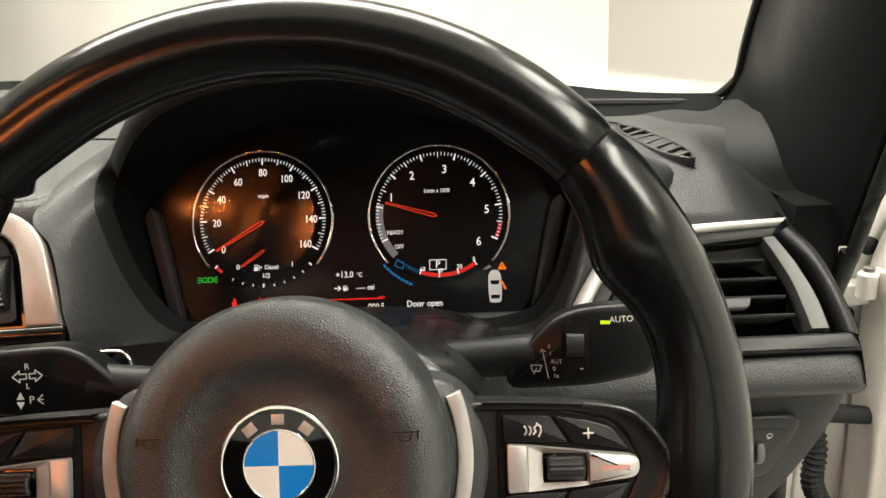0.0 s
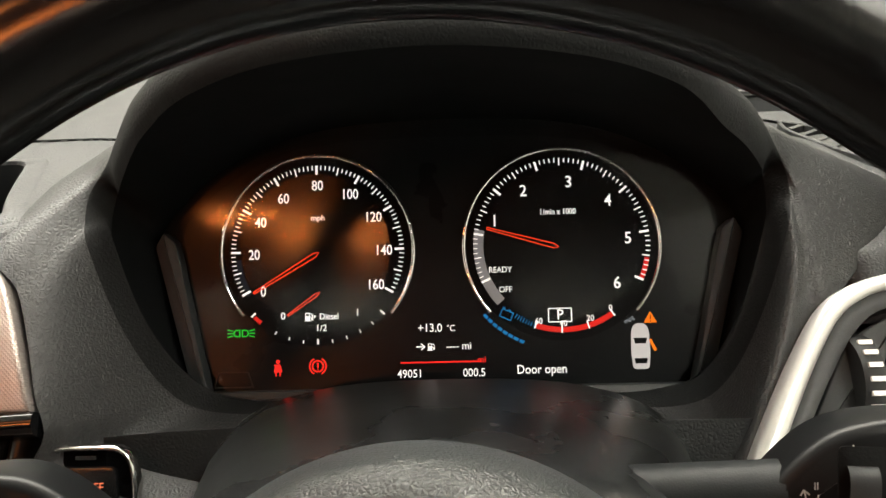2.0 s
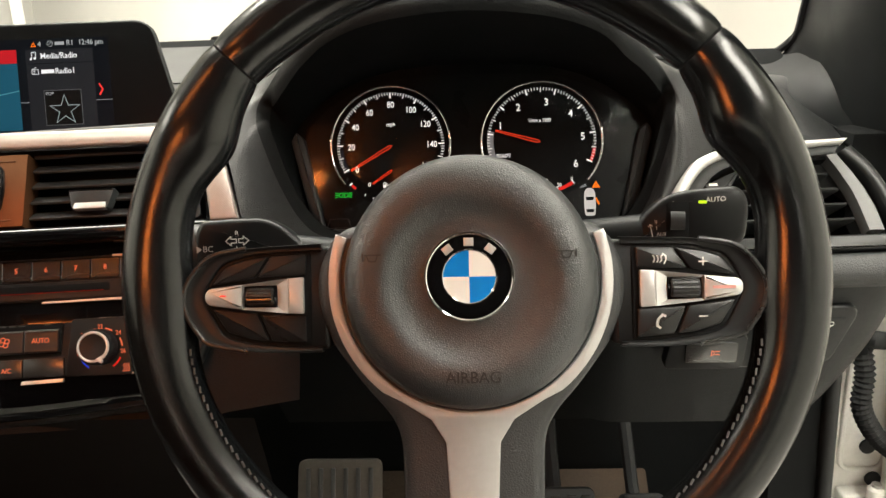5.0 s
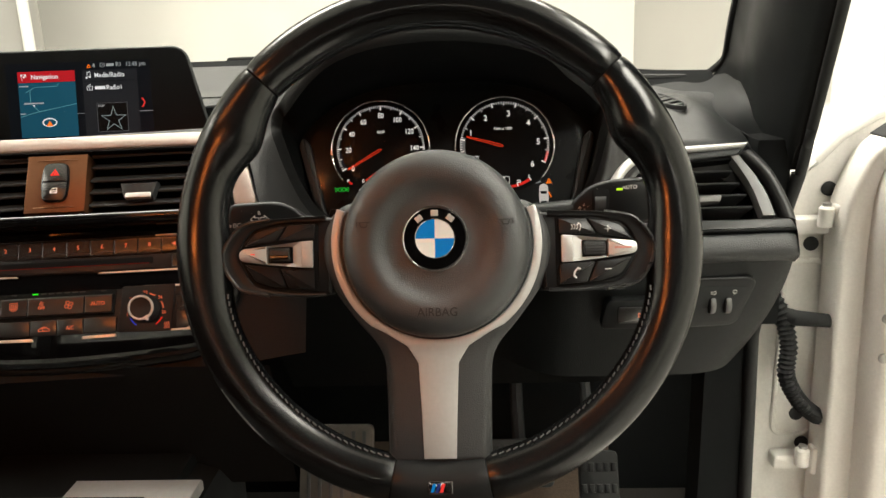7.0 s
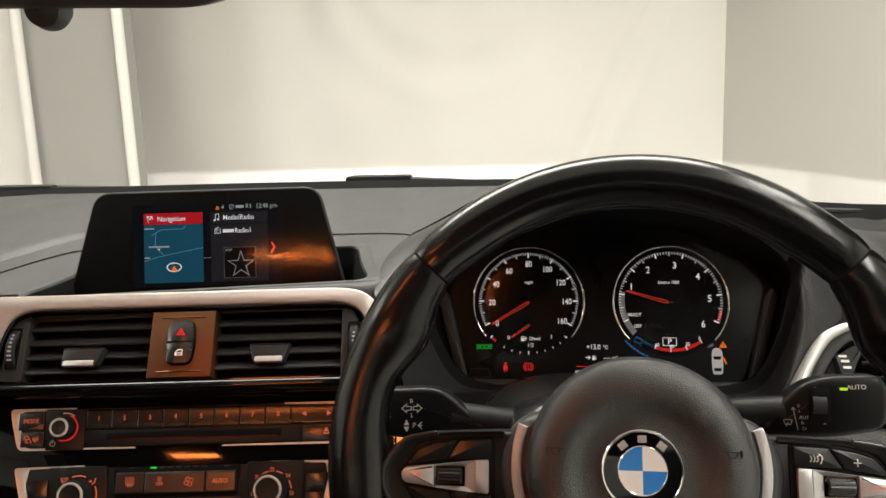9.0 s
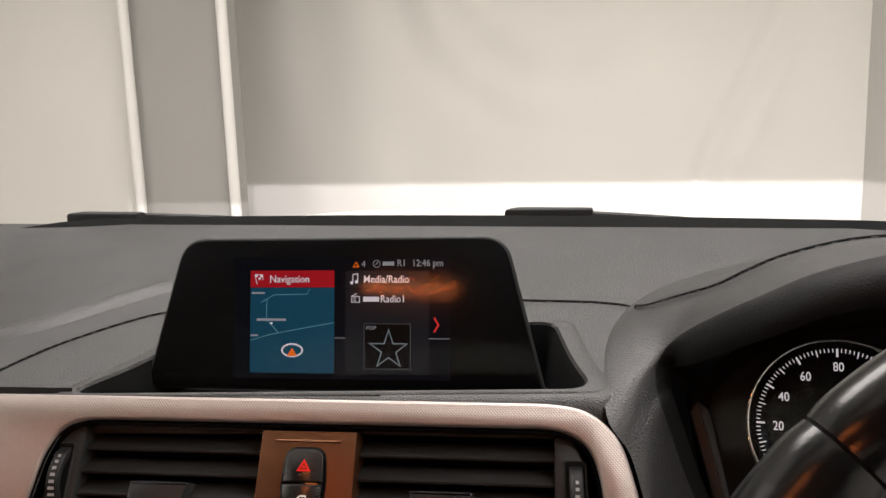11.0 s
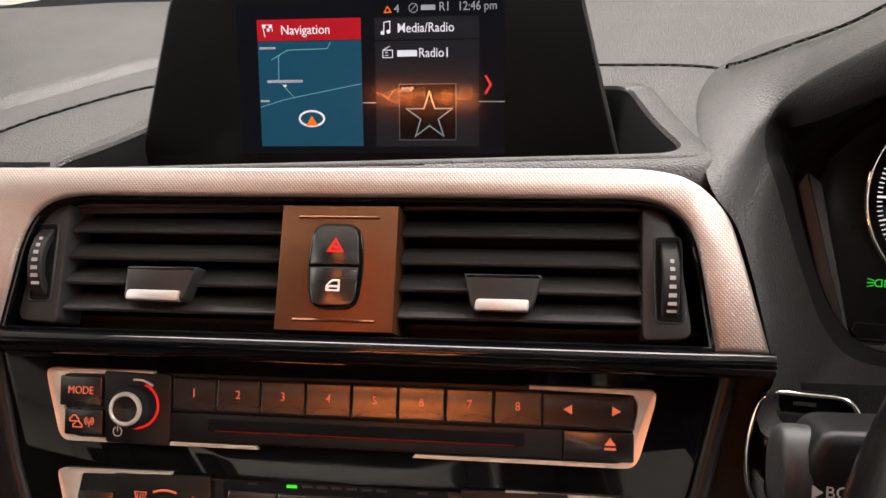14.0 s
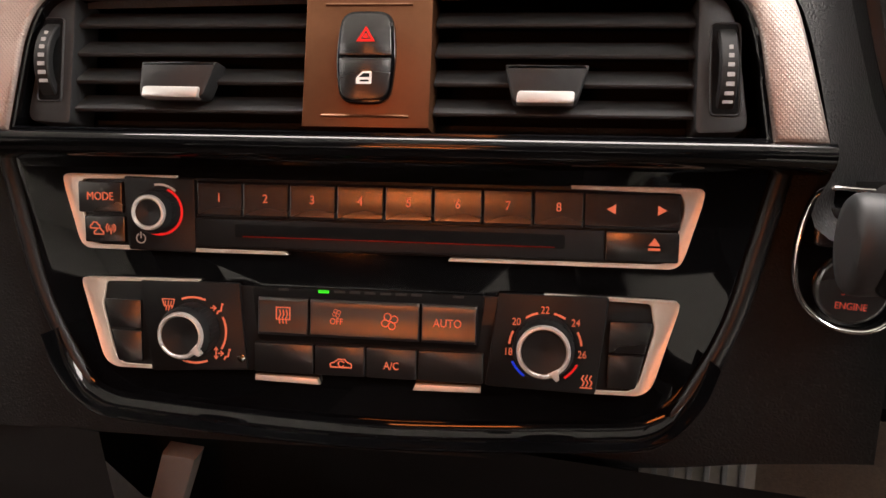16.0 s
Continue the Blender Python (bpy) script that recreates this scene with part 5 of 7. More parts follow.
# warning lamps
bm = strokes([arcpts(-111 + 2.2, -47.1, 1.7, -90, 90, 8) + [(-111 + 2.2, -45.4)][:0], [(-111 + 2.0, -45.4), (-111 + 0.7, -45.4), (-111 + 0.7, -48.8), (-111 + 2.0, -48.8)], arcpts(-111 - 2.2, -47.1, 1.7, 90, 270, 8), [(-113.0, -45.4), (-111.7, -45.4), (-111.7, -48.8), (-113, -48.8)]]
             + [[(-111 + s * 4.6, -47.1 + dy), (-111 + s * 7.2, -47.1 + dy * 1.5)] for s in (1, -1) for dy in (1.3, 0, -1.3)], 0.55, 0.1, 0.3)
part("side_light_lamp", bm, G_GREEN, clu, "lit green side-light symbol")
bm = lathe([(0, 0.1), (1.1, 0.1), (1.1, 0.3), (0, 0.3)], -91.1, -62.6, 12, None, False)
slab([(-93.4, -68.2), (-88.8, -68.2), (-89.8, -64), (-92.4, -64)], 0.1, 0.3, 0, bm)
strokes([[(-93, -64.4), (-89.4, -67.4)], [(-92.2, -68.4), (-92.2, -70)], [(-90, -68.4), (-90, -70)]], 0.7, 0.1, 0.3, bm)
part("seat_belt_lamp", bm, G_ALARM, clu, "lit red seat-belt symbol")
bm = strokes([arcpts(-69.7, -65.4, 2.9, 0, 360, 20), arcpts(-69.7, -65.4, 4.4, 120, 240, 8), arcpts(-69.7, -65.4, 4.4, -60, 60, 8), [(-69.7, -63.8), (-69.7, -66)], [(-69.7, -67), (-69.7, -67.3)]], 0.65, 0.1, 0.3)
part("brake_lamp", bm, G_ALARM, clu, "lit red brake symbol")
part("warning_triangle", slab(rpoly([(103.2, -46.4), (110.2, -46.4), (106.7, -40.4)], 0.5, 2), 0.1, 0.3), G_AMBER, clu, "lit amber warning triangle")
part("warning_mark", strokes([[(106.7, -42.6), (106.7, -44.4)], [(106.7, -45.5), (106.7, -45.7)]], 0.6, 0.32, 0.45), M_HOODIN, clu)
carm = part("car_symbol", slab(rpoly([(96.8, -70.5), (105.2, -70.5), (106, -62), (105.6, -50), (103.6, -46.6), (98.4, -46.6), (96.4, -50), (96, -62)], 2, 3), 0.1, 0.3), glow("car_symbol_grey", (0.7, 0.66, 0.62), 0.6), clu, "grey car outline with open door")
part("car_symbol_window", slab([(97.4, -54.2), (104.6, -54.2), (103.8, -57.2), (98.2, -57.2)], 0.3, 0.42), M_HOODIN, carm)
part("car_symbol_window", slab([(98, -67.6), (104, -67.6), (104.4, -64.8), (97.6, -64.8)], 0.3, 0.42), M_HOODIN, carm)
part("car_symbol_door", strokes([[(106.2, -55.5), (108.6, -60.5)]], 1.5, 0.1, 0.3), G_AMBER, carm)
cov = [(x * 0.985, y * 0.985) for x, y in outl]
bm = bmesh.new()
bm.faces.new([bm.verts.new((x, y, 3 + (y + 79) * 0.131)) for x, y in cov])
part("cover_glass", bm, M_COVER, clu, "clear slanted cover glass", smooth=0).visible_shadow = False
part("lower_box", frame_slab([(-126, -76), (-104, -76), (-107, -67.5), (-123, -67.5)], 0.6, 0, 0.6, 0.1), M_GREYPL, clu)

# ---------------------------------------------------------------- centre display
scr = thing("centre_display", P_SCR, "wide black centre display showing navigation and radio tiles", "display")
SC = 32.0
glassp = rpoly([(SC - 132, -44), (SC + 132, -44), (SC + 108, 53), (SC - 106, 53)], [3, 3, 14, 14], 6)
back = bmesh.new()
rings(back, [lift(ccw(inset(ccw(glassp), 8)), -22), lift(ccw(glassp), -10), lift(ccw(inset(ccw(glassp), -1.8)), -5), lift(ccw(inset(ccw(glassp), -1.8)), -1.2), lift(ccw(inset(ccw(glassp), -0.4)), 0.0)], True, True, True)
part("casing", back, M_PLASTIC, scr, "black casing with thin rim", smooth=50)
part("glass_panel", slab(glassp, 0, 0.6, 0.3), M_DIAL, scr, "black glass panel")
img = part("screen", slab([(-40, -38), (105, -38), (105, 41.5), (-40, 41.5)], 0.5, 0.75), G_SCRBG, scr, "lit screen area")
part("map_tile", slab([(-28.4, -34.2), (28.7, -34.2), (28.7, 21.6), (-28.4, 21.6)], 0.7, 0.9), G_MAP, img, "teal map tile")
part("title_bar", slab([(-28.4, 21.9), (28.7, 21.9), (28.7, 33), (-28.4, 33)], 0.7, 0.95), G_BAR, img, "red title bar")
part("title", letters("Navigation", 5.0, -1.6, 27.2, 1.05, 0, "CENTER", 0.92, 0.02), G_TXT, img)
bm = bmesh.new()
for i in range(3):
    for j in range(2):
        if (i + j) % 2 == 0:
            box(-24.4 + 1.7 * i + 0.5 * j, 29.4 - 1.7 * j, 1.0, 1.6, 1.6, 0.1, 0, bm)
strokes([[(-25.4, 30.4), (-24.0, 24)], [(-25.2, 30.3), (-20.2, 30.3), (-19.8, 27)]], 0.4, 0.95, 1.05, bm)
part("flag_symbol", bm, G_TXT, img)
part("road", strokes([[(-28, -13), (-14, -9), (4, -5.6), (28.4, -1.2)], [(-17, 14), (-17.4, 1), (-9.5, -7.6)], [(-21, 12), (-12, 17), (10, 17.4), (12, 20.6)]], 0.45, 0.9, 1.0), G_MAPLINE, img)
bm = box(-14, 0.6, 1.0, 20, 1.5, 0.1)
box(-23, 18.2, 1.0, 9, 1.2, 0.1, 0, bm)
box(-25.6, -9.8, 1.0, 5, 1.2, 0.1, 0, bm)
part("place_name_bars", bm, G_TXTDIM, img, "plain light bars")
part("map_pin", slab([(-15.2, -1.2), (-12.8, -1.2), (-14, -2.8)], 0.9, 1.0), G_TXT, img)
bm = bmesh.new()
o = [(0.4 + 7.4 * math.cos(t), -19.4 + 4.6 * math.sin(t)) for t in steps(0, 2 * math.pi * 35 / 36, 36)]
frame_slab(o, 1.1, 0.9, 1.2, 0.15, bm)
part("position_ring", bm, G_TXT, img)
part("position_arrow", slab([(-3, -23.2), (3.8, -23.2), (0.4, -17.8)], 0.95, 1.25), G_AMBER, img)
part("radio_tile", slab([(36.2, -34.4), (91.4, -34.4), (91.4, 20.6), (36.2, 20.6)], 0.7, 0.85), G_TILE, img)
part("radio_title_tile", slab([(36.2, 21.4), (91.4, 21.4), (91.4, 32.6), (36.2, 32.6)], 0.7, 0.85), G_TILE, img)
part("radio_title", letters("Media/Radio", 5.0, 63.4, 27.0, 1.0, 0, "CENTER", 0.88, 0.02), G_TXT, img)
bm = strokes([[(41.2, 25), (41.2, 30.2), (44.4, 30.8), (44.4, 25.6)]], 0.5, 0.85, 1.0)
lathe([(0, 0.85), (1.1, 0.85), (1.1, 1.0), (0, 1.0)], 40.4, 24.9, 10, bm, False)
lathe([(0, 0.85), (1.1, 0.85), (1.1, 1.0), (0, 1.0)], 43.6, 25.5, 10, bm, False)
part("note_symbol", bm, G_TXT, img)
part("station_bar", box(53.4, 14.2, 1.0, 10.6, 3.2, 0.15, 0), G_TXT, img, "plain light bar")
part("station_text", letters("Radio1", 4.9, 67.8, 14.2, 1.0, 0, "CENTER", 0.88, 0.02), G_TXT, img)
part("set_symbol", strokes([[(40.4, 12.2), (45.6, 12.2), (45.6, 16), (40.4, 16), (40.4, 12.2)], [(40.8, 16.2), (44, 18)], [(41.6, 14.8), (43, 14.8)], [(41.6, 13.4), (43, 13.4)]], 0.45, 0.85, 1.0), G_TXT, img)
part("cover_art", frame_slab([(48.6, -31.2), (79.4, -31.2), (79.4, -1.6), (48.6, -1.6)], 0.3, 0.85, 0.95, 0.03), glow("cover_edge_dim", (0.25, 0.28, 0.3), 0.2), img)
part("cover_back", slab([(49.2, -30.6), (78.8, -30.6), (78.8, -2.2), (49.2, -2.2)], 0.84, 0.9), M_DIAL, img)
star = []
for k in range(10):
    r = 13.6 if k % 2 == 0 else 5.4
    star.append(Vector((65 + r * math.sin(math.pi * k / 5), -18.6 + r * math.cos(math.pi * k / 5))))
part("star", frame_slab(star, 0.7, 0.9, 1.05, 0.1), glow("star_pale", (0.4, 0.52, 0.56), 0.35), img, "pale outlined star")
part("genre_text", letters("POP", 2.6, 53.4, -4.6, 0.98), G_TXTDIM, img)
part("next_arrow", strokes([[(95, 2), (97.6, -2.4), (95, -6.8)]], 1.1, 0.8, 1.0), G_ARROW, img)
part("divider", strokes([[(29, -11.2), (36, -11.2)], [(91.6, -11.2), (105, -11.2)]], 0.4, 0.76, 0.85), G_TXTDIM, img)
part("alert_symbol", slab(rpoly([(41, 35.0), (45.6, 35.0), (43.3, 38.8)], 0.4, 2), 0.8, 0.95), G_AMBER, img)
part("alert_hole", slab([(42.1, 35.6), (44.5, 35.6), (43.3, 37.7)], 0.95, 1.0), M_SCREEN, img)
bm = letters("4", 4.2, 48.2, 36.9, 0.95)
letters("R1", 4.6, 73.5, 37.4, 0.95, 0, "CENTER", 0.88, 0, bm)
letters("12:46 pm", 4.6, 90.6, 37.4, 0.95, 0, "CENTER", 0.86, 0, bm)
strokes([arcpts(57, 37.2, 2.3, 0, 360, 16), [(56, 36.2), (58, 38.4)]], 0.4, 0.85, 0.95, bm)
part("status_text", bm, G_TXTDIM, img)
part("status_bar", box(64.8, 37.3, 0.92, 7.6, 2.6, 0.1), G_TXTDIM, img, "plain light bar")
bm = bmesh.new()
bm.faces.new([bm.verts.new((p.x, p.y, 1.6)) for p in ccw(inset(ccw(glassp), 0.5))])
part("cover_glass", bm, M_SCRCOVER, scr, "clear glossy cover glass", smooth=0).visible_shadow = False

# ---------------------------------------------------------------- centre air vents
vent = thing("centre_air_vents", P_VENT, "pair of black slatted air vents in a woven silver surround", "air vent")
trim = rpoly([(166.5, -33), (188, -33), (179, 6), (173, 28), (158, 43), (138, 47), (-330, 47), (-330, -33), (-164, -33), (-158, 12), (-151, 27), (-136, 33), (138, 33), (153, 27), (160, 14)], [0, 0, 10, 14, 14, 14, 0, 0, 0, 10, 12, 12, 12, 12, 10], 6)
part("silver_surround", slab(trim, -12, 3.5, 2.2), M_TRIM, vent, "silver surround with fine woven relief", smooth=45)
part("backing", slab([(-166, -36), (168, -36), (160, 34), (-158, 34)], -48, -42), M_HOODIN, vent)
tunnel = rpoly([(-165, -34), (167.5, -34), (161, 14), (154, 28), (139, 34), (-137, 34), (-152, 28), (-159, 12)], [2, 2, 10, 12, 12, 12, 12, 10], 5)
bm = frame_slab(tunnel, 3.0, -44, 1.0, 0.6)
part("tunnel", bm, M_PIANO, vent, "gloss black vent frame")
for x0, x1 in ((-138, -26), (28, 137)):
    for y in (30.5, 17.5, 4.2, -8.3, -21.2):
        bm = bmesh.new()
        sect = ((-9.2, -1.0), (-7.9, -0.5), (-7.5, 0.4), (-8.3, 1.5), (-12, 4.6), (-17, 8.6), (-30, 11.5), (-30, 9.8), (-17, 5.6), (-11, 0.4))
        rings(bm, [[(x, y + dy, n) for n, dy in sect] for x in (x0, x1)], True, True, True)
        part("slat", bm, M_SLAT, vent)
for s, cx, cy, shape in ((-1, -148.7, 0.6, [(-138.6, 31), (-138.2, -28.6), (-159.4, -27.8), (-153.4, 20), (-147, 30)]), (1, 148.6, -2.0, [(137.3, 30.2), (137.2, -28.7), (158.6, -27.8), (152.4, 20), (146, 29.4)])):
    hs = part("dial_housing", slab(rpoly(shape, [2, 3, 6, 8, 5], 5), -24, -4.5, 1.2), M_GREYPL, vent, "dark grey dial housing", smooth=40)
    part("dial_frame", frame_slab(rpoly([(cx - 6.6, cy + 19.5), (cx - 6.2, cy - 19.5), (cx + 6.4, cy - 19.5), (cx + 5.8, cy + 19.5)], 2.5, 4), 1.0, -5, -3.7, 0.4), M_GREYPL, hs, "raised dial frame")
    part("dial_slot", slab(rpoly([(cx - 5.6, cy + 18.5), (cx - 5.2, cy - 18.5), (cx + 5.4, cy - 18.5), (cx + 4.8, cy + 18.5)], 2, 4), -5, -4.2, 0.1), M_HOODIN, hs)
    bm = bmesh.new()
    rows = []
    for k in range(31):
        t = radians(-60 + 120 * k / 30)
        rows.append([(cx + dx, cy + rr * math.sin(t), -13 + rr * math.cos(t) * 0.86) for dx, rr in ((-3.6, 15), (-3.6, 18.6), (-3.0, 19.4), (3.0, 19.4), (3.6, 18.6), (3.6, 15))])
    rings(bm, rows, True, True, True)
    wh = part("dial_wheel", bm, M_RUBBER, vent, "black dial wheel with white marks", smooth=30)
    for k in range(7):
        t = radians((34 if s < 0 else 22) - 68 * k / 6)
        w = 1.6 + 0.4 * k
        part("dial_mark", box(cx + 0.4, cy + 19.3 * math.sin(t), -12.9 + 19.3 * math.cos(t) * 0.86, w, 1.7, 0.7), M_MARK, wh)
for tab, lip in (([(-103.5, -16.6), (-73.5, -16.8), (-67.5, -0.8), (-103, -0.8)], [(-101.5, -17.2), (-75.5, -17.4), (-74.4, -12.4), (-100.8, -12.2)]), ([(62.2, -17.5), (88.8, -17.5), (93.7, -1.4), (58.6, -1.4)], [(63.6, -18), (87.6, -18), (88.0, -12.8), (64.4, -12.8)])):
    tb = part("vent_tab", slab(rpoly(tab, [2.5, 2.5, 1, 1], 4), -10, 0.0, 1.8), M_GREYPL, vent, "dark grey slider tab")
    part("tab_lip", slab(rpoly(lip, [1.2, 1.2, 1.6, 1.6], 4), -4, 1.4, 0.9), M_SILVER, tb, "satin silver lip")
bz = part("switch_bezel", slab([(-27.6, -29.4), (27.8, -29.4), (27.6, 29), (-27.6, 29)], -20, 1.5, 1.0), M_BEZEL, vent, "satin bezel with amber light in its colour")
for v0, v1 in ((22.4, 24.2), (-25.4, -23.6)):
    bm = bmesh.new()
    rings(bm, [[(-19 + 2.5 * e, v0, 1.4), (-19 + 2.5 * e, (v0 + v1) / 2, 1.4 + 0.7 * (1 - e)), (-19 + 2.5 * e, v1, 1.4)] if q else [(19 - 2.5 * e, v0, 1.4), (19 - 2.5 * e, (v0 + v1) / 2, 1.4 + 0.7 * (1 - e)), (19 - 2.5 * e, v1, 1.4)] for e, q in ((1, True), (0, True), (0, False), (1, False))], False)
    part("bezel_ridge", bm, M_BEZEL, bz)

part("switch_frame", slab(rpoly([(-10.8, -19.6), (10.8, -19.6), (12.8, -4), (12.8, 4), (11.2, 20), (-11.2, 20), (-12.8, 4), (-12.8, -4)], [7, 7, 6, 6, 7, 7, 6, 6], 5), 1.5, 4.0, 1.0), M_PIANO, bz)
part("hazard_switch", slab(rpoly([(-11.4, 0.5), (11.4, 0.5), (10.2, 18.6), (-10.2, 18.6)], [0.8, 0.8, 6, 6], 5), 3, 5.2, 0.9), M_BTN, bz, "black hazard switch")
tri = ccw([(-4.0, 6.4), (4.0, 6.4), (0, 13.0)])
bm = frame_slab(tri, 1.0, 5.2, 5.4, 0.05)
frame_slab(inset(tri, 1.5), 0.8, 5.2, 5.4, 0.05, bm)
part("hazard_triangle", bm, G_ALARM, bz, "lit red triangle")
part("lock_switch", slab(rpoly([(-10.2, -18.2), (10.2, -18.2), (11.4, -0.4), (-11.4, -0.4)], [6, 6, 0.8, 0.8], 5), 3, 5.2, 0.9), M_BTN, bz, "black door-lock switch")
bm = slab(rpoly([(-3.4, -11.6), (3.2, -11.6), (3.2, -6.2), (-0.6, -6.2), (-3.4, -9.0)], 0.6, 3), 5.2, 5.4)
part("lock_symbol", bm, M_PRINT, bz)
bm = slab([(-2.2, -8.8), (2.3, -8.8), (2.3, -7.1), (-0.3, -7.1)], 5.4, 5.5)
strokes([[(-1.4, -10.3), (1.8, -10.3)]], 0.8, 5.4, 5.5, bm)
part("lock_symbol_detail", bm, M_HOODIN, bz)
# gloss ledge under the vents
ledge = bmesh.new()
rows = []
for k in range(41):
    u = -340 + 530 * k / 40
    e = ease((u - 150) / 40) * 3
    rows.append([(u, -33.2, -14), (u, -33.2, 4.0 - e * 0.3), (u, -34.8, 7.5 - e), (u, -38.5, 8.2 - e), (u, -42.0, 6.0 - e), (u, -43.5, 0), (u, -43.5, -14)])
rings(ledge, rows, True, True, True)
part("gloss_ledge", ledge, M_PIANO, vent, "piano-black ledge", smooth=60)

# ---------------------------------------------------------------- radio and climate panels
fas = thing("centre_fascia", P_RAD, "piano-black centre fascia panel set in the dash", "fascia")
pan = rpoly([(-130, -86), (0, -94), (130, -86), (157, -35), (174, 38), (-174, 38), (-157, -35)], [26, 40, 26, 20, 4, 4, 20], 8)
part("gloss_panel", slab(pan, -10, -2.0, 1.0), M_PIANO, fas, "piano-black panel", smooth=50)
edge = ccw(rpoly([(-137, -93), (0, -101.5), (137, -93), (166, -36), (183, 36), (-183, 36), (-166, -36)], [28, 40, 28, 20, 2, 2, 20], 8))
part("surround", frame_slab(edge, 9, -14, -0.5, 3.0, None, ccw(pan)), M_SOFT, fas, "black padded edge", smooth=60)
part("lower_lip", arcband(0, 900, 994, 1000, 264, 276, -30, -4, 30, None, 2), M_SOFT, fas)
bm = bmesh.new()
low_a = along([(-151, -48), (-143, -64), (-130, -75), (-100, -79.5), (0, -84), (100, -79.5), (130, -75), (143, -64), (151, -48)], 60)
low_b = along([(-155, -50), (-148, -68), (-133, -84), (-104, -89.5), (0, -94.5), (104, -89.5), (133, -84), (148, -68), (155, -50)], 60)
rings(bm, [[(a.x + (b.x - a.x) * t, a.y + (b.y - a.y) * t, -2.6 + z) for a, b in zip(low_a, low_b)] for t, z in ((0, 0), (0.25, 0.9), (0.5, 2.4), (0.7, 4.4), (0.84, 7.0), (0.93, 9.6), (0.98, 12), (1.02, 12.6), (1.08, 12), (1.1, 0))], False)
part("gloss_lip", bm, M_PIANO, fas, "piano-black curved lower lip", smooth=80)

rad = thing("radio_unit", P_RAD, "radio control unit with numbered buttons and volume knob", "radio")
rp = rpoly([(-144.5, 24.8), (-137, -7.6), (137.5, -7.2), (146, 25.6)], [4, 5, 5, 4], 5)
part("body", slab(rp, -4, -0.6, 0.4), M_SOFT, rad, "satin black faceplate")


def edging(parent, pts, radii):
    """Silver edging: a flat strip whose inner border slopes down towards the buttons."""
    bm = bmesh.new()
    out = ccw(rpoly(pts, radii, 5))
    rings(bm, [lift(out, -3), lift(out, 0.7), lift(inset(out, 0.3), 1.0), lift(inset(out, 0.55), 0.9)], True, True, True)
    return part("silver_edge", bm, M_EDGE, parent, "brushed silver edging")


for s in (-1, 1):
    pts = [(s * 146.4, 26), (s * 145.4, 19), (s * 138.6, -6), (s * 135, -9.2), (s * 37, -9.2), (s * 38.2, -7.7), (s * 130, -7.2), (s * 133.4, -4.4), (s * 138.4, 17), (s * 136.4, 23.4), (s * 90, 24.4), (s * 90, 26)]
    edging(rad, pts, [4, 3, 5, 3, 0, 0, 3, 5, 5, 3, 0, 0])


def cambered(cx, cy, w, h, z, drop=1.0):
    """Button whose lower half swells out towards the driver."""
    bm = bmesh.new()
    rows = []
    for k in range(15):
        f = k / 14
        zz = z + drop * max(0.0, (0.62 - f) / 0.62) ** 1.5 - (0.8 if k in (0, 14) else 0.15 if k in (1, 13) else 0)
        y = cy - h / 2 + h * f
        rows.append([(cx - w / 2, y, -1), (cx - w / 2, y, zz - 0.7), (cx - w / 2 + 0.3, y, zz - 0.15), (cx - w / 2 + 0.8, y, zz), (cx + w / 2 - 0.8, y, zz), (cx + w / 2 - 0.3, y, zz - 0.15), (cx + w / 2, y, zz - 0.7), (cx + w / 2, y, -1)])
    rings(bm, rows, True, True, True)
    return bm


k8 = None
for k in range(8):
    x0 = -79.8 + 22.0 * k
    b = part("preset_button", cambered(0, 0, 21.6, 16.2, 1.6), M_BTN, rad, smooth=12) if k8 is None else again(k8, 0, 0)
    k8 = k8 or b
    b.matrix_basis = Matrix.Translation(((x0 + 10.8) * MM, 15.8 * MM, 0))
    part("preset_number", letters(str(k + 1), 4.1, x0 + 10.8, 16.3, 1.95, 0, "CENTER", 0.9, 0.0), G_ICON, rad)
part("seek_button", cambered(116.2, 15.8, 40.5, 15.8, 1.6), M_BTN, rad, smooth=12)
part("seek_arrow", slab([(109.2, 14.0), (109.2, 18.4), (105.4, 16.2)], 2.0, 2.3), G_ICON, rad)
part("seek_arrow", slab([(126.8, 14.0), (126.8, 18.4), (130.6, 16.2)], 2.0, 2.3), G_ICON, rad)
part("disc_panel", slab(rrect(12, 0.2, 186, 13.2, 1.0, 3), -1, 1.2, 0.5), M_SOFT, rad)
part("disc_slot", slab(rrect(13.2, 1.4, 150, 6.2, 1.2, 3), 1.1, 1.35, 0.1), M_HOODIN, rad)
part("disc_slot_glow", slab([(-58, -1.4), (84, -1.4), (84, -0.9), (-58, -0.9)], 1.3, 1.45), glow("slot_red", (0.5, 0.02, 0.01), 0.045), rad, "dim red lit slot")
part("eject_button", slab(rrect(121, 0.2, 31, 13.2, 1.0, 3), -1, 1.6, 0.6), M_BTN, rad)
bm = slab([(123.6, 0.9), (128.6, 0.9), (126.1, 4.4)], 1.6, 1.85)
box(126.1, -0.6, 1.72, 5, 1.1, 0.25, 0, bm)
part("eject_symbol", bm, G_ICON, rad)
part("mode_button", slab(rrect(-127.3, 15.2, 22, 14.6, 1, 3), -1, 1.6, 0.6), M_BTN, rad)
part("mode_text", letters("MODE", 3.9, -127.3, 15.4, 1.75, 0, "CENTER", 0.88, 0.0), G_ICON, rad)
part("traffic_button", slab(rrect(-125.5, 0.2, 20, 12.6, 1, 3), -1, 1.6, 0.6), M_BTN, rad)
bm = bmesh.new()
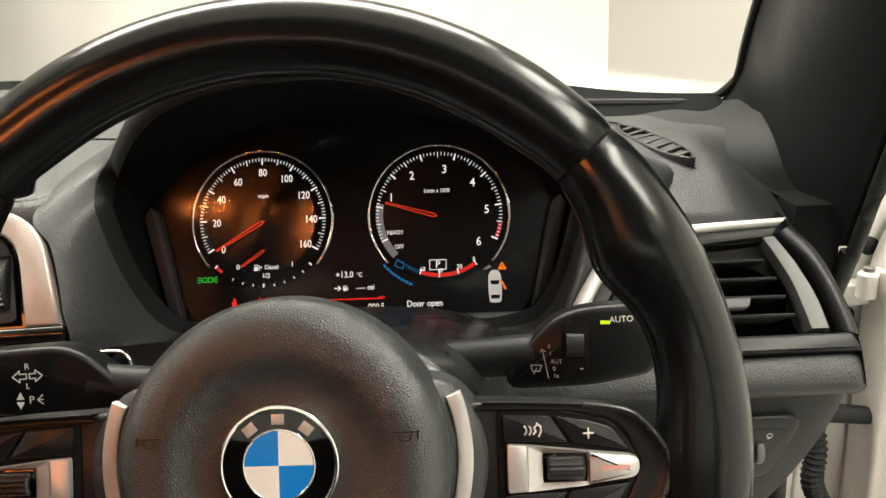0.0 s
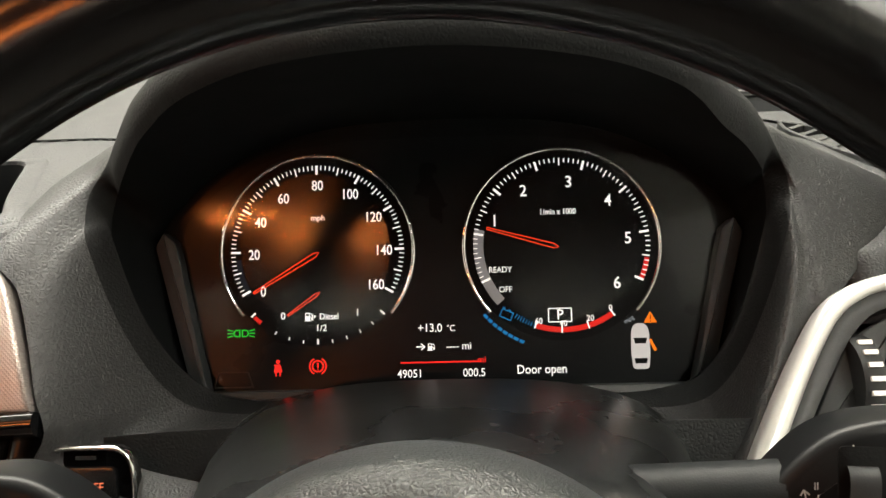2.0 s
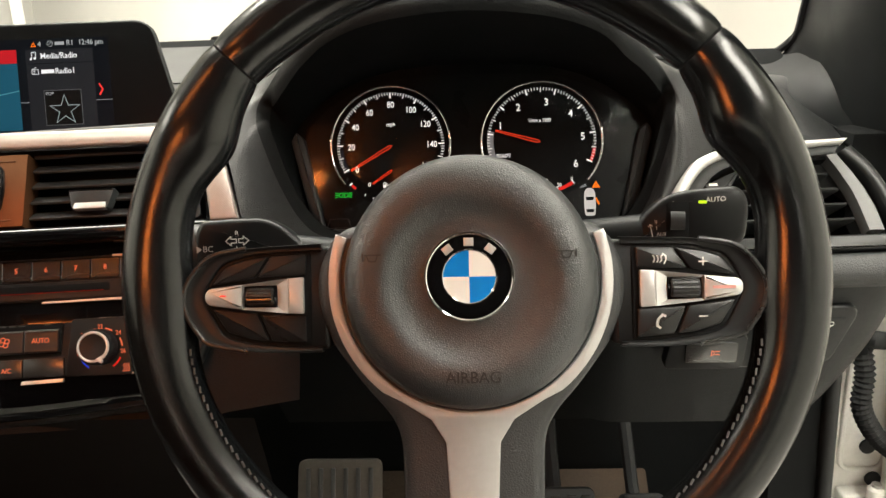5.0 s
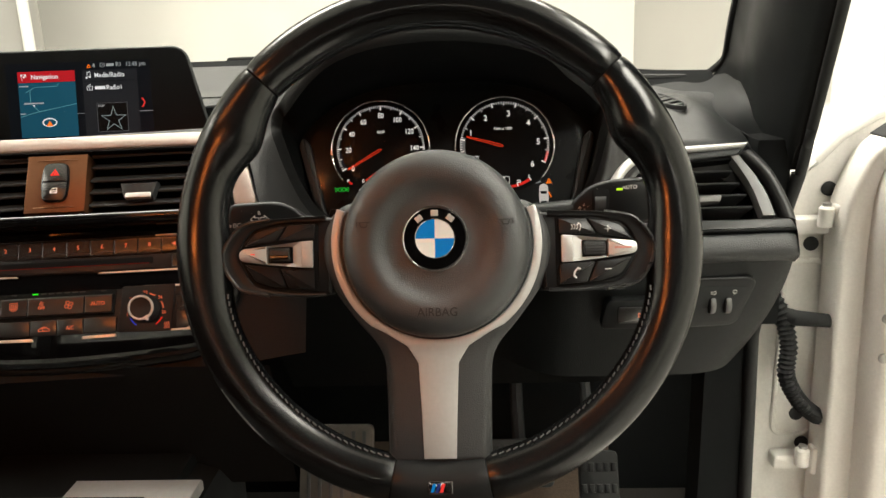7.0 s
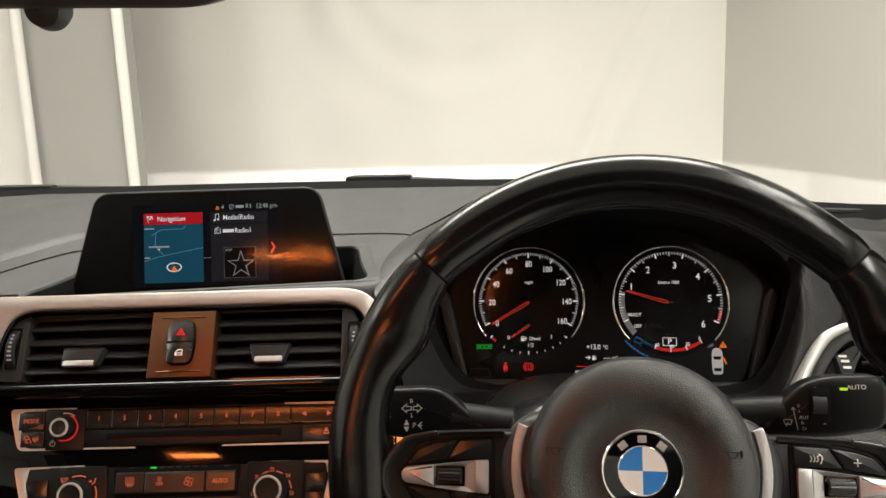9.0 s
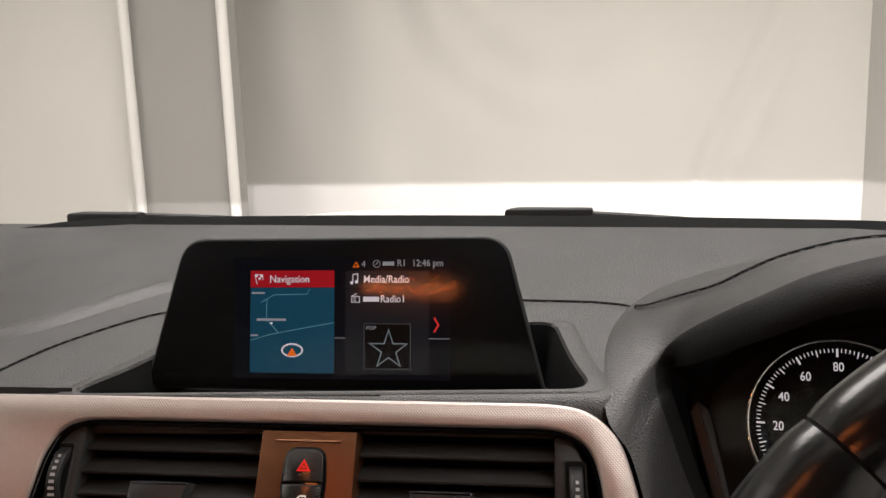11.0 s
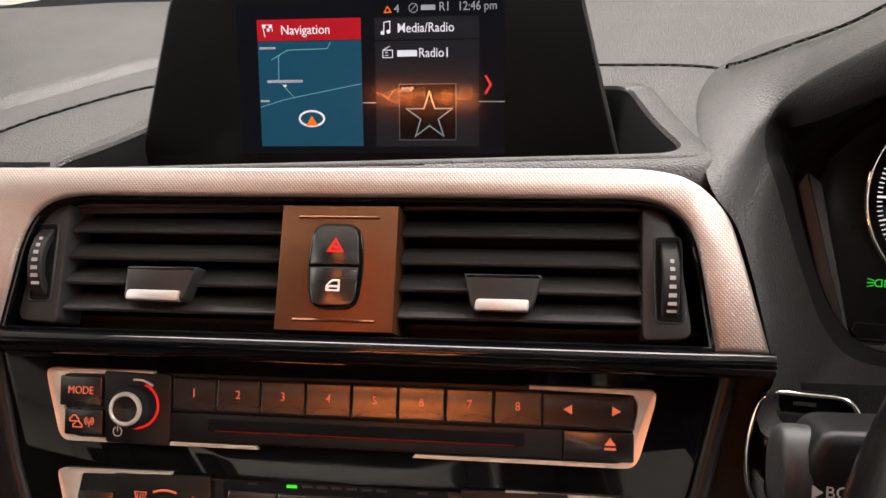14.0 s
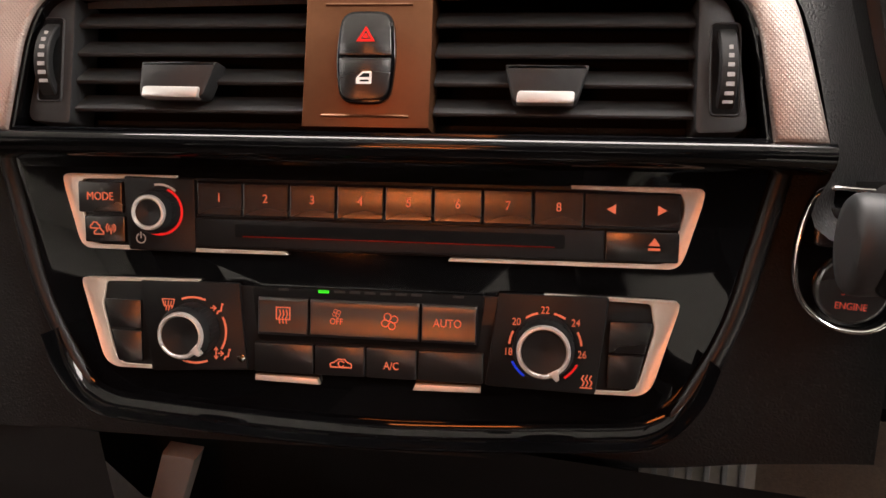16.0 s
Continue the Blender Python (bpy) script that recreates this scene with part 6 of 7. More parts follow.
for x, y in ((-130.2, 1.4), (-128.4, -1.4)):
    strokes([[(x - 2.3, y - 0.9), (x - 2.3, y + 0.5), (x - 1.5, y + 0.7), (x - 0.9, y + 1.9), (x + 0.9, y + 1.9), (x + 1.5, y + 0.7), (x + 2.3, y + 0.5), (x + 2.3, y - 0.9), (x - 2.3, y - 0.9)]], 0.5, 1.6, 1.85, bm)
strokes([arcpts(-122.4, 0.8, 1.2, 120, 240, 6), arcpts(-122.4, 0.8, 1.2, -60, 60, 6), arcpts(-122.4, 0.8, 2.3, 130, 230, 6), arcpts(-122.4, 0.8, 2.3, -50, 50, 6), [(-122.4, 0.8), (-122.4, -2.0)]], 0.45, 1.6, 1.85, bm)
part("traffic_symbol", bm, G_ICON, rad)


def knob(parent, cx, cy, plate, r, n0, h, pointer=None):
    knurl = bmesh.new()
    part("knob_plate", slab(plate, -1, 1.4, 0.6), M_SOFT, parent)
    part("knob_skirt", lathe([(0, n0), (r + 2.5, n0), (r + 2.2, n0 + h * 0.72), (r + 1.0, n0 + h * 0.9), (r, n0 + h * 0.9), (0, n0 + h * 0.9)], cx, cy, 48, None, False), M_PLASTIC, parent, "black knob skirt", smooth=30)
    ring = lathe([(r - 1.5, n0 + h * 0.85), (r + 0.6, n0 + h * 0.85), (r + 0.6, n0 + h * 0.97), (r + 0.1, n0 + h + 0.5), (r - 0.8, n0 + h + 0.6), (r - 1.5, n0 + h * 0.97)], cx, cy, 56, None, False)
    for k in range(36):
        a = 10 * k
        box(cx + (r + 2.2) * math.cos(radians(a)), cy + (r + 2.2) * math.sin(radians(a)), n0 + h * 0.38, 0.7, 1.1, h * 0.6, 0.2, knurl, a)
    part("knurling", knurl, M_PLASTIC, parent, "fine ribs round the skirt")
    if pointer is not None:
        a = radians(pointer)
        c, s = math.cos(a), math.sin(a)
        slab([(cx + (r - 2) * c - 2.4 * s, cy + (r - 2) * s + 2.4 * c), (cx + (r + 2.6) * c - 0.8 * s, cy + (r + 2.6) * s + 0.8 * c), (cx + (r + 2.6) * c + 0.8 * s, cy + (r + 2.6) * s - 0.8 * c), (cx + (r - 2) * c + 2.4 * s, cy + (r - 2) * s - 2.4 * c)], n0 + h * 0.85, n0 + h + 0.6, 0.3, ring)
    part("knob_ring", ring, M_KNOB, parent, "polished silver knob ring", smooth=30)
    part("knob_cap", lathe([(0, n0 + h * 0.8), (r - 1.4, n0 + h * 0.8), (r - 1.6, n0 + h + 0.1), (r - 6, n0 + h - 0.6), (0, n0 + h - 1.0)], cx, cy, 40, None, False), M_SOFT, parent, "black dished knob cap", smooth=30)


knob(rad, -97.2, 9.6, rpoly([(-115.5, 25.4), (-80.8, 24.6), (-80.8, -9.6), (-113.8, -9)], 1.5, 3), 7.4, 1.2, 13)
part("volume_ring", arcband(-98, 9.4, 10.2, 11.4, 66, -112, 1.3, 2.6, 40, None, 0.4), G_HEAT, rad, "lit red ring beside the knob")
part("volume_mark", arcband(-98, 9.4, 11.8, 12.8, 50, 100, 1.3, 2.0, 14, None, 0.2), M_PRINT, rad)
part("power_symbol", strokes([arcpts(-107.6, -3.6, 2.2, 120, 420, 16), [(-107.6, -3.4), (-107.6, -0.6)]], 0.5, 1.4, 1.65), M_PRINT, rad)

hv = thing("climate_unit", P_RAD, "climate control unit with two knobs and lit buttons", "climate control")
for s in (-1, 1):
    pts = [(s * 138, -23), (s * 138.4, -26), (s * 128.5, -62.5), (s * 123, -66.2), (s * 102, -66.2), (s * 102, -64.6), (s * 119.5, -64.2), (s * 122.6, -60), (s * 128.4, -36), (s * 127, -30.6), (s * 126, -24.6), (s * 80, -23.2), (s * 80, -22.2)]
    edging(hv, pts, [3, 3, 5, 3, 0, 0, 3, 4, 4, 2, 2, 0, 0])
    part("silver_foot", slab([(s * 23, -66.6), (s * 53, -66.2), (s * 53, -68.8), (s * 22, -69.4)], -3, 0.9, 0.25), M_EDGE, hv)
part("body", slab(rpoly([(-136.5, -24.5), (-124, -64.6), (124, -64.6), (136.5, -24.5)], 3, 4), -4, -0.4, 0.4), M_SOFT, hv, "satin black faceplate")
for s in (-1, 1):
    part("blank_button", slab(rpoly([(s * 109, -33), (s * 127.4, -33), (s * 124.6, -47), (s * 109, -47)], 0.8, 2), -1, 1.0, 0.4), M_BTN, hv)
    part("blank_button", slab(rpoly([(s * 109, -48), (s * 124.4, -48), (s * 121.4, -63), (s * 109, -63)], 0.8, 2), -1, 1.0, 0.4), M_BTN, hv)
part("switch_recess", slab(rpoly([(-54, -24.6), (54, -24.2), (51.5, -49), (-51.5, -49.4)], 2, 3), -1, 0.4, 0.2), M_HOODIN, hv)
sw = [(-50.6, -26.6), (-26.0, 25.0), (25.6, 50.8)]
for x0, x1 in sw:
    part("rocker", cambered((x0 + x1) / 2, -37.5, x1 - x0, 17.2, 2.7, 1.1), M_BTN, hv, "black rocker button", smooth=12)
part("auto_text", letters("AUTO", 3.9, 37.6, -37.2, 3.05, 0, "CENTER", 0.86, 0.0), G_ICON, hv)
part("off_text", letters("OFF", 3.0, -13.4, -38.6, 3.05, 0, "CENTER", 0.86, 0.0), G_ICON, hv)
bm = strokes([[(-41.6, -33), (-35.2, -33), (-35.2, -38.6), (-41.6, -38.6), (-41.6, -33)]] + [[(x, -40.4), (x - 0.4, -38), (x + 0.4, -36.2), (x, -34.2)] for x in (-40, -38.4, -36.8)], 0.5, 3.2, 3.45)
part("rear_heat_symbol", bm, G_ICON, hv)


def fan(cx, cy, r, z):
    """Four outlined petals round a hub."""
    lines = []
    for k in range(4):
        a = 90 * k + 25
        c, q = math.cos(radians(a)), math.sin(radians(a))
        lines.append(arcpts(cx + r * 0.58 * c, cy + r * 0.58 * q, r * 0.4, a + 150, a - 150, 10) + [(cx + r * 0.1 * c, cy + r * 0.1 * q)])
    return strokes(lines, r * 0.12, z, z + 0.25)


part("fan_symbol", fan(11.4, -37.2, 4.0, 3.2), G_ICON, hv)
part("fan_symbol", fan(-13.2, -34.6, 2.0, 3.2), G_ICON, hv)
part("level_lamp", slab(rrect(-20, -25.4, 5.0, 1.4, 0.3, 2), 0.3, 0.9), G_LED, hv, "lit green level lamp")
for k, x in enumerate((-39, -12.6, -5.4, 1.6, 8.8, 16, 23, 42)):
    part("lamp_slot", slab(rrect(x, -25.2, 5, 1.1, 0.3, 2), 0.3, 0.7), M_GREYPL, hv)
for x0, x1 in ((-53, -24.6), (-23.8, -0.4), (0.4, 23.6), (24.4, 54)):
    part("lower_button", slab(rrect((x0 + x1) / 2, -57.4, x1 - x0, 14, 0.8, 2), -1, 1.6, 0.6), M_BTN, hv)
part("ac_text", letters("A/C", 3.7, 12, -58.4, 1.75, 0, "CENTER", 0.86, 0.0), G_ICON, hv)
part("recirculate_symbol", strokes([[(-16.4, -60.2), (-16.6, -58.6), (-14.6, -57.8), (-12.6, -56.4), (-9.8, -56.4), (-8.4, -57.8), (-6.6, -58.4), (-6.6, -60.2), (-16.4, -60.2)], arcpts(-11.4, -58.6, 1.4, 30, 320, 8)], 0.55, 1.6, 1.85), G_ICON, hv)
knob(hv, -82.5, -45.6, rpoly([(-109, -23.4), (-60, -23.0), (-56.5, -64), (-104, -67)], 1.5, 3), 10.2, 1.2, 15, -42)
knob(hv, 80.6, -44.6, rpoly([(60, -22.4), (108.5, -22.4), (104, -66.4), (55, -65)], 1.5, 3), 11.0, 1.2, 15, -62)
for a0, a1, mtl in ((112, 68, G_ICON), (26, -32, G_ICON), (-66, -112, G_ICON), (172, 160, G_ICON)):
    part("vent_mode_arc", arcband(-82.4, -46.2, 15.2, 16.2, a0, a1, 1.4, 1.7, 14, None, 0.1), mtl, hv)
bm = strokes([[(-97.8, -31.9), (-91.8, -31.9), (-92.7, -35.2), (-96.9, -35.2), (-97.8, -31.9)]] + [[(x, -37.2), (x + 0.3, -35.8), (x - 0.3, -34.4), (x, -32.9)] for x in (-96.2, -94.8, -93.4)], 0.42, 1.4, 1.65)
for px, py in ((-68.8, -35.2), (-65.6, -56.8)):
    lathe([(0, 1.4), (0.62, 1.4), (0.62, 1.65), (0, 1.65)], px + 0.5, py + 1.9, 10, bm, False)
    strokes([[(px + 0.1, py + 0.8), (px - 0.2, py - 1.2), (px - 1.6, py - 1.4), (px - 2.1, py - 2.6)]], 0.75, 1.4, 1.65, bm)
    ax = px - 4.6
    strokes([[(ax - 0.6, py), (ax + 1.2, py)], [(ax + 0.7, py + 1.1), (ax + 2.0, py), (ax + 0.7, py - 1.1)]], 0.5, 1.4, 1.65, bm)
strokes([[(-71.8, -54.2), (-71.8, -59.2)], [(-72.7, -55.2), (-71.8, -54.0), (-70.9, -55.2)], [(-72.7, -58.2), (-71.8, -59.4), (-70.9, -58.2)]], 0.45, 1.4, 1.65, bm)
part("vent_mode_symbols", bm, G_ICON, hv)
part("sensor_dot", lathe([(0, 1.4), (1.8, 1.4), (1.8, 1.9), (0, 2.2)], -59.4, -58.4, 14, None, False), M_CHROME, hv)
for a0, a1, mtl in ((78, 58, G_ICON), (29, 6, G_ICON), (124, 103, G_ICON), (176, 154, G_ICON), (205, 236, G_COLD), (-26, -56, G_HEAT)):
    part("heat_arc", arcband(81.3, -46.2, 15.4, 16.4, a0, a1, 1.4, 1.7, 12, None, 0.1), mtl, hv)
for s, x, y in (("18", 65.0, -48.8), ("20", 68.3, -35.0), ("22", 80.8, -29.3), ("24", 94.3, -34.5), ("26", 97.6, -48.6)):
    part("heat_number", letters(s, 3.4, x, y, 1.55, 0, "CENTER", 0.86, 0.0), G_ICON, hv)
part("seat_heat_symbol", strokes([[(x, -62.6), (x + 0.8, -61), (x - 0.4, -59.4), (x + 0.4, -57.8)] for x in (98.2, 99.9, 101.6)] + [[(97.4, -63.4), (102.4, -63.4)]], 0.5, 1.4, 1.65), G_ICON, hv)

# ---------------------------------------------------------------- start button
P_ST = plane((-0.222, 0.4525, 0.817), 0, 24) @ Matrix.Translation((-4.5 * MM, 1.5 * MM, 8 * MM))
st = thing("start_button", P_ST, "round-cornered engine start switch with chrome rim", "start switch")
so = rpoly([(-20, 31), (17, 31), (23, 17), (22, -14), (11, -30.5), (-9, -30.5), (-25, -17), (-26, 9)], [9, 8, 12, 14, 15, 14, 14, 14], 6)
part("chrome_rim", frame_slab(so, 2.4, -4, 2.6, 1.0), M_CHROME, st, "chrome rim", smooth=50)
part("recess", slab(inset(ccw(so), 2), -5, -1), M_PIANO, st)
part("stop_start_switch", slab(rpoly([(-17, 21.5), (12, 21.5), (14, 5), (-18, 5)], 3, 4), -1.5, 1.2, 0.8), M_BTN, st, "black stop-start switch")
part("lamp_slot", box(-2, 25.4, -0.6, 9, 1.6, 0.8, 0.1), M_GREYPL, st)
bm = letters("OFF", 4.0, 3.2, 12.8, 1.35, 0, "CENTER", 0.86, 0.0)
strokes([arcpts(-7, 12.8, 2.9, -150, 150, 16), [(-8, 11.5), (-7, 14.2), (-6, 11.5)], [(-7.7, 12.4), (-6.3, 12.4)]], 0.5, 1.2, 1.45, bm)
part("stop_start_text", bm, G_ICON, st)
part("start_knob", lathe([(0, -1), (14.5, -1), (14.5, 1.6), (14.0, 2.6), (13.0, 3.2), (6, 2.7), (0, 2.5)], -1.5, -11.5, 48, None, False), M_BTN, st, "round black start knob", smooth=35)
bm = letters("ENGINE", 3.0, -1.5, -18.6, 3.05, 0, "CENTER", 0.86, 0.0)
letters("START", 3.0, -1.5, -7.6, 3.05, 0, "CENTER", 0.86, 0.0, bm)
letters("STOP", 3.0, -1.5, -12.8, 3.05, 0, "CENTER", 0.86, 0.0, bm)
part("start_text", bm, glow("start_red", (1.0, 0.16, 0.1), 0.22), st)

# ---------------------------------------------------------------- side air vent by the open door
sv = thing("side_air_vent", P_SIDE, "black slatted side air vent with silver edging", "air vent")


def band(outer, inner, z0, z1, crown=0.0):
    """A strip between two open outlines, with a rounded top."""
    bm = bmesh.new()
    rows = []
    for a, b in zip(outer, inner):
        a, b = Vector(a), Vector(b)
        rows.append([(*a, z0), (*a, z1 - crown), (*a.lerp(b, 0.2), z1 - crown * 0.25), (*a.lerp(b, 0.5), z1), (*a.lerp(b, 0.8), z1 - crown * 0.25), (*b, z1 - crown), (*b, z0)])
    rings(bm, rows, True, True, True)
    return bm


A0 = along([(-110, -50), (-92, -16), (-78, 8), (-63, 29), (-50, 38), (-30, 44), (0, 47), (62, 50)], 60)
A1 = along([(-96, -46), (-79, -14), (-67, 7), (-55, 24), (-44, 32), (-30, 37), (0, 41), (56, 45)], 60)
A2 = along([(-86, -46), (-72, -18), (-59, 3), (-50, 16), (-40, 25), (-29, 29), (0, 33), (50, 38)], 60)
part("silver_arch", band(A0, A1, -12, 8, 3), M_SILVER, sv, "satin silver arch over the vent", smooth=60)
part("inner_arch", band(A1, A2, -14, 3.5, 0.8), M_GREYPL, sv, "dark grey inner arch", smooth=60)
part("backing", slab([(-90, -46), (92, -46), (62, 40), (-40, 40)], -60, -54), M_HOODIN, sv)
part("upper_shade", slab([(-46, 29), (56, 36), (56, 39), (-46, 33)], -54, -2), M_HOODIN, sv)
part("dial_housing", slab(rpoly([(-84, -44), (-50, -44), (-36, 4), (-22, 28), (-38, 22), (-52, 13), (-64, -8)], [2, 2, 4, 3, 6, 8, 8], 4), -18, -1, 1.2), M_GREYPL, sv, "grey dial housing", smooth=50)
part("lower_frame", slab(rpoly([(-90, -43), (97, -41.5), (92, -29), (-80, -31)], [2, 3, 3, 2], 3), -20, 3, 2.5), M_SOFT, sv, "dark grey lower frame", smooth=50)
B0 = along([(45, 37.5), (53, 22.2), (61, 2), (67, -26)], 24)
B1 = along([(53, 38), (64, 19), (73.4, -4), (78, -26)], 24)
part("corner_blade", band(B0, B1, -12, 1.5, 0.4), M_GREYMETAL, sv, "satin grey corner blade", smooth=60)
C0 = along([(55, 39.5), (72, 19), (81.5, -5), (87, -28)], 24)
C1 = along([(66, 46), (80, 27), (89.5, 3), (95.5, -20), (97, -31)], 24)
part("corner_rim", band(C0, C1, -20, 2.0, 2.0), M_SOFT, sv, "black outer rim", smooth=60)
part("corner_gap", band(B1, C0, -14, -9, 0.5), M_HOODIN, sv)
# Grey lighter than the centre slats paints side light on the lips.
for x1, y in ((45, 22.6), (50.8, 9.6), (55, -3.0), (59, -15.6)):
    bm = bmesh.new()
    rings(bm, [[(x, y + dy, n) for n, dy in ((-4, -1.3), (-1.5, -0.9), (-0.8, 0), (-1.8, 0.9), (-5, 1.2), (-44, 6), (-44, 4.4))] for x in (-46 + (y + 27) * 0.45, x1)], True, True, True)
    part("slat", bm, M_GREYPL, sv)
part("vent_tab", slab(rpoly([(2, -11.4), (28.5, -10.8), (31, -4), (0, -5)], 1.5, 3), -6, 2.5, 1.2), M_GREYMETAL, sv, "grey slider tab")
part("dial_wheel", lathe([(0, -5), (21, -5), (22, -3), (22, 3), (21, 5), (0, 5)], 0, 0, 36, None, False), M_RUBBER, sv, "ribbed dial wheel").matrix_basis = Matrix.Translation((-0.047, -0.003, -0.010)) @ Matrix.Rotation(radians(90), 4, "Y")
for k in range(8):
    t = radians(20 + 16 * k)
    part("dial_mark", box(-47, -3 - 22.3 * math.cos(t), -10 + 22.3 * math.sin(t), 6, 2.0, 2.0), M_PRINT, sv)

# light switch panel
lsw = thing("light_switch_panel", plane((0.190, 0.466, 0.760), 0, -14), "black headlight switch panel with two small dials", "light switch")
part("panel", slab(rpoly([(-62, -30), (24, -26), (38, 24), (30, 30), (-58, 28)], [4, 10, 8, 6, 4], 5), -8, 4, 2), M_SOFT, lsw, "satin black panel", smooth=50)
part("face", slab(rpoly([(-56, -24), (18, -20), (30, 20), (-54, 22)], 4, 4), 3.5, 4.4, 0.4), M_PLASTIC, lsw)
for x in (-2, 13):
    part("thumb_dial", lathe([(0, -2.6), (9, -2.6), (9.6, -1.6), (9.6, 1.6), (9, 2.6), (0, 2.6)], 0, 0, 24, None, False), M_GREYMETAL, lsw, "small ribbed dial").matrix_basis = Matrix.Translation((x * MM, -0.002, 0.001)) @ Matrix.Rotation(radians(90), 4, "Y")
bm = strokes([arcpts(-2, 13, 2, -90, 90, 6) + [(-2, 15), ], [(-5, 14), (-2.6, 14)], [(-5, 12), (-2.6, 12)], arcpts(18, 14, 1.8, 0, 300, 8), [(17, 11), (20, 13)]], 0.6, 4.4, 4.6)
strokes([arcpts(-22, 9, 2, -90, 90, 6), [(-25, 10), (-22.6, 10)], [(-25, 8), (-22.6, 8)]], 0.6, 4.4, 4.6, bm)
part("switch_symbols", bm, M_PRINT, lsw)
fog = thing("fog_lamp_switch", plane((0.108, 0.452, 0.756), 0, -6), "small black fog-lamp button in the lower dash", "switch")
part("surround", slab(rpoly([(-30, -17), (32, -17), (34, 14), (-24, 14)], 7, 5), -8, 3, 1.5), M_SOFT, fog)
part("button", slab(rrect(6, -1, 40, 18, 3, 3), 2.5, 5, 1), M_BTN, fog)
part("fog_symbol", strokes([arcpts(6, -1, 2, -90, 90, 6), [(6, 1), (6, -3)], [(9, 0.4), (12, 0.4)], [(9, -2.2), (12, -2.2)]], 0.6, 5, 5.2), G_ICON, fog)

# small grille at the foot of the pillar
gx, gy = 0.166, 0.622
gn = Vector((-(top_z(gx + 0.02, gy) - top_z(gx - 0.02, gy)) / 0.04, -(top_z(gx, gy + 0.05) - top_z(gx, gy - 0.05)) / 0.1, 1)).normalized()
gm = Matrix.Translation((gx, gy, top_z(gx, gy) + 0.0012)) @ gn.to_track_quat("Z", "Y").to_matrix().to_4x4() @ Matrix.Rotation(radians(15), 4, "Z")
gr = thing("demist_grille", gm, "grey slotted demister grille in the dash top", "grille")
gr_out = [(0, -62), (11, -40), (14, -5), (12, 40), (0, 66), (-12, 40), (-14, -5), (-12, -40)]
part("rim", frame_slab(rpoly(gr_out, 9, 4), 2.5, -5, 0.2, 0.8), M_DASHTOP, gr)
part("backing", slab(inset(ccw(rpoly(gr_out, 9, 4)), 1.5), -10, -6), M_HOODIN, gr)
for k, w in enumerate((16, 21, 24, 24, 23, 20, 14)):
    part("fin", box(0, -42 + 14.5 * k, -2.6, w, 3.8, 4.4, 0.5, None, 26), M_DASHTOP, gr)

# ---------------------------------------------------------------- seams on the dash top


def seam(path, name):
    t = tagged(part(name, tube(path, 0.0009, 6), M_HOODIN, None, "", 1), "dark stitched seam line across the dash top", "seam")
    bm = bmesh.new()
    for a, b in zip(path[::2], path[1::2]):
        p, q = Vector(a), Vector(b)
        m = (p + q) / 2
        d = (q - p)
        box(m.x * 1000, m.y * 1000 - 4, m.z * 1000 + 0.3, d.length * 600, 0.7, 0.7, 0, bm, math.degrees(math.atan2(d.y, d.x)))
    part("stitches", bm, M_THREAD, t)
    return t


def on_top(x, y):
    return (x, y, top_z(x, y) + 0.0005)


HOODSEAM = [(16.85, 0.86), (16.8, 0.72), (16.65, 0.52), (16.2, 0.33), (15.5, 0.30), (14.8, 0.30), (13.9, 0.33), (13.0, 0.32)]


def hood_pt(i, t):
    """A place on the hood's skin, i rows round from the foot, slightly proud."""
    loop = smooth_loop(pad_row(t), 10)
    return P_CLU @ (loop[round(i * 10) % len(loop)] * MM) + Vector((0, 0, 0.002))


hoodline = along([hood_pt(i, t) for i, t in HOODSEAM], 60)
flat = along([(-0.41, 0.636), (-0.34, 0.6365), (-0.30, 0.637), (-0.28, 0.636), (-0.262, 0.631), tuple(hoodline[0].xy)], 30)
seam([on_top(p.x, p.y) for p in flat[:-1]] + [(p.x, p.y, max(p.z, top_z(p.x, p.y) + 0.001)) for p in hoodline], "stitched_seam")
seam([on_top(p.x, p.y) for p in along([(-0.68, 0.458), (-0.677, 0.472), (-0.667, 0.512), (-0.651, 0.546), (-0.615, 0.59), (-0.56, 0.615)], 60)], "stitched_seam")
fold = bmesh.new()
rows = []
for p in along([(-1.05, 0.40), (-0.90, 0.45), (-0.80, 0.497), (-0.741, 0.531), (-0.703, 0.558), (-0.678, 0.591), (-0.644, 0.638), (-0.60, 0.675)], 60):
    x, y = p.x, p.y
    rows.append([(x + dx, y + dy, top_z(x + dx, y + dy) + dz) for dx, dy, dz in ((0.010, -0.012, -0.002), (0.006, -0.007, 0.0012), (0.003, -0.003, 0.003), (-0.002, 0.003, 0.0045), (-0.006, 0.009, 0.003), (-0.010, 0.015, -0.002))])
rings(fold, rows, False)
tagged(part("dash_fold", fold, M_DASH, None, "", 1, 70), "dark raised fold running across the passenger dash top", "dash fold")

# ---------------------------------------------------------------- windscreen, wipers, mirror
ws = thing("windscreen", pose(-0.435, 0.5, 1.1), "clear car windscreen with black lower band", "windscreen", kind="structure")


def ws_pt(u, v):
    x = -1.13 + 1.39 * u
    e = (u - 0.5) * 2
    y = 0.845 - 0.10 * e * e - 0.715 * v
    foot = 0.992 - 0.028 * ease((abs(e) - 0.55) / 0.4)
    return (x * 1 + 0.435 - 0.09 * v * e, y - 0.5, foot + (1.292 - foot) * v ** 0.95 - 1.1)


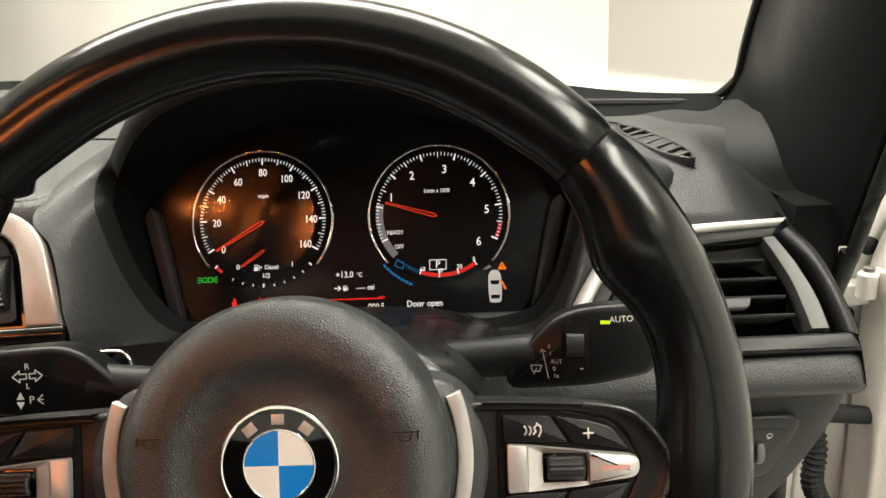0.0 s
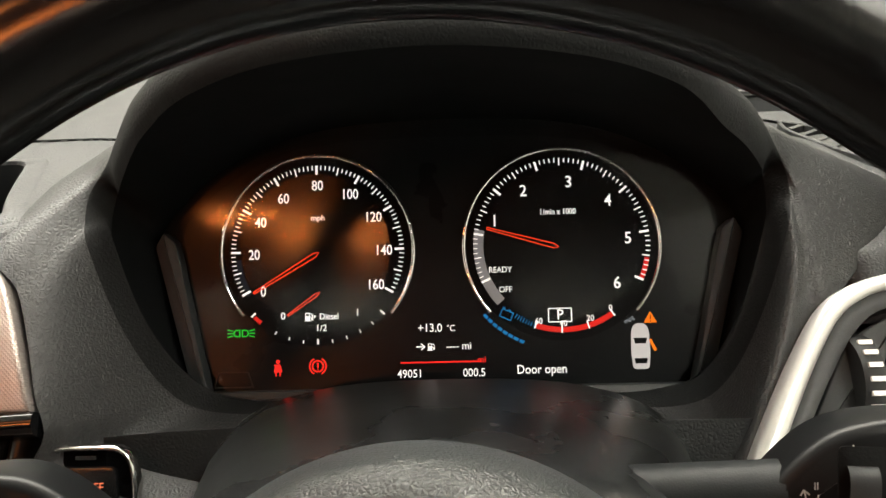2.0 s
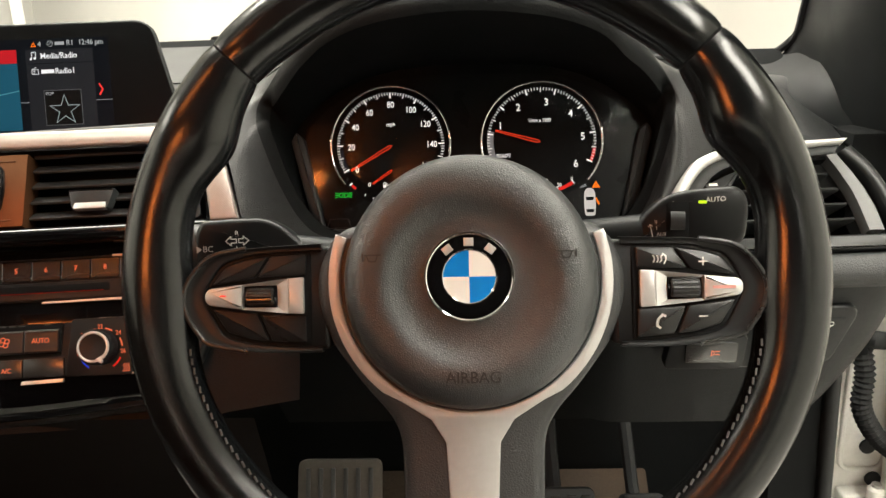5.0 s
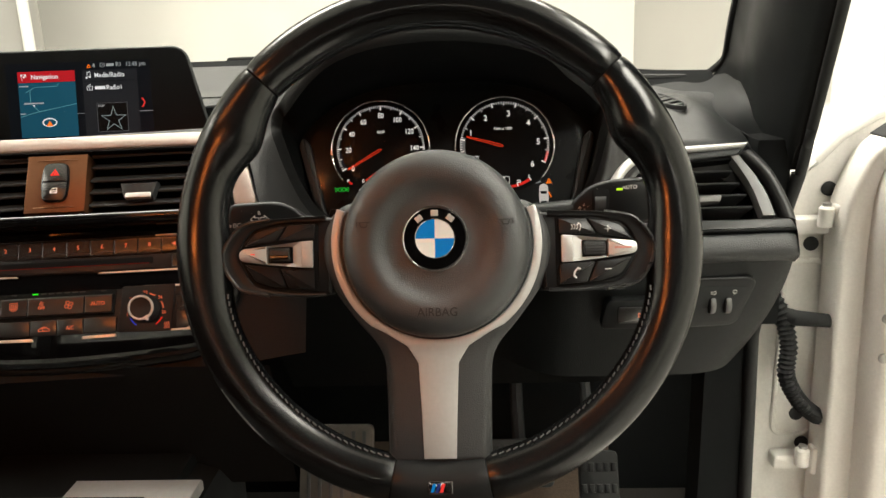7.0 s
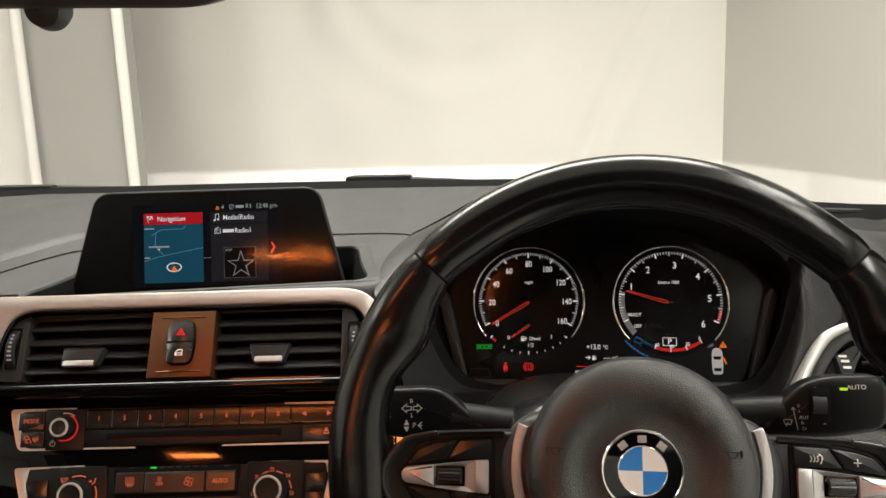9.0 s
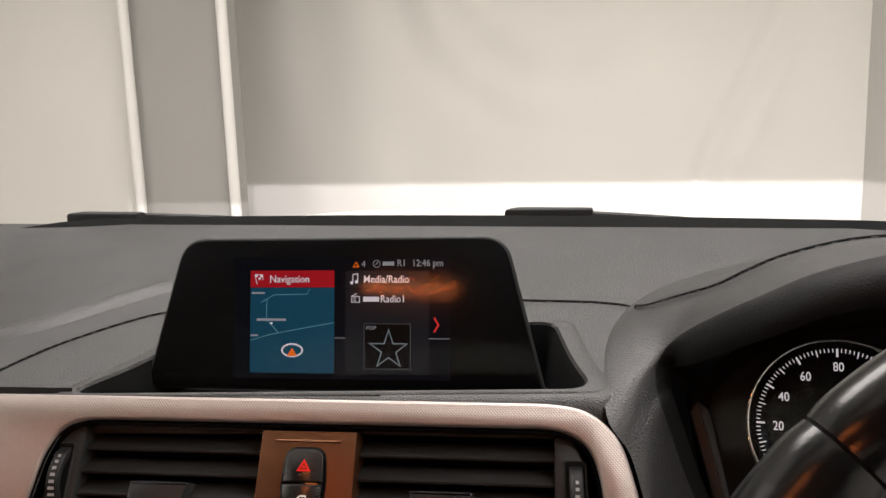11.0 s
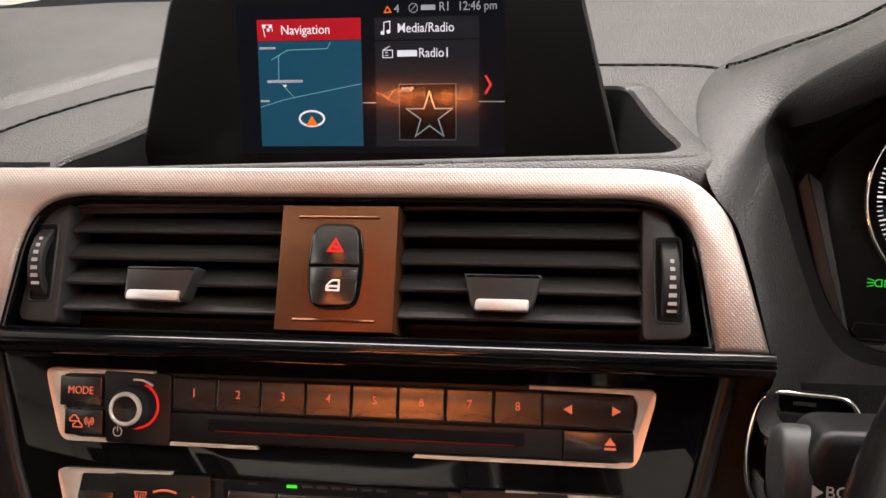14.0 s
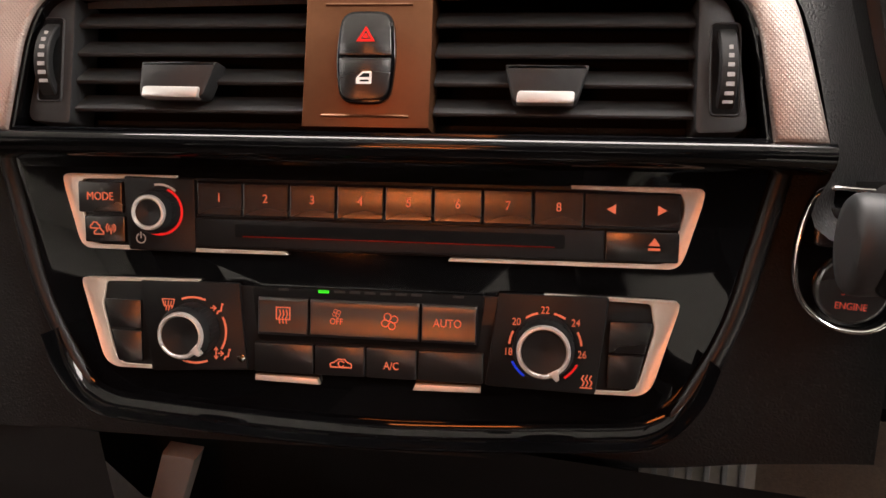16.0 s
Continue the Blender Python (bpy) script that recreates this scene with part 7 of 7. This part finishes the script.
pane = part("pane", grid(ws_pt, steps(0, 1, 24), steps(0, 1, 14)), M_GLASS, ws, "clear glass", 1, 180)
pane.visible_shadow = False
bm = grid(lambda u, v: tuple(Vector(ws_pt(u, 0.0)) + Vector((0, 0.004 - 0.03 * v, 0.003 - 0.027 * v))), steps(0, 1, 40), steps(0, 1, 3))
part("black_band", bm, M_HOODIN, ws, "black lower band", 1, 60)
cowl = part("scuttle_panel", grid(lambda u, v: (-1.17 + 1.22 * u, 0.865 + 0.07 * v - 0.09 * ((u - 0.5) * 2) ** 2, 0.975 - 0.02 * v), steps(0, 1, 30), steps(0, 1, 4)), M_RUBBER, None, "", 1, 60)
tagged(cowl, "black plastic scuttle panel below the windscreen", "scuttle panel")


def wiper(x0, x1, zt):
    w = thing("wiper", pose(0, 0, 0), "black windscreen wiper arm parked at the glass foot", "wiper", "windscreen wipers")
    y = lambda x: 0.878 - 0.10 * ((x + 0.435) / 0.695) ** 2
    part("arm", tube([(x, y(x), zt - 0.018 * ease((x - x0) / (x1 - x0))) for x in steps(x0, x1, 20)], 0.006, 8), M_RUBBER, w, "", 1)
    bm = slab([(x0 - 0.004, -0.010), (x0 + 0.085, -0.008), (x0 + 0.085, 0.008), (x0 + 0.004, 0.011)], -0.012, 0.006, 0.003)
    bmesh.ops.translate(bm, vec=(0, y(x0), zt + 0.001), verts=bm.verts)
    part("blade_holder", bm, M_RUBBER, w, "", 1)
    part("blade", tube([(x, y(x) + 0.012, zt - 0.012) for x in steps(x0 - 0.05, x1 + 0.03, 14)], 0.005, 6), M_RUBBER, w, "", 1)


wiper(-0.385, 0.05, 0.992)
wiper(-0.88, -0.42, 0.992)

mir = thing("rear_view_mirror", plane((-0.40, 0.235, 1.183), 12, -8), "black rear-view mirror with sensor bulge under it", "mirror")
mo = rpoly([(-125, -30), (110, -34), (126, 0), (112, 32), (-120, 36), (-132, 4)], [30, 30, 30, 26, 26, 30], 7)
part("housing", slab(mo, -30, 6, 12), M_MIRR, mir, "satin black housing", smooth=50)
part("mirror_glass", slab(inset(ccw(mo), 15), 5.8, 6.6, 0.3), mat("mirror_glass", (0.8, 0.8, 0.8), 0.02, metal=1.0, var=0.01), mir, "silvered glass")
part("sensor_bulge", lathe([(0, -30), (10, -28), (12, -20), (9, -8), (0, -5)], 8, -33, 24, None, False), M_GREYPL, mir)
part("stem", tube([(0.0, 0.0, -0.03), (0, 0.03, -0.06), (0, 0.07, -0.10)], 0.012, 10), M_PLASTIC, mir, "", 1)

# ---------------------------------------------------------------- footwell and centre console
con = thing("centre_console", pose(-0.435, 0.30, 0.30), "black centre console below the fascia with silver edging", "console")
part("tunnel", slab([(-0.13, -0.8), (0.13, -0.8), (0.13, 0.20), (-0.13, 0.20)], 0.0, 0.30, 0.03), M_PLASTIC, con, "", 1)
part("tray", slab([(-0.10, -0.02), (0.10, -0.02), (0.10, 0.17), (-0.10, 0.17)], 0.30, 0.315, 0.004), M_HOODIN, con, "", 1)
part("back_panel", grid(lambda u, v: (-0.20 + 0.40 * u, 0.10 + 0.06 * v, 0.43 - 0.16 * v), steps(0, 1, 4), steps(0, 1, 6)), M_HOODIN, con, "", 1)
part("silver_strip", slab([(-0.112, 0.40), (-0.092, 0.40), (-0.135, 0.30), (-0.155, 0.30)], -0.10, -0.09, 0.002), M_TRIM, con, "woven silver strip", 1).matrix_basis = Matrix.Rotation(radians(90), 4, "X")
part("storage_lip", box(0, 0.02, 0.335, 0.20, 0.012, 0.014, 0.003), M_GREYPL, con, "", 1)
part("front_plate", box(0.075, 0.033, 0.325, 0.12, 0.075, 0.012, 0.004), M_SILVER, con, "satin silver console plate", 1)

for nm, x, z, w, h in (("brake_pedal", 0.006, 0.535, 0.075, 0.055), ("accelerator_pedal", 0.11, 0.44, 0.05, 0.12)):
    pd = thing(nm, pose(x, 0.55 if nm == "brake_pedal" else 0.62, z, 62, 0, 0), "ribbed black rubber pedal in the footwell", "pedal", "pedals")
    part("pad", slab(rrect(0, 0, w * 1000, h * 1000, 8), 0, 12, 3), M_RUBBER, pd)
    bm = bmesh.new()
    for i in range(5):
        for j in range(4):
            box((i - 2) * w * 190, (j - 1.5) * h * 220, 13, w * 120, h * 90, 3, 0.8, bm)
    part("studs", bm, M_RUBBER, pd)
    part("lever", tube([(0, 0, 0), (0, 0.06, -0.05), (0, 0.2, -0.10)], 0.008, 8), M_RUBBER, pd, "", 1)
mt = thing("floor_mat", pose(-0.06, 0.42, 0.302), "worn beige-brown carpet floor mat in the footwell", "mat")
bm = bmesh.new()
prof = along([(-0.5, 0.0), (0.2, 0.0), (0.29, 0.012), (0.35, 0.035), (0.425, 0.085)], 30)
rings(bm, [[(-0.2, p.x, p.y + 0.001), (-0.2, p.x, p.y + 0.009), (-0.196, p.x, p.y + 0.012), (0.216, p.x, p.y + 0.012), (0.22, p.x, p.y + 0.009), (0.22, p.x, p.y + 0.001)] for p in prof], True, True, True)
part("mat", bm, mat("mat_carpet", (0.055, 0.038, 0.026), 0.95, bump=0.8, scale=500, var=0.3), mt, "", 1, 60)
fr = thing("foot_rest", pose(-0.237, 0.66, 0.405, 62, 0, 0), "ribbed beige-grey driver foot rest", "foot rest")
part("plate", slab(rrect(0, 0, 100, 220, 10), 0, 14, 3), mat("foot_rest_plastic", (0.17, 0.15, 0.13), 0.7), fr)
for k in range(6):
    part("rib", box(-37 + 15 * k, 0, 15, 5, 200, 4, 1), M_GREYMETAL, fr)
